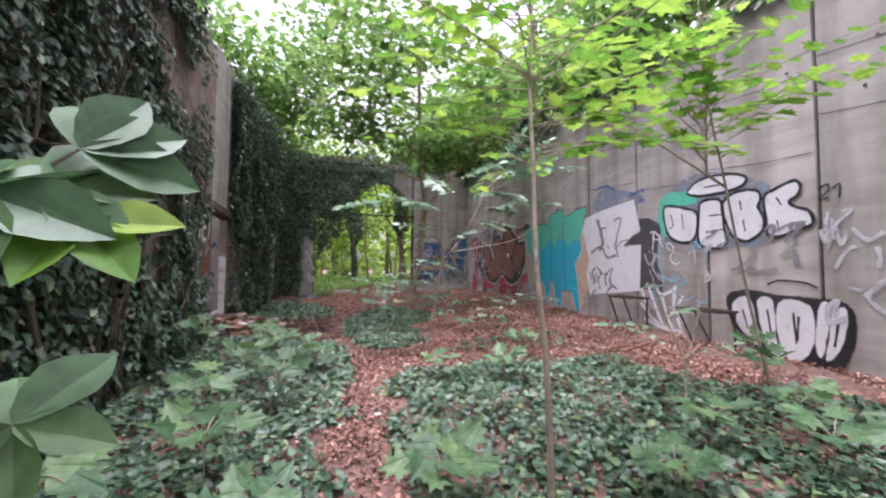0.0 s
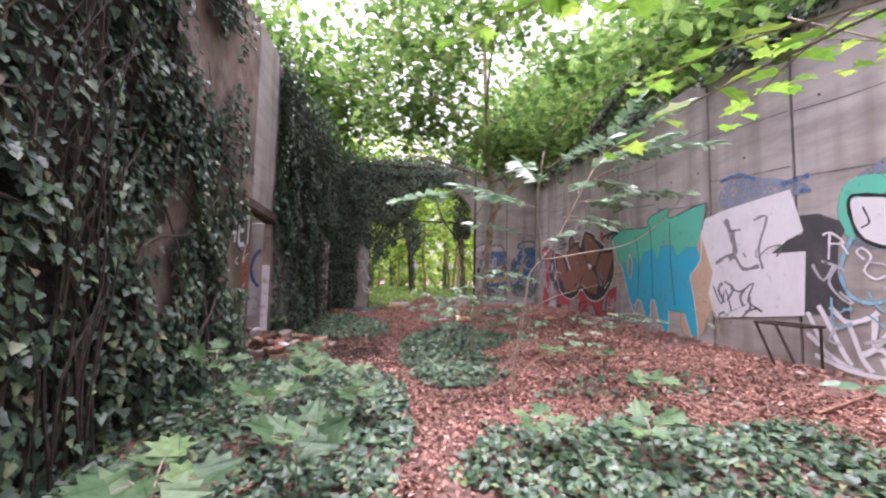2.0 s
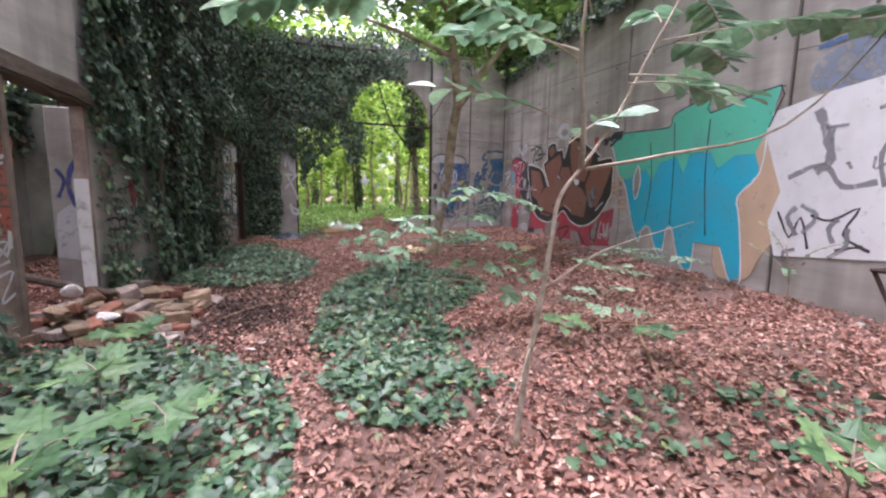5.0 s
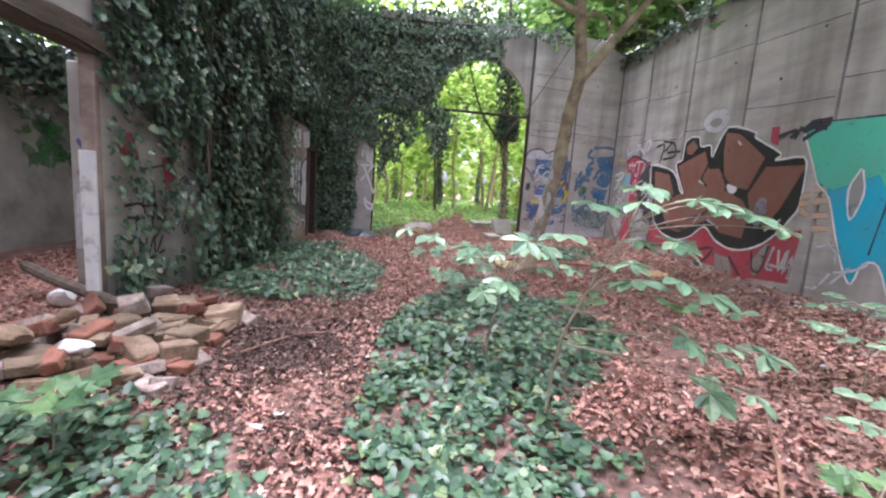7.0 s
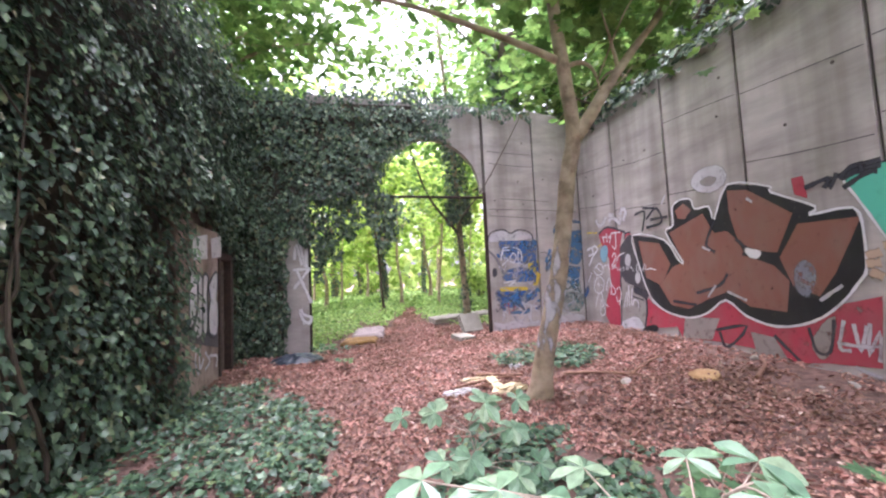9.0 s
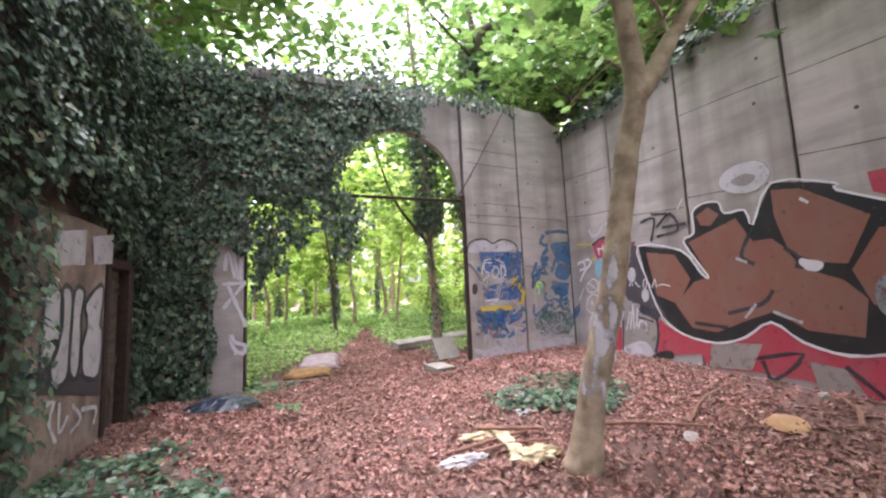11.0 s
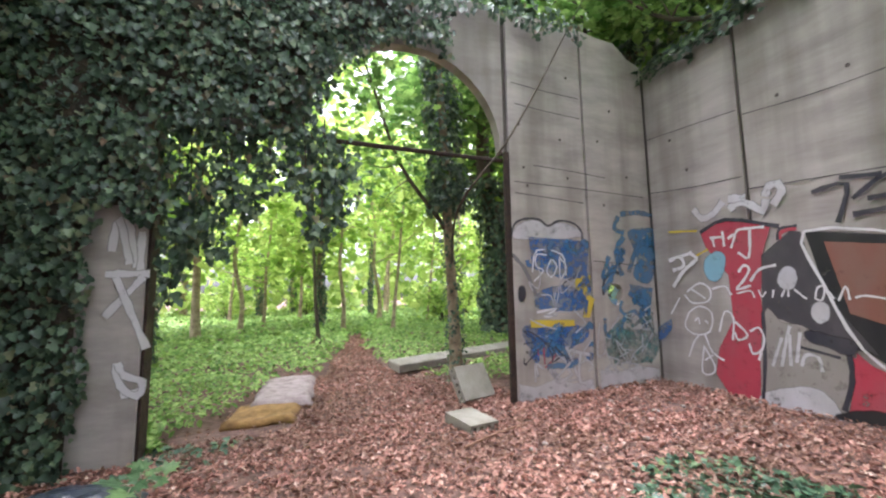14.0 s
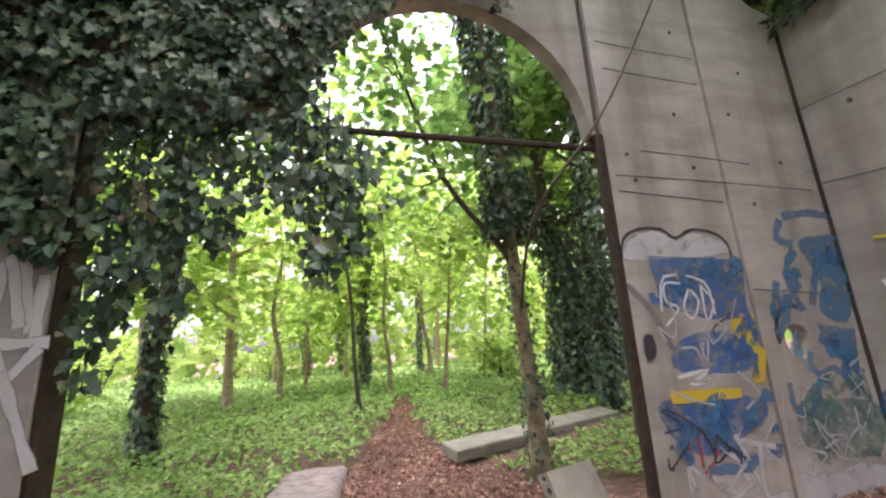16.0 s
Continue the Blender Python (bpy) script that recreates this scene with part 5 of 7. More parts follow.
fill(g, BROWN, 2, [(13.91, 2.79), (13.72, 2.88), (13.57, 2.75), (13.71, 2.62), (13.86, 2.65)])
stroke(g, INK, 2.6, 0.05, [(13.15, 2.5), (13.33, 2.16), (13.18, 2.03)])
stroke(g, INK, 2.6, 0.05, [(12.82, 2.2), (12.66, 2.04), (12.72, 1.97), (12.5, 1.93)])
stroke(g, INK, 2.6, 0.05, [(13.6, 1.4), (13.15, 1.53), (13.0, 1.7)])
stroke(g, INK, 2.6, 0.05, [(14.12, 1.25), (13.62, 1.21)])
fill(g, WHITE, 2.8, [(12.66, 2.04), (12.47, 1.98), (12.53, 1.91), (12.65, 1.96)], True)
stroke(g, PALE, 2.8, 0.05, [(12.59, 2.74), (12.51, 2.67)])
stroke(g, PALE, 2.8, 0.05, [(13.41, 2.13), (13.27, 2.06)])
stroke(g, PALE, 2.8, 0.05, [(13.22, 1.53), (13.38, 1.35)])
stroke(g, PALE, 2.8, 0.05, [(13.03, 1.44), (12.73, 1.32)])
stroke(g, PALE, 2.8, 0.05, [(11.79, 1.36), (11.54, 1.54)])
stroke(g, PALE, 2.8, 0.05, [(14.1, 3.11), (14.21, 2.96)])
fill(g, HAZE, 0.6, [(13.51, 3.15), (13.4, 3.31), (13.1, 3.34), (12.91, 3.24), (12.89, 3.06), (13.1, 2.96), (13.35, 3.0)], True)
fill(g, GREYC, 0.8, [(13.34, 3.14), (13.19, 3.19), (13.05, 3.13), (13.16, 3.06)], True)
fill(g, PALEBLUE, 2.4, [(12.04, 1.73), (11.91, 1.84), (11.8, 1.68), (11.91, 1.4), (12.04, 1.49)], True)
stroke(g, INK, 1.5, 0.06, [(11.83, 2.71), (11.57, 2.76), (11.62, 2.66)])
stroke(g, INK, 1.5, 0.06, [(11.55, 2.78), (11.56, 2.65), (11.47, 2.8)])
stroke(g, INK, 1.5, 0.06, [(11.46, 2.73), (11.34, 2.83), (11.2, 2.83), (11.07, 2.84)])
stroke(g, INK, 1.5, 0.06, [(11.43, 2.62), (11.21, 2.73), (11.11, 2.73)])
stroke(g, INK, 1.5, 0.06, [(11.25, 2.87), (11.24, 2.76)])
fill(g, INK, 1, [(11.43, 2.7), (11.34, 2.85), (11.07, 2.86), (11.08, 2.76), (11.31, 2.74)])
stroke(g, PALE, 2.2, 0.05, [(11.57, 1.15), (11.64, 0.84), (11.53, 0.82)])
stroke(g, PALE, 2.2, 0.05, [(11.48, 1.12), (11.44, 0.83), (11.36, 1.11)])
stroke(g, PALE, 2.2, 0.05, [(11.33, 1.14), (11.37, 0.8), (11.25, 1.06), (11.28, 0.74)])
stroke(g, PALE, 2.2, 0.05, [(11.66, 0.89), (11.42, 0.88), (11.25, 0.91)])
stroke(g, PALE, 2.2, 0.05, [(11.51, 0.65), (11.28, 0.58)])
stroke(g, INK, 1, 0.05, [(14.96, 2.89), (14.67, 2.9), (14.77, 2.54)])
stroke(g, INK, 1, 0.05, [(14.64, 2.75), (14.36, 2.92), (14.24, 2.65), (14.65, 2.6)])
stroke(g, INK, 1, 0.05, [(14.53, 2.73), (14.09, 2.72)])
stroke(g, INK, 1, 0.05, [(14.72, 2.98), (14.41, 2.93)])
stroke(g, SKIN, 2.9, 0.1, [(11.29, 1.85), (11.16, 1.89)])
stroke(g, SKIN, 2.9, 0.1, [(11.3, 1.77), (11.17, 1.78)])
stroke(g, SKIN, 2.9, 0.1, [(11.27, 1.69), (11.16, 1.63)])

g = graffiti("R", "red block letters with white tags and dark fill by the corner")
fill(g, RED, 0, [(16.23, 2.66), (15.88, 2.77), (15.38, 2.62), (15.49, 2.32), (15.56, 1.81), (15.56, 1.3), (15.65, 0.59), (15.98, 0.59), (16.17, 0.86), (16.1, 1.18), (15.89, 1.54), (15.9, 2.08), (16.17, 2.47)])
fill(g, RED, 0, [(14.75, 1.29), (14.55, 1.08), (14.58, 0.78), (14.87, 0.71), (14.8, 1.06)])
fill(g, CHAR, 0.4, [(15.5, 2.29), (15.19, 2.52), (15.1, 2.5), (15.03, 2.09), (14.84, 1.67), (14.59, 1.29), (14.91, 1.36), (15.14, 1.49), (15.55, 1.65)])
fill(g, GREYC, 0.5, [(15.53, 1.63), (15.37, 1.53), (15.18, 1.51), (15.0, 1.35), (14.83, 1.26), (14.83, 0.95), (14.94, 0.58), (15.18, 0.57), (15.63, 0.56)], True)
fill(g, HAZE, 0.7, [(15.61, 0.74), (15.15, 0.89), (14.94, 0.72), (14.97, 0.54), (15.18, 0.56), (15.63, 0.56)], True)
stroke(g, INK, 0.8, 0.05, [(16.23, 2.66), (15.88, 2.77), (15.29, 2.59)])
stroke(g, INK, 0.8, 0.04, [(15.55, 1.65), (15.57, 1.18), (15.65, 0.57)])
stroke(g, INK, 0.8, 0.05, [(14.81, 1.27), (14.81, 1.03), (14.9, 0.73)])
fill(g, BLACK, 0.8, [(14.96, 0.67), (14.72, 0.77), (14.58, 0.77), (14.59, 0.68), (14.89, 0.65)], True)
stroke(g, RED, 0.8, 0.06, [(15.31, 2.45), (15.27, 2.53), (15.13, 2.55)])
stroke(g, INK, 0.9, 0.03, [(15.32, 2.44), (15.29, 2.56), (15.12, 2.57)])
fill(g, INK, 1, [(15.14, 1.46), (14.9, 1.42), (14.74, 1.38), (14.81, 1.27), (14.96, 1.33), (15.12, 1.37)], True)
stroke(g, INK, 1, 0.03, [(15.23, 1.3), (14.88, 1.23)])
stroke(g, WHITE, 2.2, 0.035, [(15.6, 2.62), (15.64, 2.28), (15.76, 2.35)])
stroke(g, WHITE, 2.2, 0.035, [(15.8, 2.49), (15.75, 2.61), (15.65, 2.62), (15.44, 2.61)])
stroke(g, WHITE, 2.2, 0.035, [(16.07, 2.58), (16.05, 2.45)])
stroke(g, WHITE, 2.2, 0.035, [(16.1, 2.57), (15.91, 2.56)])
stroke(g, WHITE, 2.2, 0.035, [(15.93, 2.63), (15.92, 2.44)])
stroke(g, WHITE, 2.2, 0.035, [(15.87, 2.53), (15.78, 2.57), (15.84, 2.41)])
stroke(g, WHITE, 2.2, 0.035, [(15.78, 2.11), (15.71, 2.19), (15.65, 2.14), (15.73, 2.01), (15.82, 1.91), (15.65, 1.95)])
stroke(g, WHITE, 2.2, 0.035, [(15.65, 2.0), (15.54, 2.13), (15.36, 2.17)])
stroke(g, WHITE, 2.9, 0.022, [(15.82, 1.86), (15.66, 1.89), (15.62, 1.81)])
stroke(g, WHITE, 2.9, 0.022, [(15.57, 1.9), (15.54, 1.82), (15.49, 1.88)])
stroke(g, WHITE, 2.9, 0.022, [(15.41, 1.9), (15.43, 1.81)])
stroke(g, WHITE, 2.9, 0.022, [(15.34, 1.82), (15.27, 1.94), (15.27, 1.82)])
stroke(g, WHITE, 2.9, 0.022, [(15.21, 1.9), (15.13, 1.82), (15.1, 1.8)])
stroke(g, WHITE, 2.9, 0.022, [(15.03, 1.8), (15.0, 1.91), (14.94, 1.92), (14.97, 1.79), (15.03, 1.8)])
stroke(g, WHITE, 2.9, 0.022, [(14.91, 1.87), (14.87, 1.8)])
stroke(g, WHITE, 2.9, 0.022, [(14.84, 1.78), (14.77, 1.92), (14.75, 1.79)])
stroke(g, WHITE, 2.9, 0.022, [(14.71, 1.81), (14.63, 1.83), (14.48, 1.8)])
fill(g, HAZE, 2.85, [(15.18, 2.01), (15.21, 1.93), (15.27, 1.9), (15.33, 1.93), (15.35, 2.02), (15.31, 2.11), (15.25, 2.14), (15.19, 2.1)], True)
fill(g, HAZE, 2.85, [(14.93, 1.67), (14.95, 1.59), (15.01, 1.56), (15.05, 1.59), (15.07, 1.66), (15.04, 1.74), (14.99, 1.77), (14.94, 1.74)], True)
stroke(g, HAZE, 1, 0.11, [(16.3, 2.98), (16.18, 2.84), (16.04, 2.87), (15.89, 3.0)])
stroke(g, HAZE, 1, 0.11, [(15.82, 2.88), (15.69, 2.95), (15.56, 2.89), (15.44, 2.8), (15.39, 2.92)])
stroke(g, HAZE, 1, 0.11, [(15.4, 2.95), (15.35, 3.06), (15.26, 3.06), (15.23, 2.96), (15.33, 2.84)])
stroke(g, HAZE, 1, 0.11, [(15.82, 3.02), (15.62, 2.99)])
stroke(g, WHITE, 2, 0.06, [(16.74, 2.33), (16.56, 2.37), (16.51, 2.24), (16.69, 2.19)])
stroke(g, WHITE, 2, 0.06, [(16.61, 2.36), (16.36, 2.41)])
stroke(g, WHITE, 2, 0.06, [(16.3, 2.32), (16.53, 2.16), (16.7, 1.96)])
stroke(g, WHITE, 2, 0.06, [(16.41, 2.42), (16.3, 2.32)])
fill(g, SKYLINE, 1.2, [(16.19, 2.28), (16.04, 2.38), (15.93, 2.31), (15.98, 2.1), (16.08, 2.02), (16.19, 2.09)], True)
stroke(g, YELLOW, 1, 0.03, [(16.71, 2.74), (16.27, 2.69)])
stroke(g, YELLOW, 1, 0.03, [(16.36, 2.34), (16.14, 2.43)])
fill(g, BLUE, 1, [(17.0, 1.36), (16.78, 1.5), (16.81, 1.34), (17.0, 1.2)], True)
stroke(g, WHITE, 2, 0.03, [(16.49, 1.89), (16.3, 2.0), (16.16, 1.92), (16.19, 1.77), (16.42, 1.74), (16.53, 1.85)])
stroke(g, WHITE, 2, 0.03, [(16.43, 1.93), (16.23, 1.8)])
stroke(g, WHITE, 2, 0.03, [(16.13, 1.92), (15.96, 1.95), (15.89, 1.84)])
stroke(g, WHITE, 2, 0.03, [(16.48, 1.62), (16.56, 1.43), (16.42, 1.33), (16.21, 1.38), (16.16, 1.61), (16.32, 1.7), (16.48, 1.62)])
stroke(g, WHITE, 2, 0.03, [(16.41, 1.5), (16.36, 1.55), (16.34, 1.47)])
stroke(g, WHITE, 2, 0.03, [(16.26, 1.52), (16.22, 1.48)])
stroke(g, WHITE, 2, 0.03, [(16.36, 1.33), (16.45, 1.22), (16.54, 1.02)])
stroke(g, WHITE, 2, 0.03, [(16.28, 1.34), (16.2, 1.13), (16.05, 1.04)])
stroke(g, WHITE, 2, 0.03, [(16.31, 1.19), (16.18, 0.96), (16.23, 0.85), (16.36, 0.86), (16.31, 1.17)])
stroke(g, WHITE, 2, 0.03, [(16.31, 1.01), (16.19, 1.09)])
stroke(g, WHITE, 2, 0.03, [(16.08, 1.39), (15.99, 1.64), (15.89, 1.57), (15.92, 1.3)])
stroke(g, WHITE, 2, 0.03, [(15.89, 1.54), (15.74, 1.38), (15.85, 1.31), (15.89, 1.4)])
stroke(g, WHITE, 2, 0.03, [(15.71, 1.42), (15.61, 1.47), (15.56, 1.36), (15.6, 1.22), (15.7, 1.17), (15.73, 1.28)])
stroke(g, WHITE, 2, 0.03, [(15.6, 1.22), (15.64, 1.1)])
stroke(g, WHITE, 2, 0.03, [(16.77, 1.58), (16.61, 1.81)])
stroke(g, HAZE, 1.2, 0.045, [(15.41, 1.07), (15.33, 1.38), (15.29, 1.51)])
stroke(g, HAZE, 1.2, 0.045, [(15.32, 1.09), (15.3, 1.42)])
stroke(g, HAZE, 1.2, 0.045, [(15.26, 1.13), (15.2, 1.45)])
stroke(g, HAZE, 1.2, 0.045, [(15.22, 1.1), (15.17, 1.22), (15.06, 1.21), (15.04, 1.07)])
stroke(g, HAZE, 1.2, 0.045, [(15.5, 1.06), (15.38, 1.38)])

g = graffiti("F", "blue and yellow graffiti on the concrete end wall")
stroke(g, INK, 1, 0.03, [(3.21, 2.57), (3.27, 2.8), (3.44, 2.89), (3.66, 2.89), (3.79, 2.81), (3.98, 2.89), (4.23, 2.85), (4.34, 2.72), (4.32, 2.52)])
fill(g, HAZE, 0.5, [(3.27, 2.73), (3.45, 2.85), (3.65, 2.86), (3.79, 2.78), (3.99, 2.85), (4.22, 2.8), (4.3, 2.68), (3.35, 2.62)], True)
fill(g, BLUE, 1, [(3.48, 2.65), (4.45, 2.61), (4.38, 2.15), (4.0, 2.09), (3.53, 2.23)])
fill(g, BLUE, 1, [(3.6, 1.9), (3.98, 2.0), (4.27, 1.9), (4.26, 1.67), (3.6, 1.7)], True)
fill(g, BLUE, 1, [(3.37, 1.47), (3.89, 1.5), (4.34, 1.41), (4.27, 1.24), (3.96, 1.18), (3.81, 1.06), (3.54, 1.13), (3.39, 1.28)], True)
fill(g, YELLOW, 2, [(3.46, 1.55), (4.14, 1.53), (4.14, 1.46), (3.47, 1.46)])
fill(g, YELLOW, 2, [(4.19, 2.09), (4.44, 2.14), (4.4, 1.87), (4.49, 1.81), (4.39, 1.56), (4.29, 1.56), (4.33, 1.87), (4.19, 1.96)])
stroke(g, WHITE, 2.5, 0.025, [(3.75, 2.41), (3.59, 2.41), (3.58, 2.26), (3.69, 2.2), (3.54, 2.06)])
stroke(g, WHITE, 2.5, 0.025, [(3.82, 2.36), (3.74, 2.2), (3.81, 2.11), (3.9, 2.25), (3.84, 2.35)])
stroke(g, WHITE, 2.5, 0.025, [(3.95, 2.39), (3.95, 2.09), (4.05, 2.25), (3.95, 2.38)])
stroke(g, WHITE, 2.5, 0.025, [(3.52, 2.18), (3.6, 2.47), (3.99, 2.42), (4.04, 2.14)])
stroke(g, WHITE, 2.5, 0.04, [(3.56, 1.65), (3.86, 1.69), (3.67, 1.59), (3.86, 1.61)])
stroke(g, RED, 2.5, 0.025, [(3.55, 1.2), (3.56, 1.1)])
stroke(g, RED, 2.5, 0.025, [(3.64, 1.22), (3.65, 0.98)])
stroke(g, RED, 2.5, 0.025, [(3.87, 1.22), (3.78, 1.04), (3.65, 0.94)])
stroke(g, HAZE, 2.4, 0.06, [(3.91, 1.08), (4.06, 0.81)])
stroke(g, HAZE, 2.4, 0.06, [(3.99, 1.19), (4.17, 0.75)])
stroke(g, HAZE, 2.4, 0.06, [(4.04, 1.14), (4.36, 1.06)])
stroke(g, HAZE, 2.4, 0.06, [(4.21, 1.1), (4.17, 0.75), (4.28, 0.69)])
fill(g, INK, 2, [(3.31, 1.96), (3.38, 1.98), (3.39, 1.85), (3.32, 1.81)], True)
stroke(g, GREY, 1.5, 0.06, [(3.23, 2.41), (3.41, 2.21), (3.56, 1.87)])

g = graffiti("F", "faded blue paint around a broken hole in the concrete")
stroke(g, FADEBLUE, 1, 0.1, [(5.03, 3.03), (5.38, 3.07), (5.71, 3.02)])
stroke(g, FADEBLUE, 1, 0.1, [(4.99, 3.0), (4.91, 2.82), (5.08, 2.76)])
stroke(g, FADEBLUE, 1, 0.1, [(5.07, 2.7), (4.91, 2.47), (5.0, 2.13)])
stroke(g, FADEBLUE, 1, 0.1, [(5.12, 2.18), (5.33, 2.59), (5.59, 2.59)])
fill(g, FADEBLUE, 1, [(5.15, 2.76), (5.47, 2.84), (5.71, 2.74), (5.53, 2.06), (5.21, 2.12), (5.29, 2.41)], True)
fill(g, FADEBLUE, 1, [(5.12, 2.01), (5.54, 1.95), (5.45, 1.51), (5.15, 1.85)])
fill(g, FADETEAL, 1, [(4.68, 1.34), (5.03, 1.37), (5.57, 1.28), (5.47, 0.93), (4.92, 0.92), (4.68, 1.04)], True)
stroke(g, PALE, 2, 0.03, [(4.55, 1.48), (4.49, 1.05), (4.62, 1.07)])
stroke(g, PALE, 2, 0.03, [(4.78, 1.33), (4.77, 1.13)])
stroke(g, PALE, 2, 0.03, [(5.01, 1.32), (4.9, 1.12), (5.09, 1.08)])
stroke(g, PALE, 2, 0.03, [(5.29, 1.3), (5.3, 1.09), (5.51, 1.34)])
stroke(g, PALE, 2, 0.03, [(5.0, 1.56), (5.05, 1.47), (5.2, 1.63), (5.32, 1.57)])
stroke(g, INK, 1, 0.05, [(4.65, 1.86), (4.68, 2.08), (4.84, 2.19), (4.94, 2.16)])

g = graffiti("F", "pale salt bloom along the foot of the end wall")
fill(g, HAZE, 0.1, [(3.27, 0.5), (4.4, 0.5), (4.4, 0.74), (4.1, 0.7), (3.8, 0.78), (3.5, 0.7), (3.27, 0.76)])
fill(g, HAZE, 0.1, [(4.52, 0.5), (5.56, 0.5), (5.56, 0.78), (5.2, 0.86), (4.9, 0.8), (4.52, 0.84)])

g = graffiti("F", "white hand-like strokes on the narrow concrete pier")
stroke(g, WHITE, 1, 0.075, [(-1.08, 2.36), (-1.04, 2.68), (-0.93, 2.24)])
stroke(g, WHITE, 1, 0.075, [(-0.98, 2.75), (-0.87, 2.21)])
stroke(g, WHITE, 1, 0.075, [(-0.84, 2.56), (-0.84, 2.18)])
stroke(g, WHITE, 1, 0.075, [(-1.12, 2.14), (-0.76, 2.15)])
stroke(g, WHITE, 1, 0.075, [(-1.1, 1.74), (-0.81, 2.12)])
stroke(g, WHITE, 1, 0.075, [(-1.03, 2.11), (-0.75, 1.43)])
stroke(g, WHITE, 1, 0.075, [(-0.98, 1.31), (-0.94, 1.1), (-0.8, 1.0), (-0.76, 1.12), (-0.91, 1.19), (-0.97, 1.31)])
stroke(g, WHITE, 1, 0.075, [(-0.93, 1.01), (-0.75, 1.05)])

g = graffiti("L", "red patches and black tags on the bare concrete pier")
fill(g, RED, 1, [(10.04, 1.85), (10.2, 1.92), (10.21, 1.77), (10.07, 1.74)], True)
fill(g, RED, 1, [(10.67, 1.73), (10.88, 1.77), (10.89, 1.55), (10.81, 1.33), (10.73, 1.45)])
stroke(g, INK, 1, 0.035, [(10.09, 1.24), (10.33, 1.25), (10.37, 1.11), (10.12, 1.13)])
stroke(g, INK, 1, 0.035, [(10.39, 1.22), (10.54, 1.26), (10.59, 1.07)])
stroke(g, INK, 1, 0.035, [(10.48, 1.31), (10.66, 1.02)])
stroke(g, INK, 1, 0.035, [(10.11, 0.94), (10.23, 0.71), (10.37, 0.78), (10.24, 0.93)])
stroke(g, INK, 1, 0.035, [(10.39, 0.91), (10.4, 0.7), (10.51, 0.9), (10.53, 0.71), (10.66, 0.9)])
stroke(g, INK, 1, 0.035, [(10.32, 0.65), (10.69, 0.73)])
stroke(g, CHAR, 1, 0.03, [(10.26, 1.91), (10.25, 1.61), (10.78, 1.67)])

g = graffiti("L", "white letters and red paint on the doorway pier")
fill(g, BRICKRED, 0.5, [(8.37, 1.98), (8.72, 2.05), (8.7, 1.48), (8.69, 1.15), (8.31, 1.23), (8.31, 1.6)])
stroke(g, PALE, 1.5, 0.03, [(8.31, 1.9), (8.42, 1.98), (8.46, 1.86), (8.36, 1.72), (8.6, 1.82)])
for z in (1.22, 1.44, 1.62, 1.82):
    stroke(g, CHAR, 1.1, 0.018, [(8.32, z), (8.5, z + 0.012), (8.69, z - 0.004)])
for letter in ([(8.02, 2.34), (8.0, 2.0)], [(7.9, 2.14), (8.06, 2.15)], [(8.4, 2.42), (8.2, 2.38), (8.17, 2.02), (8.38, 2.0)], [(8.2, 2.2), (8.36, 2.22)], [(8.57, 2.42), (8.54, 2.02)], [(8.42, 2.44), (8.7, 2.48)]):
    stroke(g, INK, 1.2, 0.13, letter)
    stroke(g, WHITE, 1.5, 0.085, letter)
stroke(g, PALE, 1.5, 0.035, [(8.38, 1.98), (8.48, 1.99), (8.38, 1.77), (8.61, 1.88)])
stroke(g, PALE, 1.5, 0.035, [(8.35, 1.14), (8.55, 1.14), (8.37, 0.96), (8.55, 0.98)])
stroke(g, PALE, 1.5, 0.035, [(8.41, 0.86), (8.57, 0.88), (8.41, 0.64), (8.57, 0.69)])

g = graffiti("P", "pale bubble letters on a dark painted slab")
fill(g, CHAR, 0, [(14.0, 1.33), (15.12, 1.08), (15.15, 0.88), (14.0, 1.12)])
fill(g, HAZE, 0, [(14.13, 2.54), (14.69, 2.65), (14.68, 2.28), (14.15, 2.23)])
fill(g, HAZE, 0, [(14.82, 2.6), (15.31, 2.69), (15.3, 2.35), (14.88, 2.3)])
fill(g, HAZE, 1, [(14.04, 2.02), (14.19, 2.06), (14.31, 1.92), (14.32, 1.63), (14.22, 1.42), (14.09, 1.31), (14.02, 1.32)], True)
stroke(g, INK, 1.5, 0.05, [(14.04, 2.02), (14.19, 2.06), (14.31, 1.92), (14.32, 1.63), (14.22, 1.42), (14.09, 1.31), (14.02, 1.32)], True)
fill(g, HAZE, 1, [(14.3, 2.02), (14.47, 1.99), (14.49, 1.69), (14.48, 1.39), (14.45, 1.17), (14.27, 1.13), (14.17, 1.29), (14.3, 1.56)], True)
stroke(g, INK, 1.5, 0.05, [(14.3, 2.02), (14.47, 1.99), (14.49, 1.69), (14.48, 1.39), (14.45, 1.17), (14.27, 1.13), (14.17, 1.29), (14.3, 1.56)], True)
fill(g, HAZE, 1, [(14.52, 2.02), (14.7, 2.0), (14.66, 1.76), (14.68, 1.35), (14.62, 1.15), (14.5, 1.23), (14.48, 1.61)], True)
stroke(g, INK, 1.5, 0.05, [(14.52, 2.02), (14.7, 2.0), (14.66, 1.76), (14.68, 1.35), (14.62, 1.15), (14.5, 1.23), (14.48, 1.61)], True)
fill(g, HAZE, 1, [(14.73, 1.88), (15.01, 2.08), (15.12, 2.01), (15.07, 1.65), (15.13, 1.56), (15.09, 1.11), (14.77, 1.14), (14.71, 1.43), (14.79, 1.67)], True)
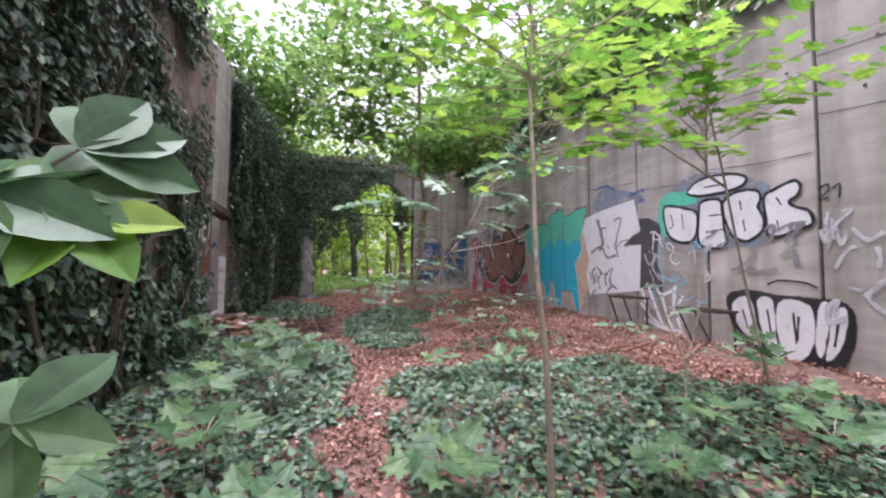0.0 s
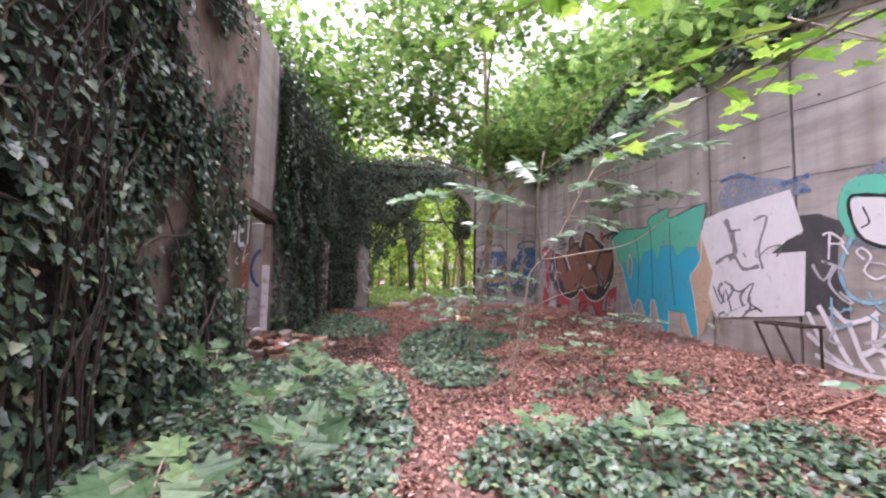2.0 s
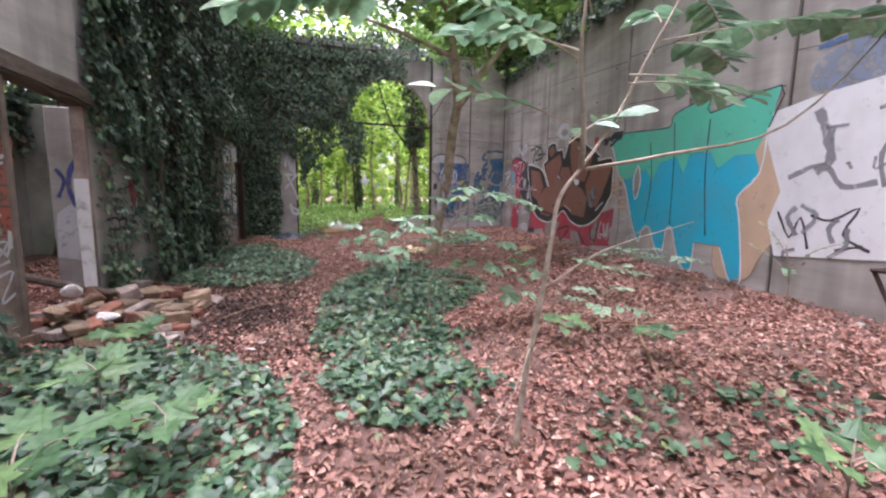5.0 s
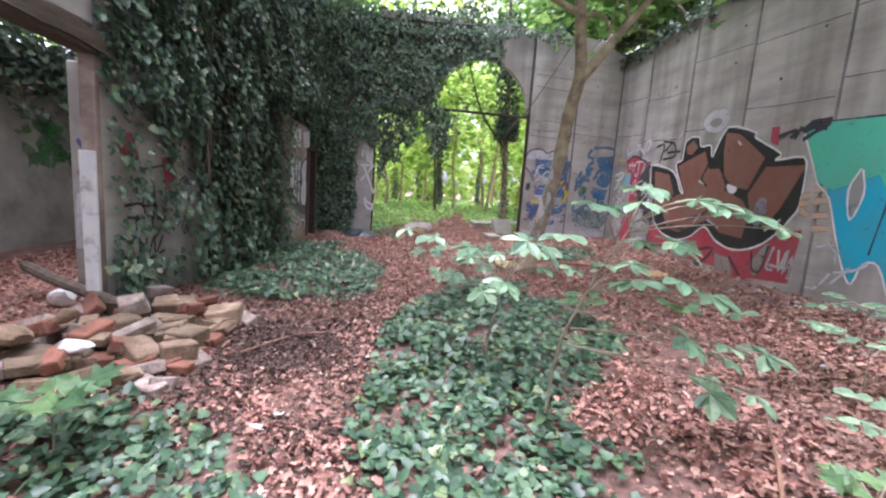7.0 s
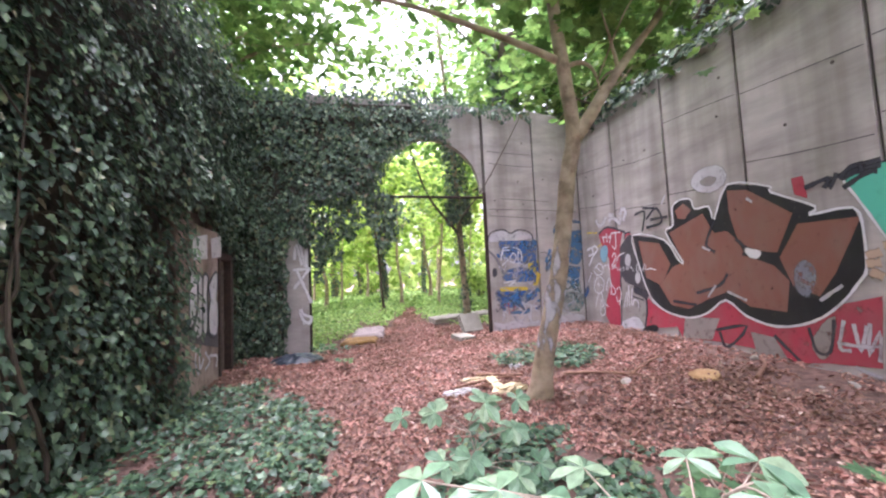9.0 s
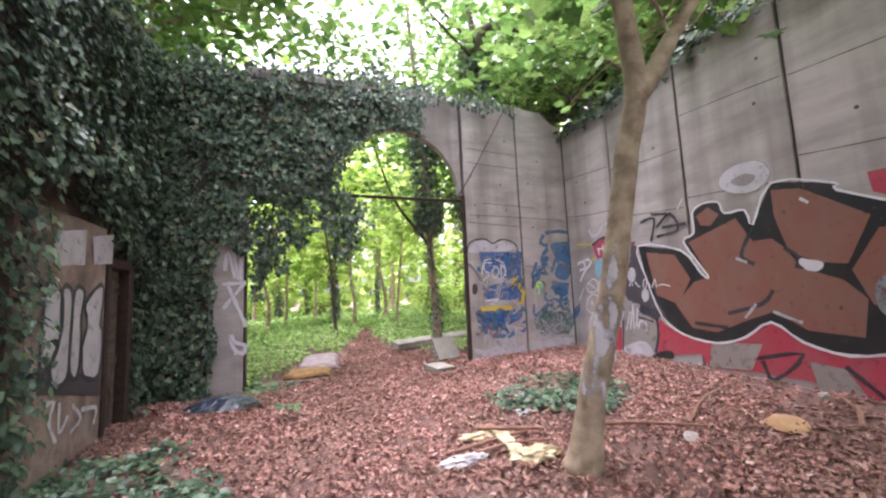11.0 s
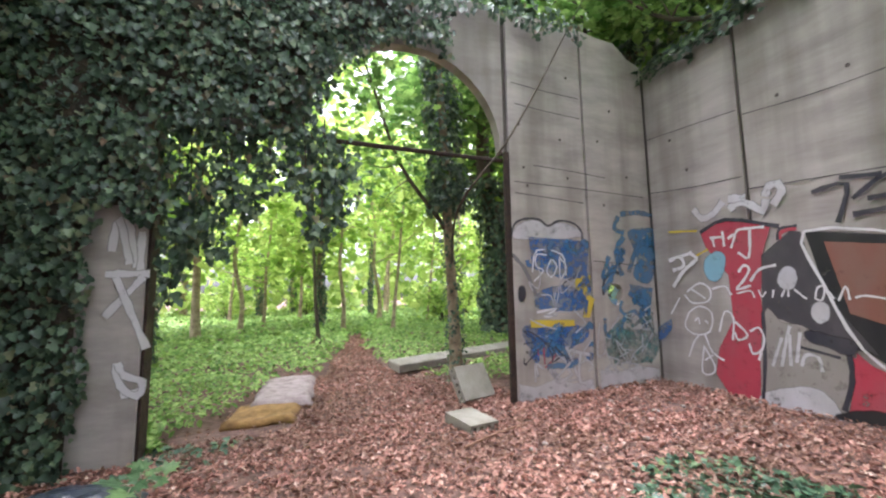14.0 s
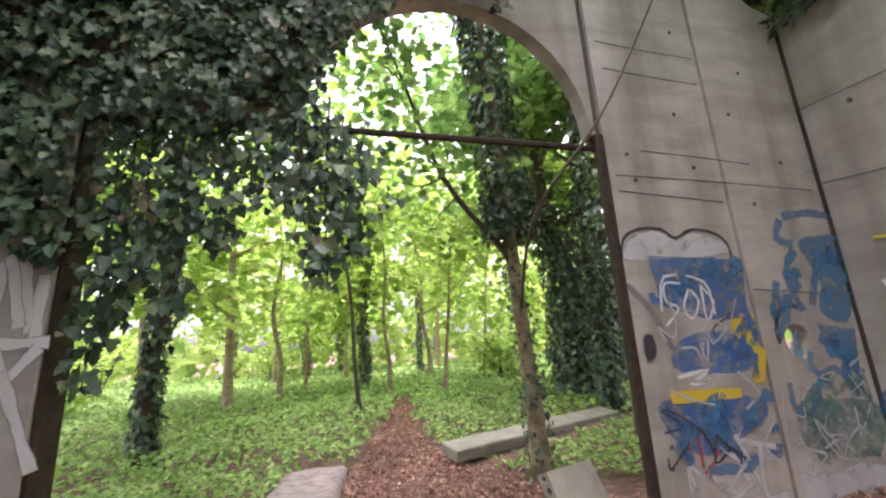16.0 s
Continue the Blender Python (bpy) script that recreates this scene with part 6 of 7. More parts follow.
stroke(g, INK, 1.5, 0.05, [(14.73, 1.88), (15.01, 2.08), (15.12, 2.01), (15.07, 1.65), (15.13, 1.56), (15.09, 1.11), (14.77, 1.14), (14.71, 1.43), (14.79, 1.67)], True)
stroke(g, HAZE, 1, 0.06, [(14.12, 1.0), (14.26, 0.99), (14.21, 0.83), (14.33, 0.62)])
stroke(g, HAZE, 1, 0.06, [(14.36, 0.97), (14.38, 0.7), (14.52, 0.81)])
stroke(g, HAZE, 1, 0.06, [(14.58, 0.9), (14.76, 0.73), (14.57, 0.64)])
stroke(g, HAZE, 1, 0.06, [(14.76, 0.81), (15.07, 0.76), (15.03, 0.6)])

g = graffiti("F", "worn layers of blue, white and yellow spray on the end wall")
scribble(g, BLUE, 1.2, 0.07, 3.45, 4.4, 1.0, 2.5, 16, 1)
scribble(g, FADEBLUE, 1.3, 0.08, 3.5, 4.4, 0.95, 2.6, 12, 2)
scribble(g, PALE, 2.7, 0.025, 3.45, 4.4, 0.8, 2.3, 9, 3)
scribble(g, FADEBLUE, 1.2, 0.1, 4.65, 5.5, 1.3, 2.95, 14, 4)
scribble(g, FADETEAL, 1.2, 0.08, 4.6, 5.5, 0.9, 1.6, 12, 5)
scribble(g, PALE, 2.4, 0.022, 4.6, 5.5, 0.9, 1.7, 7, 6)
scribble(g, INK, 1.1, 0.02, 3.35, 4.4, 1.0, 2.6, 5, 7)

g = graffiti("R", "worn pale and grey tags over the older paint")
scribble(g, GREY, 2.6, 0.05, 6.7, 8.0, 0.9, 2.4, 9, 21)
scribble(g, SKYLINE, 2.7, 0.03, 5.1, 6.2, 1.0, 2.0, 9, 22)
scribble(g, PALE, 2.7, 0.04, 5.0, 6.4, 0.8, 1.9, 12, 23)
scribble(g, PALE, 2.7, 0.06, 2.6, 3.5, 0.9, 2.2, 9, 24)
scribble(g, GREY, 1.0, 0.06, 3.6, 5.2, 1.5, 2.1, 10, 25)
scribble(g, HAZE, 0.9, 0.05, 9.8, 11.0, 0.7, 1.3, 6, 26)

g = graffiti("F", "pale tags along the foot of the end wall")
scribble(g, PALE, 0.6, 0.04, 3.5, 4.3, 0.75, 1.0, 6, 41)
scribble(g, PALE, 0.6, 0.035, 4.6, 5.4, 0.8, 1.2, 6, 42)

g = graffiti("L", "black scrawl on the bare wall above the doorway")
scribble(g, INK, 1, 0.05, 8.0, 9.6, 2.95, 3.5, 10, 51)
scribble(g, PALE, 1, 0.04, 7.7, 8.6, 1.0, 2.5, 8, 52)
scribble(g, BRICKRED, 0.8, 0.07, 9.95, 11.3, 1.0, 2.2, 5, 53)
scribble(g, INK, 1.2, 0.03, 10.0, 11.3, 0.7, 1.6, 9, 54)

# ---- the doorway on the left and the room behind it ----
plaster = surface("stained_plaster", [(0.25, (0.16, 0.15, 0.13)), (0.5, (0.4, 0.39, 0.35)), (0.75, (0.6, 0.58, 0.53))], 1.2, 0.9, 30, 0.4, stain=((0.06, 0.2, 0.05), (0.8, 0.8, 0.5), 0.6))
white_paint = surface("flaking_white_paint", [(0.3, (0.3, 0.27, 0.26)), (0.45, (0.66, 0.63, 0.64)), (0.8, (0.75, 0.72, 0.73))], 6, 0.7, 40, 0.3)


def doorway():
    d = empty("door_1", (LEFT, 9.25, 0.2), "open doorway without a door, old timber lintel and peeling white jamb", "doorway", kind="structure")
    bm = box_bm(LEFT - 0.12, LEFT + 0.1, 7.7, 9.98, 2.56, 2.74)
    bmesh.ops.subdivide_edges(bm, edges=[e for e in bm.edges if abs(e.verts[0].co.y - e.verts[1].co.y) > 1], cuts=14)
    bmesh.ops.bevel(bm, geom=[e for e in bm.edges if abs(e.verts[0].co.x - e.verts[1].co.x) < 0.01 and abs(e.verts[0].co.z - e.verts[1].co.z) < 0.01], offset=0.025, segments=2, affect="EDGES")
    for v in bm.verts:
        v.co += Vector((0.03 * noise.noise(v.co * 3.1), 0, 0.035 * noise.noise(v.co * 2.3 + Vector((5, 0, 0))) - 0.03 * (v.co.y - 8.7)))
    under(part("lintel", bm, timber, label="weathered dark timber lintel beam"), d)
    under(part("jamb", box_bm(LEFT - 0.11, LEFT + 0.02, 9.76, 9.83, 0.1, 2.6, 0.01), concrete_old), d)
    under(part("jamb_board", box_bm(LEFT - 0.1, LEFT + 0.03, 9.715, 9.757, 0.3, 1.72, 0.006, 0.008, 2), white_paint, label="flaking white painted board"), d)
    under(part("jamb", box_bm(LEFT - 0.34, LEFT + 0.015, 8.62, 8.7, 0.1, 2.6, 0.012), concrete_old), d)


doorway()


DEEPBLUE, GREEN = paint("paint_deep_blue", (0.05, 0.07, 0.3), worn=0.4, cover=0.7), paint("paint_green", (0.06, 0.27, 0.07), worn=0.5, cover=0.55)


def room_behind():
    w = empty("wall_room", (-5.4, 10, 0), "stained plaster wall of the roofless room behind", "wall", kind="structure")
    under(part("back_wall", box_bm(-5.7, -5.4, 4, 18, -0.2, 3.3, 0.02), plaster), w)
    under(part("side_wall", box_bm(-5.4, LEFT - 0.3, 13.9, 14.15, -0.2, 3.2, 0.02), plaster), w)
    under(part("partition_stub", box_bm(-3.0, LEFT - 0.103, 10.4, 10.55, -0.2, 2.6, 0.015), concrete, label="broken plaster partition with paint on it"), w)
    WALLS.update({"S": (w, "y", 10.4, -1), "B": (w, "x", -5.4, 1)})
    COATS.update({"S": 0, "B": 0})
    g = graffiti("S", "worn blue and white paint on the partition")
    fill(g, HAZE, 0, [(-2.98, 0.75), (-2.66, 0.7), (-2.64, 1.3), (-2.8, 1.42), (-2.95, 1.3)])
    stroke(g, DEEPBLUE, 1, 0.07, [(-2.62, 2.05), (-2.74, 1.9), (-2.8, 1.65), (-2.74, 1.42), (-2.64, 1.3)])
    stroke(g, DEEPBLUE, 1, 0.05, [(-2.92, 1.85), (-2.84, 1.7), (-2.92, 1.5)])
    g = graffiti("B", "green spray on the stained plaster")
    scribble(g, GREEN, 1, 0.22, 12.6, 13.6, 1.5, 2.35, 12, 71)
    n = 6500
    y = rng.uniform(6, 15, n)
    P = np.stack([-5.4 + rng.uniform(-0.2, 0.25, n), y, 3.25 + rng.normal(-0.15, 0.38, n)], -1)
    N = np.array([1, -0.3, 0.8]) + rng.normal(0, 0.4, (n, 3))
    leaves("room_ivy", P, N, rng.normal(0, 1, (n, 3)) + np.array([0, 0, -1]), rng.uniform(0.07, 0.13, n), IVY, ivy_leaf, None, "dark ivy over the top of the plaster wall", "ivy", "stuff")


room_behind()


def side_slab():
    """The painted slab and the rusty post near the far end of the ivy wall."""
    s = empty("slab_panel", (LEFT + 0.3, 14, 0.3), "dark concrete slab with pale graffiti leaning on the ivy wall", "concrete slab")
    under(part("slab", box_bm(LEFT + 0.06, LEFT + 0.298, 13.62, 15.19, 0.1, 2.76, 0.015, 0.02, 5), concrete_old), s)
    p = empty("steel_post", (LEFT + 0.2, 15.6, 0.3), "rust-brown steel door frame beside the slab", "steel frame")
    for a, b in [(15.22, 15.32), (15.84, 15.96)]:
        under(part("post", box_bm(LEFT + 0.02, LEFT + 0.3, a, b, 0.1, 2.3, 0.01), rust), p)
    under(part("head", box_bm(LEFT + 0.02, LEFT + 0.28, 15.22, 15.96, 2.3, 2.42, 0.01), rust), p)
    under(part("door_leaf", box_bm(LEFT + 0.06, LEFT + 0.18, 15.33, 15.83, 0.12, 2.29, 0.008), timber, label="dark brown boarded leaf"), p)
    under(part("stripe", box_bm(LEFT + 0.181, LEFT + 0.186, 15.42, 15.47, 1.1, 1.75), YELLOW, label="faded yellow paint run"), p)


side_slab()


# ---- rubble: bricks before the doorway ----
def chunk(name, x, y, z, w, d, h, rx, ry, rz, mat, label, category, seed, group="", torn=0.0):
    bm = bmesh.new()
    bmesh.ops.create_icosphere(bm, subdivisions=3 if torn else 2, radius=0.5)
    for v in bm.verts:
        k = 1 + 0.35 * noise.noise(v.co * 2.2 + Vector((seed, 0, 0))) + torn * noise.noise(v.co * 6 + Vector((0, seed, 0)))
        v.co = Vector((v.co.x * w * k, v.co.y * d * k, v.co.z * h * k))
    ob = tagged(part(name, bm, mat), label, category, group)
    ob.matrix_basis = pose(x, y, gpoint(x, y) + z, rx, ry, rz)
    return ob


rubble_grey = surface("rubble_plaster", [(0.3, (0.13, 0.1, 0.085)), (0.5, (0.27, 0.21, 0.185)), (0.75, (0.48, 0.4, 0.37))], 6, 0.92, 45, 0.7, random_shift=0.8)


def rubble():
    rnd = random.Random(9)
    bricks = [bpy.data.meshes.new("brick") for _ in range(3)]
    for i, me in enumerate(bricks):
        bm = box_bm(-0.12, 0.12, -0.06, 0.06, -0.037, 0.037, 0.008, 0.008, i)
        bm.to_mesh(me)
        bm.free()
        me.materials.append((brick_mat, brick_wall_mat, rubble_grey)[i])
    heap = empty("brick_rubble", (-1.9, 9.2, 0.2), "heap of loose dusty bricks and broken masonry by the doorway", "rubble")
    for k in range(120):
        x, y = rnd.uniform(-2.6, -1.15), rnd.uniform(8.55, 10.3)
        if x < LEFT and not 8.75 < y < 9.65:
            continue
        if x > -1.5 and (y > 10.2 or y < 8.7):
            continue
        if y > 9.7 and x < -2.0:
            continue
        lift = 0.22 * max(0, 1 - abs(x + 2.0) / 0.8) * rnd.random()
        ob = new("brick", rnd.choice(bricks))
        ob.matrix_basis = pose(x, y, gpoint(x, y) + 0.03 + lift, rnd.gauss(0, 14), rnd.gauss(0, 14), rnd.uniform(0, 180))
        ob.scale = [rnd.uniform(0.8, 1.35) for _ in range(3)]
        under(ob, heap)
    # large blocks at the edge of the heap, set as they fell
    for i, (x, y, a, w, d, h) in enumerate([(-1.3, 10.0, 20, 0.3, 0.22, 0.16), (-1.35, 9.45, -15, 0.27, 0.2, 0.15), (-1.75, 9.95, 30, 0.34, 0.22, 0.2), (-1.55, 9.55, 5, 0.32, 0.2, 0.13), (-1.85, 9.3, 60, 0.3, 0.24, 0.2), (-1.5, 9.05, -30, 0.3, 0.2, 0.16),
                                            (-1.95, 8.8, 10, 0.42, 0.3, 0.12), (-1.25, 9.12, 40, 0.24, 0.2, 0.18), (-2.0, 9.7, -20, 0.3, 0.2, 0.25)]):
        z = gpoint(x, y)
        bl = tagged(part("masonry_block", box_bm(-w / 2, w / 2, -d / 2, d / 2, -0.03, h, 0.012, 0.02, i), brick_mat), "broken dusty masonry block lying in the leaves", "masonry block", "rubble blocks")
        bl.matrix_basis = pose(x, y, z, random.Random(i).gauss(0, 6), random.Random(i + 50).gauss(0, 6), a)
    wb = tagged(part("white_block", box_bm(-0.1, 0.1, -0.07, 0.07, -0.07, 0.07, 0.012, 0.02, 3), rubble_grey), "pale plastered concrete lump on the rubble", "masonry block")
    wb.matrix_basis = pose(-1.85, 9.55, gpoint(-1.85, 9.55) + 0.24, 15, -10, 30)
    for i, (x, y, s) in enumerate([(-2.15, 9.15, 0.16), (-1.7, 8.75, 0.13), (-2.1, 8.75, 0.2), (-2.35, 9.45, 0.18), (-1.95, 9.0, 0.12)]):
        chunk("plaster_lump", x, y, 0.2 + 0.03 * i, s * 1.5, s, s * 0.6, 10 * i, 8 * i, 50 * i, white_paint if i % 2 else brick_mat, "pale broken plaster lump on the rubble", "plaster lump", i * 2.3, "rubble lumps")
    v, f = tube(bend([(-3.4, 10.3, 0.55), (-2.7, 9.9, 0.5), (-1.95, 9.6, 0.42)], 4), taper(9, 0.055, 0.045), 8, 0.08, 2)
    tagged(obj("timber_pole", v, f, timber), "grey weathered pole lying across the rubble", "pole")


rubble()


# ---- concrete pieces in the gateway ----
slab_grey = surface("slab_concrete", [(0.3, (0.2, 0.185, 0.155)), (0.7, (0.36, 0.335, 0.29))], 3, 0.9, 50, 0.4)


def hollow_slab(name, w, d, h, m, label, holes=4):
    """A broken hollow-core slab, its holes open along one long edge."""
    ob = empty(name, m.translation, label, "concrete block", "broken slabs")
    ob.matrix_basis = m
    loops = [[(-w / 2, 0), (w / 2, 0), (w / 2 * 0.97, h), (-w / 2, h)]]
    for i in range(holes):
        c = -w / 2 + w * (i + 0.5) / holes
        r = min(h * 0.28, w / holes * 0.33)
        loops.append([(c + r * math.cos(a), h / 2 + r * math.sin(a)) for a in np.linspace(0, 2 * math.pi, 9)[:-1]])
    part("body", plate_bm(loops, "y", -d / 2, d / 2), slab_grey, ob)
    return ob


hollow_slab("hollow_block", 0.46, 0.54, 0.13, pose(2.82, 17.6, gpoint(2.82, 17.6) + 0.21, 60, 0, 20) @ pose(0, 0, 0, 0, 0, 90), "broken hollow concrete slab tipped against the tree", 5)
hollow_slab("hollow_block", 0.36, 0.5, 0.11, pose(2.42, 16.6, gpoint(2.42, 16.6) + 0.0, 3, 0, 12), "flat piece of hollow concrete slab on the leaves", 4)


def beam():
    b = part("concrete_beam", box_bm(-1.75, 1.75, -0.2, 0.2, 0, 0.16, 0.015, 0.012, 4), slab_grey)
    b.matrix_basis = pose(3.95, 20.65, gpoint(3.9, 20.6) + 0.0, 8, -1, 20)
    tagged(b, "long grey concrete beam lying in the undergrowth", "concrete beam")


beam()


def foam_mattress():
    m = empty("foam_mat", (0.45, 19.4, gpoint(0.45, 19.4)), "dirty pale mat with torn orange foam lying on the leaves", "mat")
    pink = surface("dirty_cover", [(0.3, (0.12, 0.09, 0.09)), (0.5, (0.27, 0.21, 0.22)), (0.75, (0.4, 0.33, 0.34))], 6, 0.8, 25, 0.6)
    foam = surface("orange_foam", [(0.3, (0.14, 0.075, 0.03)), (0.6, (0.3, 0.17, 0.06)), (0.8, (0.42, 0.28, 0.13))], 9, 0.95, 30, 0.7)

    def sheet(name, x0, x1, y0, y1, skew, thick, lift, mat, label):
        nx, ny = 14, 16
        vs, fs = [], []
        for s in (0, 1):
            for j in range(ny + 1):
                for i in range(nx + 1):
                    u, v = i / nx, j / ny
                    x, y = x0 + (x1 - x0) * u + skew * v, y0 + (y1 - y0) * v
                    edge = min(u, 1 - u, v, 1 - v)
                    n = noise.noise((x * 2.5, y * 2.5, 4))
                    x += 0.06 * noise.noise((y * 4, 3, u)) * (edge < 0.01)
                    y += 0.08 * noise.noise((x * 4, 7, v)) * (edge < 0.01)
                    vs.append((x, y, gpoint(x, y) + lift + (thick * min(1, edge * 12) if s else -0.03) + 0.05 * n))
        w = nx + 1
        base = w * (ny + 1)
        for j in range(ny):
            for i in range(nx):
                a = j * w + i
                fs.append((a, a + w, a + w + 1, a + 1))
                fs.append((base + a, base + a + 1, base + a + w + 1, base + a + w))
        rim = [j for j in range(w)] + [j * w + nx for j in range(1, ny + 1)] + [ny * w + i for i in range(nx - 1, -1, -1)] + [j * w for j in range(ny - 1, 0, -1)]
        for a, b in zip(rim, rim[1:] + rim[:1]):
            fs.append((a, b, base + b, base + a))
        under(obj(name, vs, fs, mat, label=label, smooth=True), m)
    sheet("cover", -0.02, 0.82, 18.55, 20.6, 0.12, 0.09, 0.06, pink, "")
    sheet("foam", -0.25, 0.6, 17.9, 18.8, 0.1, 0.06, 0.03, foam, "torn orange foam layer")


foam_mattress()


def plastic_bag():
    dark = bpy.data.materials.new("dark_plastic")
    dark.use_nodes = True
    b = dark.node_tree.nodes["Principled BSDF"]
    b.inputs["Base Color"].default_value, b.inputs["Roughness"].default_value = (0.035, 0.045, 0.065, 1), 0.32
    vs, fs = [], []
    n, m = 30, 22
    for j in range(m + 1):
        for i in range(n + 1):
            u, v = i / n * 2 - 1, j / m * 2 - 1
            r = u * u + v * v
            h = max(0, 0.17 * (1 - min(1, r * 0.95)) ** 0.6)
            x, y = -0.92 + u * 0.48, 16.15 + v * 0.34
            wr = 0.035 * noise.noise((x * 7, y * 7, 2)) + 0.02 * abs(noise.noise((x * 16, y * 16, 5)))
            vs.append((x + 0.05 * noise.noise((v * 4, 1, u)), y + 0.05 * noise.noise((u * 4, 2, v)), gpoint(x, y) + h + (wr if h > 0 else 0)))
    for j in range(m):
        for i in range(n):
            a = j * (n + 1) + i
            fs.append((a, a + 1, a + n + 2, a + n + 1))
    tagged(obj("plastic_bag", vs, fs, dark, smooth=False), "crumpled dark plastic sheet lying by the gateway pier", "plastic bag")


plastic_bag()


# ---- steel frames by the graffiti wall ----
def bench_frame(y0, y1, z, label):
    f = empty("bench_frame", (5.3, (y0 + y1) / 2, gpoint(5.3, y0)), label, "bench frame", "steel bench frames")
    for x in (5.18, 5.5):
        v, fc = tube([(x, y0, z), (x, y1, z)], [0.02, 0.02], 6)
        under(obj("rail", v, fc, rust), f)
    for y in (y0, y1):
        v, fc = tube([(5.18, y, z), (5.5, y, z)], [0.02, 0.02], 6)
        under(obj("rail", v, fc, rust), f)
    mid = y1 - (y1 - y0) * 0.42
    for a, b in [((5.2, y1, z), (5.2, mid, gpoint(5.2, mid))), ((5.5, y1, z), (5.5, mid, gpoint(5.5, mid))), ((5.5, y0 + 0.05, z), (5.5, y0 + 0.05, gpoint(5.5, y0)))]:
        v, fc = tube([a, b], [0.02, 0.018], 6)
        under(obj("leg", v, fc, rust), f)


bench_frame(6.23, 6.92, 1.0, "bent rusty steel bench frame against the graffiti wall")
bench_frame(4.55, 5.3, 0.92, "rusty steel frame with a broken seat board by the wall")

# ---- rubbish round the hall tree ----
cream = surface("cream_wood", [(0.3, (0.45, 0.36, 0.2)), (0.6, (0.62, 0.54, 0.34)), (0.8, (0.7, 0.63, 0.45))], 6, 0.8, 40, 0.5)
clear = surface("milky_plastic", [(0.3, (0.22, 0.2, 0.2)), (0.6, (0.46, 0.44, 0.44))], 9, 0.3, 30, 0.5)
stick = surface("red_brown_stick", [(0.3, (0.16, 0.08, 0.05)), (0.7, (0.34, 0.19, 0.13))], 9, 0.8, 40, 0.4)


for i, (x, y, w, d, h, rx, ry, rz) in enumerate([(1.8, 13.35, 0.42, 0.14, 0.07, 0, 5, 20), (1.95, 12.95, 0.15, 0.42, 0.1, 18, 0, 15), (2.0, 12.7, 0.4, 0.2, 0.14, 0, -15, -35), (2.05, 13.3, 0.16, 0.3, 0.06, 10, 0, 60)]):
    chunk("torn_cushion_piece", x, y, h * 0.35, w, d, h, rx, ry, rz, cream, "torn cream-coloured foam piece lying on the leaves", "foam piece", i * 3.1, "foam scraps", torn=0.55)
chunk("plastic_wrap", 1.5, 12.93, 0.03, 0.45, 0.2, 0.07, 0, 0, 15, clear, "crumpled milky plastic wrap on the leaves", "plastic wrap", 7, torn=0.6)
chunk("plastic_wrap", 2.5, 13.75, 0.03, 0.22, 0.16, 0.06, 0, 0, 40, clear, "crumpled milky plastic wrap on the leaves", "plastic wrap", 9, torn=0.6)
chunk("broken_board", 4.3, 12.2, 0.02, 0.5, 0.35, 0.12, 0, 0, 30, surface("ochre_board", [(0.3, (0.3, 0.17, 0.08)), (0.7, (0.46, 0.29, 0.15))], 6, 0.9, 40), "piece of ochre board half buried in leaves", "board", 4)
rs = random.Random(31)
for a, b, r in [((1.45, 13.1), (2.2, 13.15), 0.022), ((1.6, 13.0), (2.3, 12.85), 0.018), ((1.85, 13.5), (2.35, 13.1), 0.03), ((3.6, 12.6), (4.9, 13.2), 0.02), ((2.9, 13.0), (3.6, 12.4), 0.025), ((4.6, 11.8), (5.35, 12.4), 0.025),
                ((1.9, 7.2), (2.6, 8.1), 0.014), ((2.7, 6.6), (3.6, 8.0), 0.016), ((3.0, 7.8), (4.2, 7.3), 0.012), ((3.9, 5.0), (5.2, 5.4), 0.02), ((4.3, 4.3), (5.3, 4.9), 0.02), ((-0.9, 9.4), (-0.2, 9.9), 0.01), ((-0.6, 10.1), (-0.1, 10.3), 0.01), ((2.1, 16.0), (2.9, 16.2), 0.014)]:
    A, C = Vector((*a, gpoint(*a) + r + 0.02)), Vector((*b, gpoint(*b) + r + 0.05))
    M = (A + C) / 2 + Vector((rs.uniform(-0.08, 0.08), rs.uniform(-0.08, 0.08), 0.02))
    v, f = tube(bend([A, M, C], 4), taper(9, r, r * 0.5), 6, 0.1)
    tagged(obj("fallen_stick", v, f, stick), "bare brown stick lying on the leaf litter", "stick", "fallen sticks")

# stones and pale litter along the foot of the wall
stone_mat = surface("pale_stone", [(0.3, (0.22, 0.185, 0.16)), (0.7, (0.46, 0.41, 0.37))], 8, 0.9, 40, 0.5)
for i in range(78):
    y = rs.uniform(2.8, 16.8)
    x = rs.uniform(4.1, 5.4) if i % 3 else rs.uniform(2.5, 5.2)
    if i > 38:
        x, y = rs.uniform(2.6, 5.3), rs.uniform(14.2, 16.85)
    s = rs.uniform(0.035, 0.12) if y < 14 else rs.uniform(0.03, 0.07)
    chunk("stone", x, y, s * 0.2, s * 1.4, s, s * 0.7, rs.uniform(-20, 20), rs.uniform(-20, 20), rs.uniform(0, 180), stone_mat, "small pale stone among fallen leaves", "stone", i * 1.7, "stones by the wall")
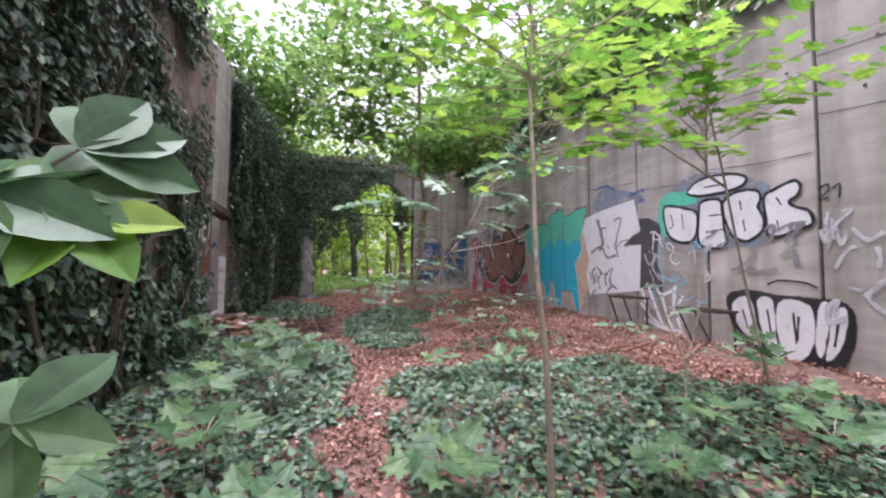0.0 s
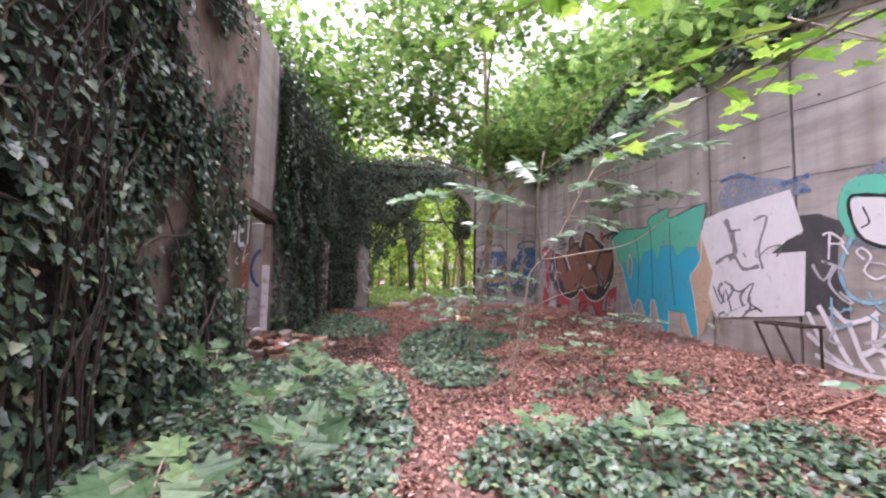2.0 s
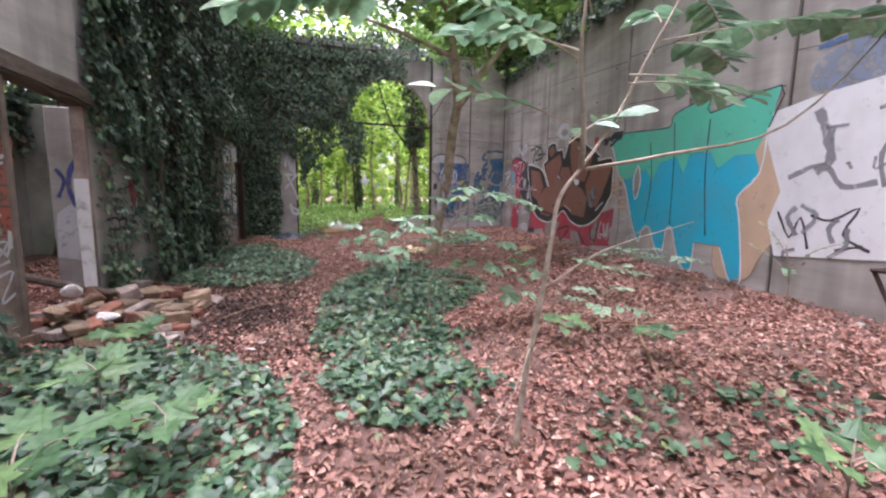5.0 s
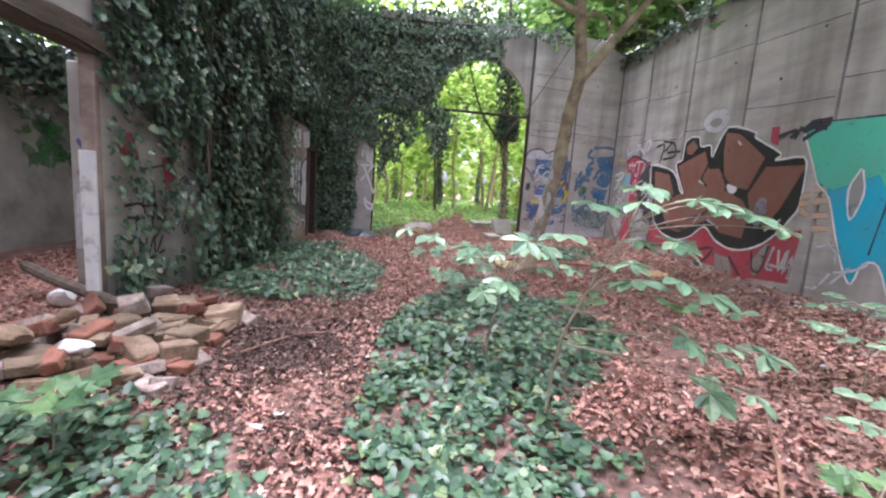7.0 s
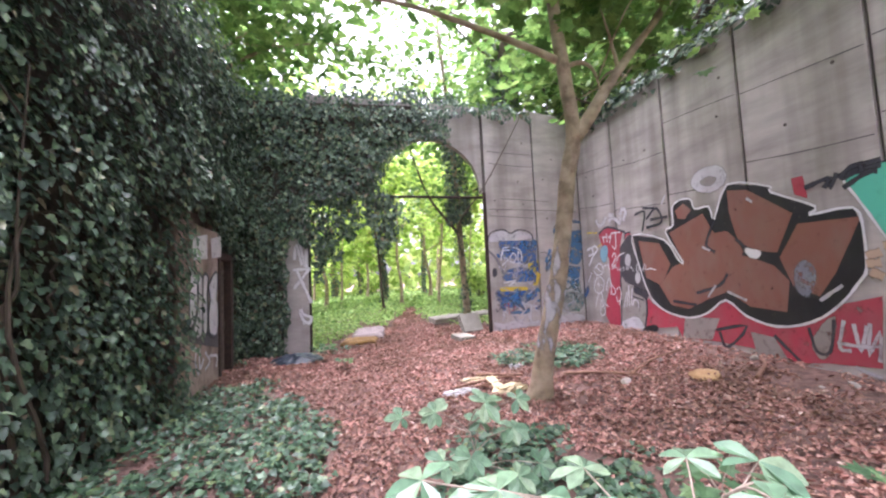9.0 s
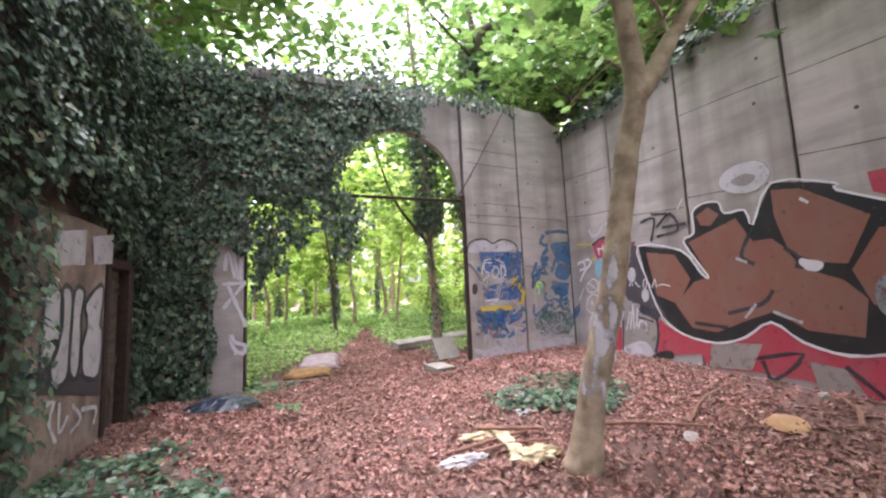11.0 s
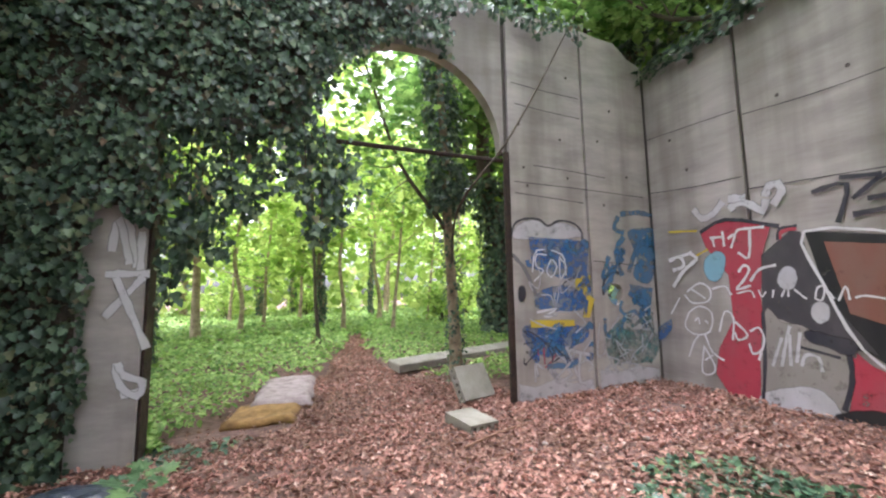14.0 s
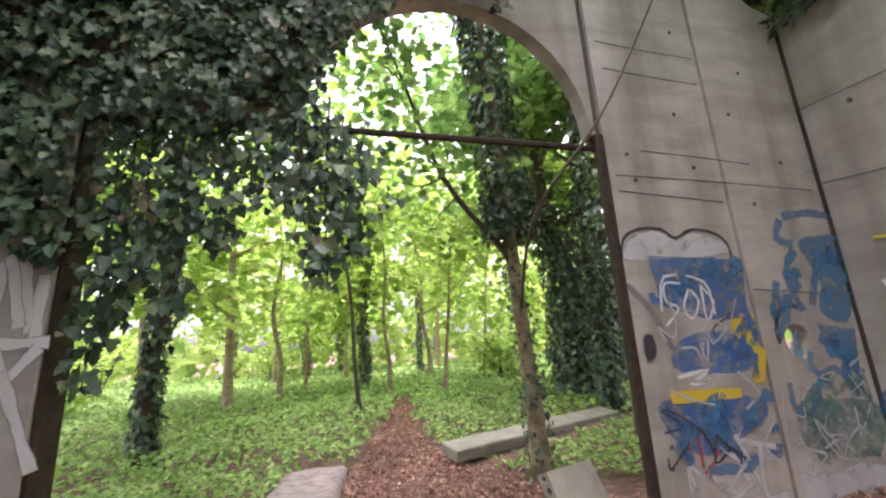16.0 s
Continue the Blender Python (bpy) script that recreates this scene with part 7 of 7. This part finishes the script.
for x, y in [(0.42, 3.9), (-0.35, 8.35), (-0.27, 8.5), (1.62, 10.9), (0.2, 9.3), (-0.1, 7.6)]:
    chunk("paper_scrap", x, y, 0.035, 0.1, 0.06, 0.015, rs.uniform(-20, 20), rs.uniform(-20, 20), rs.uniform(0, 180), white_paint, "small white paper scrap on the path", "paper scrap", x, "paper scraps")

# ---- saplings and seedlings, each leaf a piece of its own ----


def blade_mesh(name, shape, mat):
    me = bpy.data.meshes.new(name)
    me.from_pydata([tuple(v) for v in shape[0]], [], shape[1])
    me.materials.append(mat)
    return me


LEAF_OVAL = blade_mesh("leaf_oval", blade([(0.16, 0.1), (0.3, 0.33), (0.3, 0.58), (0.15, 0.85)], 0.1, 0.18), sapling_leaf)
LEAF_MAPLE = blade_mesh("leaf_maple", MAPLE, seedling_leaf)
bright_leaf = foliage("bright_maple_leaf", [(0.0, (0.1, 0.24, 0.03)), (0.5, (0.2, 0.38, 0.05)), (1.0, (0.34, 0.48, 0.08))], 0.55, 0.45, per_object=True)
LEAF_BRIGHT = blade_mesh("leaf_bright", MAPLE, bright_leaf)


def spray(thing, start, end, n, size, leaf_me, rnd, r=0.006, sag=0.05, tilt=0.35):
    """A twig with leaves to both sides, spread flat."""
    s, e = Vector(start), Vector(end)
    ln = bend([s, (s + e) / 2 + Vector((0, 0, sag)), e], 3)
    v, f = tube(ln, taper(len(ln), r, r * 0.4), 5)
    twig = under(obj("twig", v, f, twig_bark), thing)
    way = (e - s).normalized()
    side = way.cross(Vector((0, 0, 1))).normalized()
    for k in range(n):
        t = 0.25 + 0.75 * (k + 0.5) / n
        i = min(int(t * (len(ln) - 1)), len(ln) - 2)
        p = ln[i].lerp(ln[i + 1], t * (len(ln) - 1) - i)
        sg = 1 if k % 2 else -1
        d = (side * sg + way * rnd.uniform(0.3, 0.9) + Vector((0, 0, rnd.uniform(-0.25, 0.1)))).normalized()
        if k == n - 1:
            d = way
        up = (Vector((0, -tilt, 1)) + Vector((rnd.gauss(0, 0.22), rnd.gauss(0, 0.22), 0))).normalized()
        x = d.cross(up).normalized()
        up = x.cross(d)
        sc = size * rnd.uniform(0.7, 1.2)
        ob = new("leaf", leaf_me)
        ob.matrix_basis = Matrix((
            (x.x * sc, d.x * sc, up.x * sc, p.x), (x.y * sc, d.y * sc, up.y * sc, p.y), (x.z * sc, d.z * sc, up.z * sc, p.z), (0, 0, 0, 1)))
        ob.parent = twig


def sapling(stem, r, sprays, size, leaf_me, label, seed, category="sapling", branches=(), group="saplings", tilt=0.35):
    rnd = random.Random(seed)
    x, y = stem[0][:2]
    t = empty("sapling" if category == "sapling" else "seedling", (x, y, gpoint(x, y)), label, category, group)
    pts = [(x, y, gpoint(x, y) - 0.03)] + list(stem[1:])
    ln = bend(pts, 4)
    v, f = tube(ln, taper(len(ln), r, r * 0.35), 7, 0.05, seed)
    under(obj("stem", v, f, twig_bark, smooth=True), t)
    for br, *bp in branches:
        l2 = bend(bp, 4)
        v, f = tube(l2, taper(len(l2), br, br * 0.3), 6)
        under(obj("branch", v, f, twig_bark, smooth=True), t)
    for a, b, n in sprays:
        spray(t, a, b, n, size, leaf_me, rnd, tilt=tilt)
    return t


# tall sapling by the path near the start, bright leaves overhead
r1 = random.Random(71)
high = []
for k in range(42):
    a = r1.uniform(-0.5, 2 * math.pi - 0.5)
    d = r1.uniform(0.7, 1.7)
    z = r1.uniform(2.25, 3.6)
    high.append(((1.14 + 0.2 * (z - 2.3), 2.25 + 0.3 * (z - 2.3), z - 0.15), (1.35 + d * math.cos(a), 2.6 + d * math.sin(a) * 0.9, z + r1.uniform(-0.1, 0.35)), 7))
sapling([(1.06, 1.9, 0), (1.04, 1.9, 0.9), (1.01, 1.96, 1.5), (1.09, 2.15, 2.1), (1.2, 2.4, 2.65), (1.3, 2.55, 3.4), (1.4, 2.6, 4.0)], 0.019, high, 0.15, LEAF_BRIGHT, "tall thin sapling with bright green lobed leaves overhead", 1)
# a second one nearer to the wall, bright leaves hanging before the graffiti
high2 = []
for k in range(44):
    a = r1.uniform(0, 2 * math.pi)
    d = r1.uniform(0.5, 1.6)
    z = r1.uniform(2.7, 4.3)
    high2.append(((3.5, 3.2, z - 0.2), (3.5 + d * math.cos(a), 3.3 + d * math.sin(a), z + r1.uniform(-0.1, 0.3)), 7))
sapling([(3.9, 2.9, 0), (3.75, 3.0, 1.2), (3.6, 3.1, 2.4), (3.5, 3.2, 3.4), (3.45, 3.2, 4.4)], 0.016, high2, 0.16, LEAF_BRIGHT, "tall sapling with bright green leaves beside the graffiti wall", 2, branches=[(0.014, (3.62, 3.1, 2.3), (3.2, 3.6, 2.9), (2.9, 4.2, 3.5))])
# the leaning sapling in the middle of the hall, pale leaves in flat layers
mid = [((1.75, 6.4, 1.9), (2.2, 6.5, 2.1), 7), ((1.8, 6.4, 2.0), (1.0, 6.6, 2.2), 9), ((2.1, 6.4, 2.25), (2.6, 6.2, 2.15), 8), ((2.4, 6.4, 2.5), (3.0, 6.6, 2.5), 9), ((1.8, 6.4, 2.35), (0.8, 6.3, 2.6), 12), ((1.8, 6.4, 2.4), (1.2, 6.9, 2.6), 9),
       ((2.3, 6.4, 2.6), (2.6, 6.9, 2.85), 9), ((2.5, 6.4, 2.8), (3.3, 6.0, 3.1), 12), ((2.6, 6.4, 3.0), (3.6, 6.3, 3.4), 14), ((2.5, 6.4, 2.9), (3.1, 6.9, 3.3), 10), ((1.85, 6.4, 2.6), (1.4, 5.9, 2.8), 10), ((0.9, 6.3, 2.5), (0.1, 6.3, 2.4), 12), ((1.9, 6.4, 2.9), (2.4, 5.8, 3.1), 10), ((2.5, 6.4, 3.0), (3.2, 5.7, 3.5), 10), ((2.55, 6.4, 3.05), (3.9, 6.0, 3.2), 12), ((2.5, 6.4, 2.8), (3.3, 6.9, 2.75), 10), ((2.3, 6.4, 2.5), (3.4, 5.9, 2.55), 10), ((2.6, 6.4, 3.1), (2.9, 6.0, 3.7), 9), ((2.1, 6.4, 2.3), (2.9, 6.3, 2.2), 9)]
sapling([(1.41, 6.2, 0), (1.48, 6.24, 0.65), (1.54, 6.24, 1.0), (1.6, 6.26, 1.35), (1.66, 6.3, 1.6), (1.82, 6.35, 1.78), (2.04, 6.4, 2.05), (2.25, 6.4, 2.45), (2.5, 6.4, 2.9)], 0.018, [(a, b, int(n * (2.1 if b[2] > 2.3 else 1.1))) for a, b, n in mid], 0.19, LEAF_OVAL, "leaning sapling with flat layers of pale green leaves", 3, tilt=0.8,
        branches=[(0.018, (1.8, 6.33, 1.76), (1.78, 6.3, 2.0), (1.74, 6.3, 2.45), (1.85, 6.35, 3.1)), (0.011, (1.81, 6.3, 1.76), (2.2, 6.15, 1.84), (2.9, 6.1, 2.02), (3.45, 6.0, 2.6), (3.55, 6.0, 3.0)), (0.008, (1.57, 6.24, 1.12), (1.9, 6.2, 1.33), (2.45, 6.2, 1.48)), (0.006, (1.5, 6.24, 0.8), (1.35, 6.1, 0.62), (1.15, 5.95, 0.5))])
# two low plants with palmate fans of leaves over the ivy island


def fan(thing, start, end, normal, n, size, leaf_me, rnd, span=300, r=0.005):
    """A leaf stalk whose leaflets spread like fingers from its end."""
    s, e, up = Vector(start), Vector(end), Vector(normal).normalized()
    ln = bend([s, s.lerp(e, 0.5) + Vector((0, 0, 0.03)), e], 3)
    v, f = tube(ln, taper(len(ln), r, r * 0.5), 5)
    twig = under(obj("twig", v, f, twig_bark), thing)
    fwd = (e - s) - up * (e - s).dot(up)
    fwd = fwd.normalized() if fwd.length > 1e-4 else up.orthogonal().normalized()
    side = fwd.cross(up)
    for k in range(n):
        w = math.radians(-span / 2 + span * (k + 0.5) / n + rnd.uniform(-9, 9))
        d = (fwd * math.cos(w) + side * math.sin(w) + up * rnd.uniform(-0.22, 0.05)).normalized()
        x = d.cross(up + Vector((rnd.gauss(0, 0.15), rnd.gauss(0, 0.15), 0))).normalized()
        z = x.cross(d)
        sc = size * rnd.uniform(0.8, 1.15) * (0.7 + 0.3 * math.cos(w / 2))
        ob = new("leaf", leaf_me)
        ob.matrix_basis = Matrix(((x.x * sc, d.x * sc, z.x * sc, e.x), (x.y * sc, d.y * sc, z.y * sc, e.y), (x.z * sc, d.z * sc, z.z * sc, e.z), (0, 0, 0, 1)))
        ob.parent = twig


LEAF_FINGER = blade_mesh("leaf_finger", blade([(0.06, 0.08), (0.17, 0.3), (0.27, 0.55), (0.25, 0.72), (0.12, 0.9)], 0.1, 0.2), sapling_leaf)


def fan_plant(stem, r, fans, size, label, seed, normal=(0, -0.12, 1), leaf=None, n=7):
    rnd = random.Random(seed)
    t = sapling(stem, r, [], size, LEAF_OVAL, label, seed)
    for a, b in fans:
        fan(t, a, b, Vector(normal) + Vector((rnd.gauss(0, 0.15), rnd.gauss(0, 0.15), 0)), n, size, leaf or LEAF_FINGER, rnd)
        if not leaf:
            c = Vector(b) + Vector((rnd.choice((-1, 1)) * rnd.uniform(0.12, 0.22), rnd.uniform(-0.16, 0.16), rnd.uniform(-0.09, 0.04)))
            fan(t, a, c, Vector(normal) + Vector((rnd.gauss(0, 0.2), rnd.gauss(0, 0.2), 0)), n - 2, size * 0.8, LEAF_FINGER, rnd)
    return t


fan_plant([(1.125, 9.02, 0), (1.11, 9.0, 0.5), (1.18, 8.9, 0.95), (1.25, 8.88, 1.2)], 0.011,
          [((1.18, 8.9, 0.95), (0.9, 8.85, 1.22)), ((1.2, 8.9, 1.05), (0.65, 8.95, 1.27)), ((1.25, 8.88, 1.2), (1.28, 8.75, 1.25)), ((1.2, 8.88, 1.05), (1.6, 8.8, 1.13)), ((1.16, 8.9, 0.9), (1.12, 8.65, 1.02)), ((1.2, 8.9, 1.0), (1.45, 8.95, 1.24)), ((1.16, 8.92, 0.9), (0.95, 9.15, 1.1))],
          0.15, "low young plant with fans of pale green leaves over the ivy", 4)
fan_plant([(1.35, 8.25, 0), (1.36, 8.2, 0.75), (1.46, 8.12, 1.12), (1.62, 8.05, 1.5)], 0.011,
          [((1.55, 8.08, 1.4), (1.4, 8.0, 1.58)), ((1.6, 8.06, 1.48), (1.62, 8.0, 1.68)), ((1.62, 8.05, 1.5), (2.0, 8.0, 1.62)), ((1.6, 8.06, 1.45), (2.2, 8.0, 1.58)), ((1.5, 8.1, 1.3), (1.8, 7.95, 1.42)), ((1.5, 8.1, 1.25), (1.25, 8.0, 1.42)), ((1.46, 8.12, 1.12), (1.6, 7.95, 1.22)), ((1.46, 8.12, 1.12), (2.05, 8.0, 1.16)), ((1.42, 8.14, 1.0), (1.9, 7.9, 0.95)), ((1.4, 8.15, 0.9), (2.4, 8.0, 0.86)), ((1.38, 8.18, 0.8), (2.05, 7.9, 0.68)), ((1.46, 8.12, 1.12), (1.75, 8.25, 1.26))],
          0.155, "young plant with tiers of pale palmate leaves beside the path", 14)
# small plant by the path
fan_plant([(1.1, 10.8, 0), (1.08, 10.75, 0.5), (1.0, 10.7, 0.8)], 0.009,
          [((1.02, 10.72, 0.75), (0.78, 10.7, 0.92)), ((1.0, 10.7, 0.8), (1.1, 10.6, 0.98)), ((1.05, 10.75, 0.6), (1.3, 10.65, 0.78)), ((1.05, 10.75, 0.6), (0.95, 10.45, 0.7)), ((1.07, 10.76, 0.5), (1.25, 10.45, 0.55))],
          0.15, "small plant with broad pale green leaves by the path", 5, (0, -0.7, 0.9))
# big-leaved shoot beside the start
LEAF_SHOOT = blade_mesh("leaf_shoot", blade([(0.1, 0.06), (0.22, 0.25), (0.3, 0.5), (0.25, 0.7), (0.12, 0.88)], 0.12, 0.2), seedling_leaf)
# same blade in a brighter green: the sunlight on it is in the colour
LEAF_SUNLIT = blade_mesh("leaf_sunlit", blade([(0.1, 0.06), (0.22, 0.25), (0.3, 0.5), (0.25, 0.7), (0.12, 0.88)], 0.12, 0.2), bright_leaf)
shoot = fan_plant([(-0.99, 1.11, 0), (-0.91, 1.05, 0.57), (-0.72, 0.95, 1.15), (-0.56, 0.91, 1.56)], 0.012,
                  [((-0.58, 0.92, 1.53), (-0.47, 0.86, 1.62)), ((-0.58, 0.92, 1.50), (-0.54, 0.81, 1.60)), ((-0.72, 0.95, 1.15), (-0.50, 0.86, 1.23)), ((-0.75, 0.95, 1.09), (-0.61, 0.84, 1.14)), ((-0.77, 0.98, 0.92), (-0.58, 0.86, 0.98))],
                  0.175, "shoot with large green leaves beside the path", 6, (0.1, -0.75, 0.75), LEAF_SHOOT, 5)
fan(shoot, (-0.58, 0.92, 1.53), (-0.44, 0.88, 1.69), (0.2, -0.9, 0.4), 4, 0.175, LEAF_SHOOT, random.Random(9), 150)
fan(shoot, (-0.58, 0.92, 1.53), (-0.42, 0.84, 1.56), (0.0, -0.6, 0.8), 4, 0.175, LEAF_SUNLIT, random.Random(4), 200)
# bare-stemmed shrub near the wall
sapling([(3.2, 3.2, 0), (3.25, 3.25, 0.6), (3.1, 3.35, 1.1), (3.0, 3.4, 1.5)], 0.014, [((3.2, 3.3, 0.7), (2.7, 3.4, 0.95), 8), ((3.1, 3.35, 1.0), (3.5, 3.4, 1.1), 8), ((3.15, 3.3, 0.9), (2.8, 3.9, 0.9), 8), ((3.0, 3.4, 1.3), (3.4, 3.8, 1.3), 7), ((3.2, 3.3, 0.6), (3.7, 3.1, 0.8), 8)], 0.12, LEAF_OVAL, "thin shrub with narrow leaves before the graffiti wall", 7,
        branches=[(0.01, (3.25, 3.25, 0.5), (3.6, 3.4, 1.2), (3.7, 3.6, 1.9)), (0.008, (3.2, 3.2, 0.2), (2.95, 3.1, 0.7))])
# shrub at the wall between the pieces
sapling([(5.3, 7.7, 0), (5.3, 7.7, 0.8), (5.25, 7.75, 1.2)], 0.01, [((5.3, 7.7, 0.8), (5.0, 7.9, 1.1), 10), ((5.3, 7.7, 0.9), (5.4, 7.3, 1.2), 10), ((5.28, 7.72, 1.0), (5.2, 8.0, 1.35), 9), ((5.3, 7.7, 0.7), (5.0, 7.5, 0.9), 9)], 0.07, LEAF_OVAL, "small bushy plant at the foot of the graffiti wall", 8)
# ferny plants at the wall by the brown letters
for k, (x, y) in enumerate([(4.6, 9.4), (4.9, 8.9), (3.6, 8.5), (2.9, 7.6)]):
    rr = random.Random(90 + k)
    sapling([(x, y, 0), (x, y, gpoint(x, y) + 0.25), (x, y, gpoint(x, y) + 0.4)], 0.007, [((x, y, gpoint(x, y) + rr.uniform(0.2, 0.4)), (x + 0.4 * math.cos(a), y + 0.4 * math.sin(a), gpoint(x, y) + rr.uniform(0.25, 0.5)), 8) for a in (0.3, 1.6, 2.9, 4.1, 5.3)], 0.1, LEAF_OVAL, "low green seedling on the leaf litter", 20 + k, "seedling", group="seedlings")
# broad-leaved seedlings in the ivy
for k, (x, y, h, s) in enumerate([(0.62, 2.35, 0.3, 0.2), (-0.75, 2.9, 0.4, 0.2), (-0.95, 3.6, 0.5, 0.19), (-0.5, 4.3, 0.42, 0.18), (-1.3, 2.3, 0.5, 0.2), (-0.35, 2.2, 0.3, 0.17), (-0.75, 6.1, 0.42, 0.2), (-0.4, 6.6, 0.3, 0.17), (-0.9, 5.1, 0.45, 0.18), (-1.5, 5.6, 0.6, 0.17), (-0.2, 5.6, 0.3, 0.16), (-1.0, 7.2, 0.35, 0.17),
                                  (2.4, 7.4, 0.2, 0.13), (2.9, 6.9, 0.22, 0.13), (2.2, 9.9, 0.25, 0.14), (-0.4, 15.9, 0.25, 0.15), (0.0, 15.0, 0.15, 0.1), (3.0, 9.6, 0.25, 0.12), (1.9, 4.4, 0.28, 0.16), (1.2, 4.7, 0.25, 0.15), (-1.2, 8.0, 0.35, 0.16), (2.55, 5.4, 0.3, 0.14), (2.6, 2.4, 0.3, 0.16), (3.3, 2.3, 0.35, 0.15), (3.0, 1.9, 0.3, 0.17), (1.9, 2.0, 0.25, 0.16), (3.9, 3.0, 0.4, 0.15), (4.3, 3.4, 0.45, 0.14)]):
    g0 = gpoint(x, y)
    rr = random.Random(120 + k)
    sapling([(x, y, 0), (x, y, g0 + h * 0.6), (x, y, g0 + h)], 0.006, [((x, y, g0 + h * rr.uniform(0.6, 1)), (x + s * 1.1 * math.cos(a), y + s * 1.1 * math.sin(a), g0 + h * rr.uniform(0.9, 1.2)), 2) for a in np.linspace(0, 6.28, 6)[:-1] + rr.uniform(0, 1)], s, LEAF_MAPLE, "broad-leaved green seedling rising from the ivy", 150 + k, "seedling", group="seedlings")


# ---- whitewash on the hall tree, and an ivy-grown limb over the wall top ----
def trunk_whitewash():
    line = bend(HALL_TRUNK[:4], 16)
    v, f = tube(line, taper(len(line), 0.128, 0.109), 40)
    ob = under(obj("whitewash", v, f[:-2], HAZE, label="thin white paint sprayed on the bark", smooth=True), hall_tree)
    thick = []
    for c in v:
        i = min(range(len(line)), key=lambda k: (line[k] - c).length)
        front = (line[i].y - c.y) / 0.12 * 0.6 + (line[i].x - c.x) / 0.12 * 0.5
        thick.append(max(0.0, min(1.0, 0.12 + front * 0.9 + 1.1 * noise.noise(Vector((c.x * 14, c.y * 14, c.z * 4))) - abs(c.z - 1.5) * 0.9)))
    ob.data.attributes.new("spray", "FLOAT", "POINT").data.foreach_set("value", thick)


trunk_whitewash()
fallen = tree((6.3, 16.2, gpoint(6.3, 16.2)), [(6.3, 16.2, 0.6), (6.2, 15.8, 3.0), (6.1, 15.2, 5.2), (6.2, 14.0, 6.0), (6.4, 12.4, 6.9), (6.8, 10.5, 7.9)], 0.13,
              [(0.06, (6.1, 15.0, 5.4), (5.8, 15.6, 6.2), (5.5, 16.2, 6.6)), (0.05, (6.1, 15.2, 5.3), (5.6, 16.4, 5.8), (5.1, 17.0, 6.6))], 500, 0.5, canopy_leaf, 0.12, "crooked ivy-grown tree leaning over the wall top", 77, bark_dark)
trunk_ivy(fallen, [(6.1, 15.2, 5.2), (6.2, 14.0, 6.0), (6.4, 12.4, 6.9), (6.8, 10.5, 7.9)], 0.2, 1100, 0.1)
old_tree = tree((4.9, 19.2, gpoint(4.9, 19.2)), [(4.9, 19.2, 0.2), (4.85, 19.2, 3.0), (4.7, 19.1, 6.0), (4.58, 19.0, 7.6), (4.5, 19.0, 8.7), (4.3, 19.0, 10.2)], 0.17,
                [(0.13, (4.6, 19.0, 7.6), (4.5, 18.4, 8.5), (5.42, 18.1, 8.5), (6.53, 18.0, 8.16), (7.3, 18.0, 8.0), (7.62, 18.0, 7.5), (7.45, 18.0, 6.6)),
                 (0.16, (4.8, 19.1, 5.0), (5.3, 18.3, 5.9), (6.1, 17.75, 6.15), (6.6, 17.6, 6.5), (7.5, 17.6, 7.15), (9.3, 17.6, 8.4)),
                 (0.06, (4.65, 19.0, 6.8), (5.2, 18.2, 7.4), (5.42, 18.0, 6.6), (5.3, 17.9, 6.0)),
                 (0.06, (4.5, 19.0, 8.4), (3.2, 18.6, 9.2), (1.6, 18.4, 9.4)),
                 (0.05, (4.55, 19.0, 8.0), (3.4, 18.2, 8.2), (2.3, 17.8, 8.9))],
                1100, 0.6, canopy_leaf, 0.17, "old gnarled tree with crooked ivy-grown limbs behind the end wall", 91, bark_dark, group="")
trunk_ivy(old_tree, [(4.85, 19.2, 3.0), (4.7, 19.1, 6.0), (4.58, 19.0, 7.6), (4.5, 19.0, 8.7)], 0.3, 2400, 0.1)
trunk_ivy(old_tree, [(5.3, 18.3, 5.9), (6.1, 17.75, 6.15), (6.6, 17.6, 6.5), (7.5, 17.6, 7.15), (9.3, 17.6, 8.4)], 0.26, 1900, 0.1)
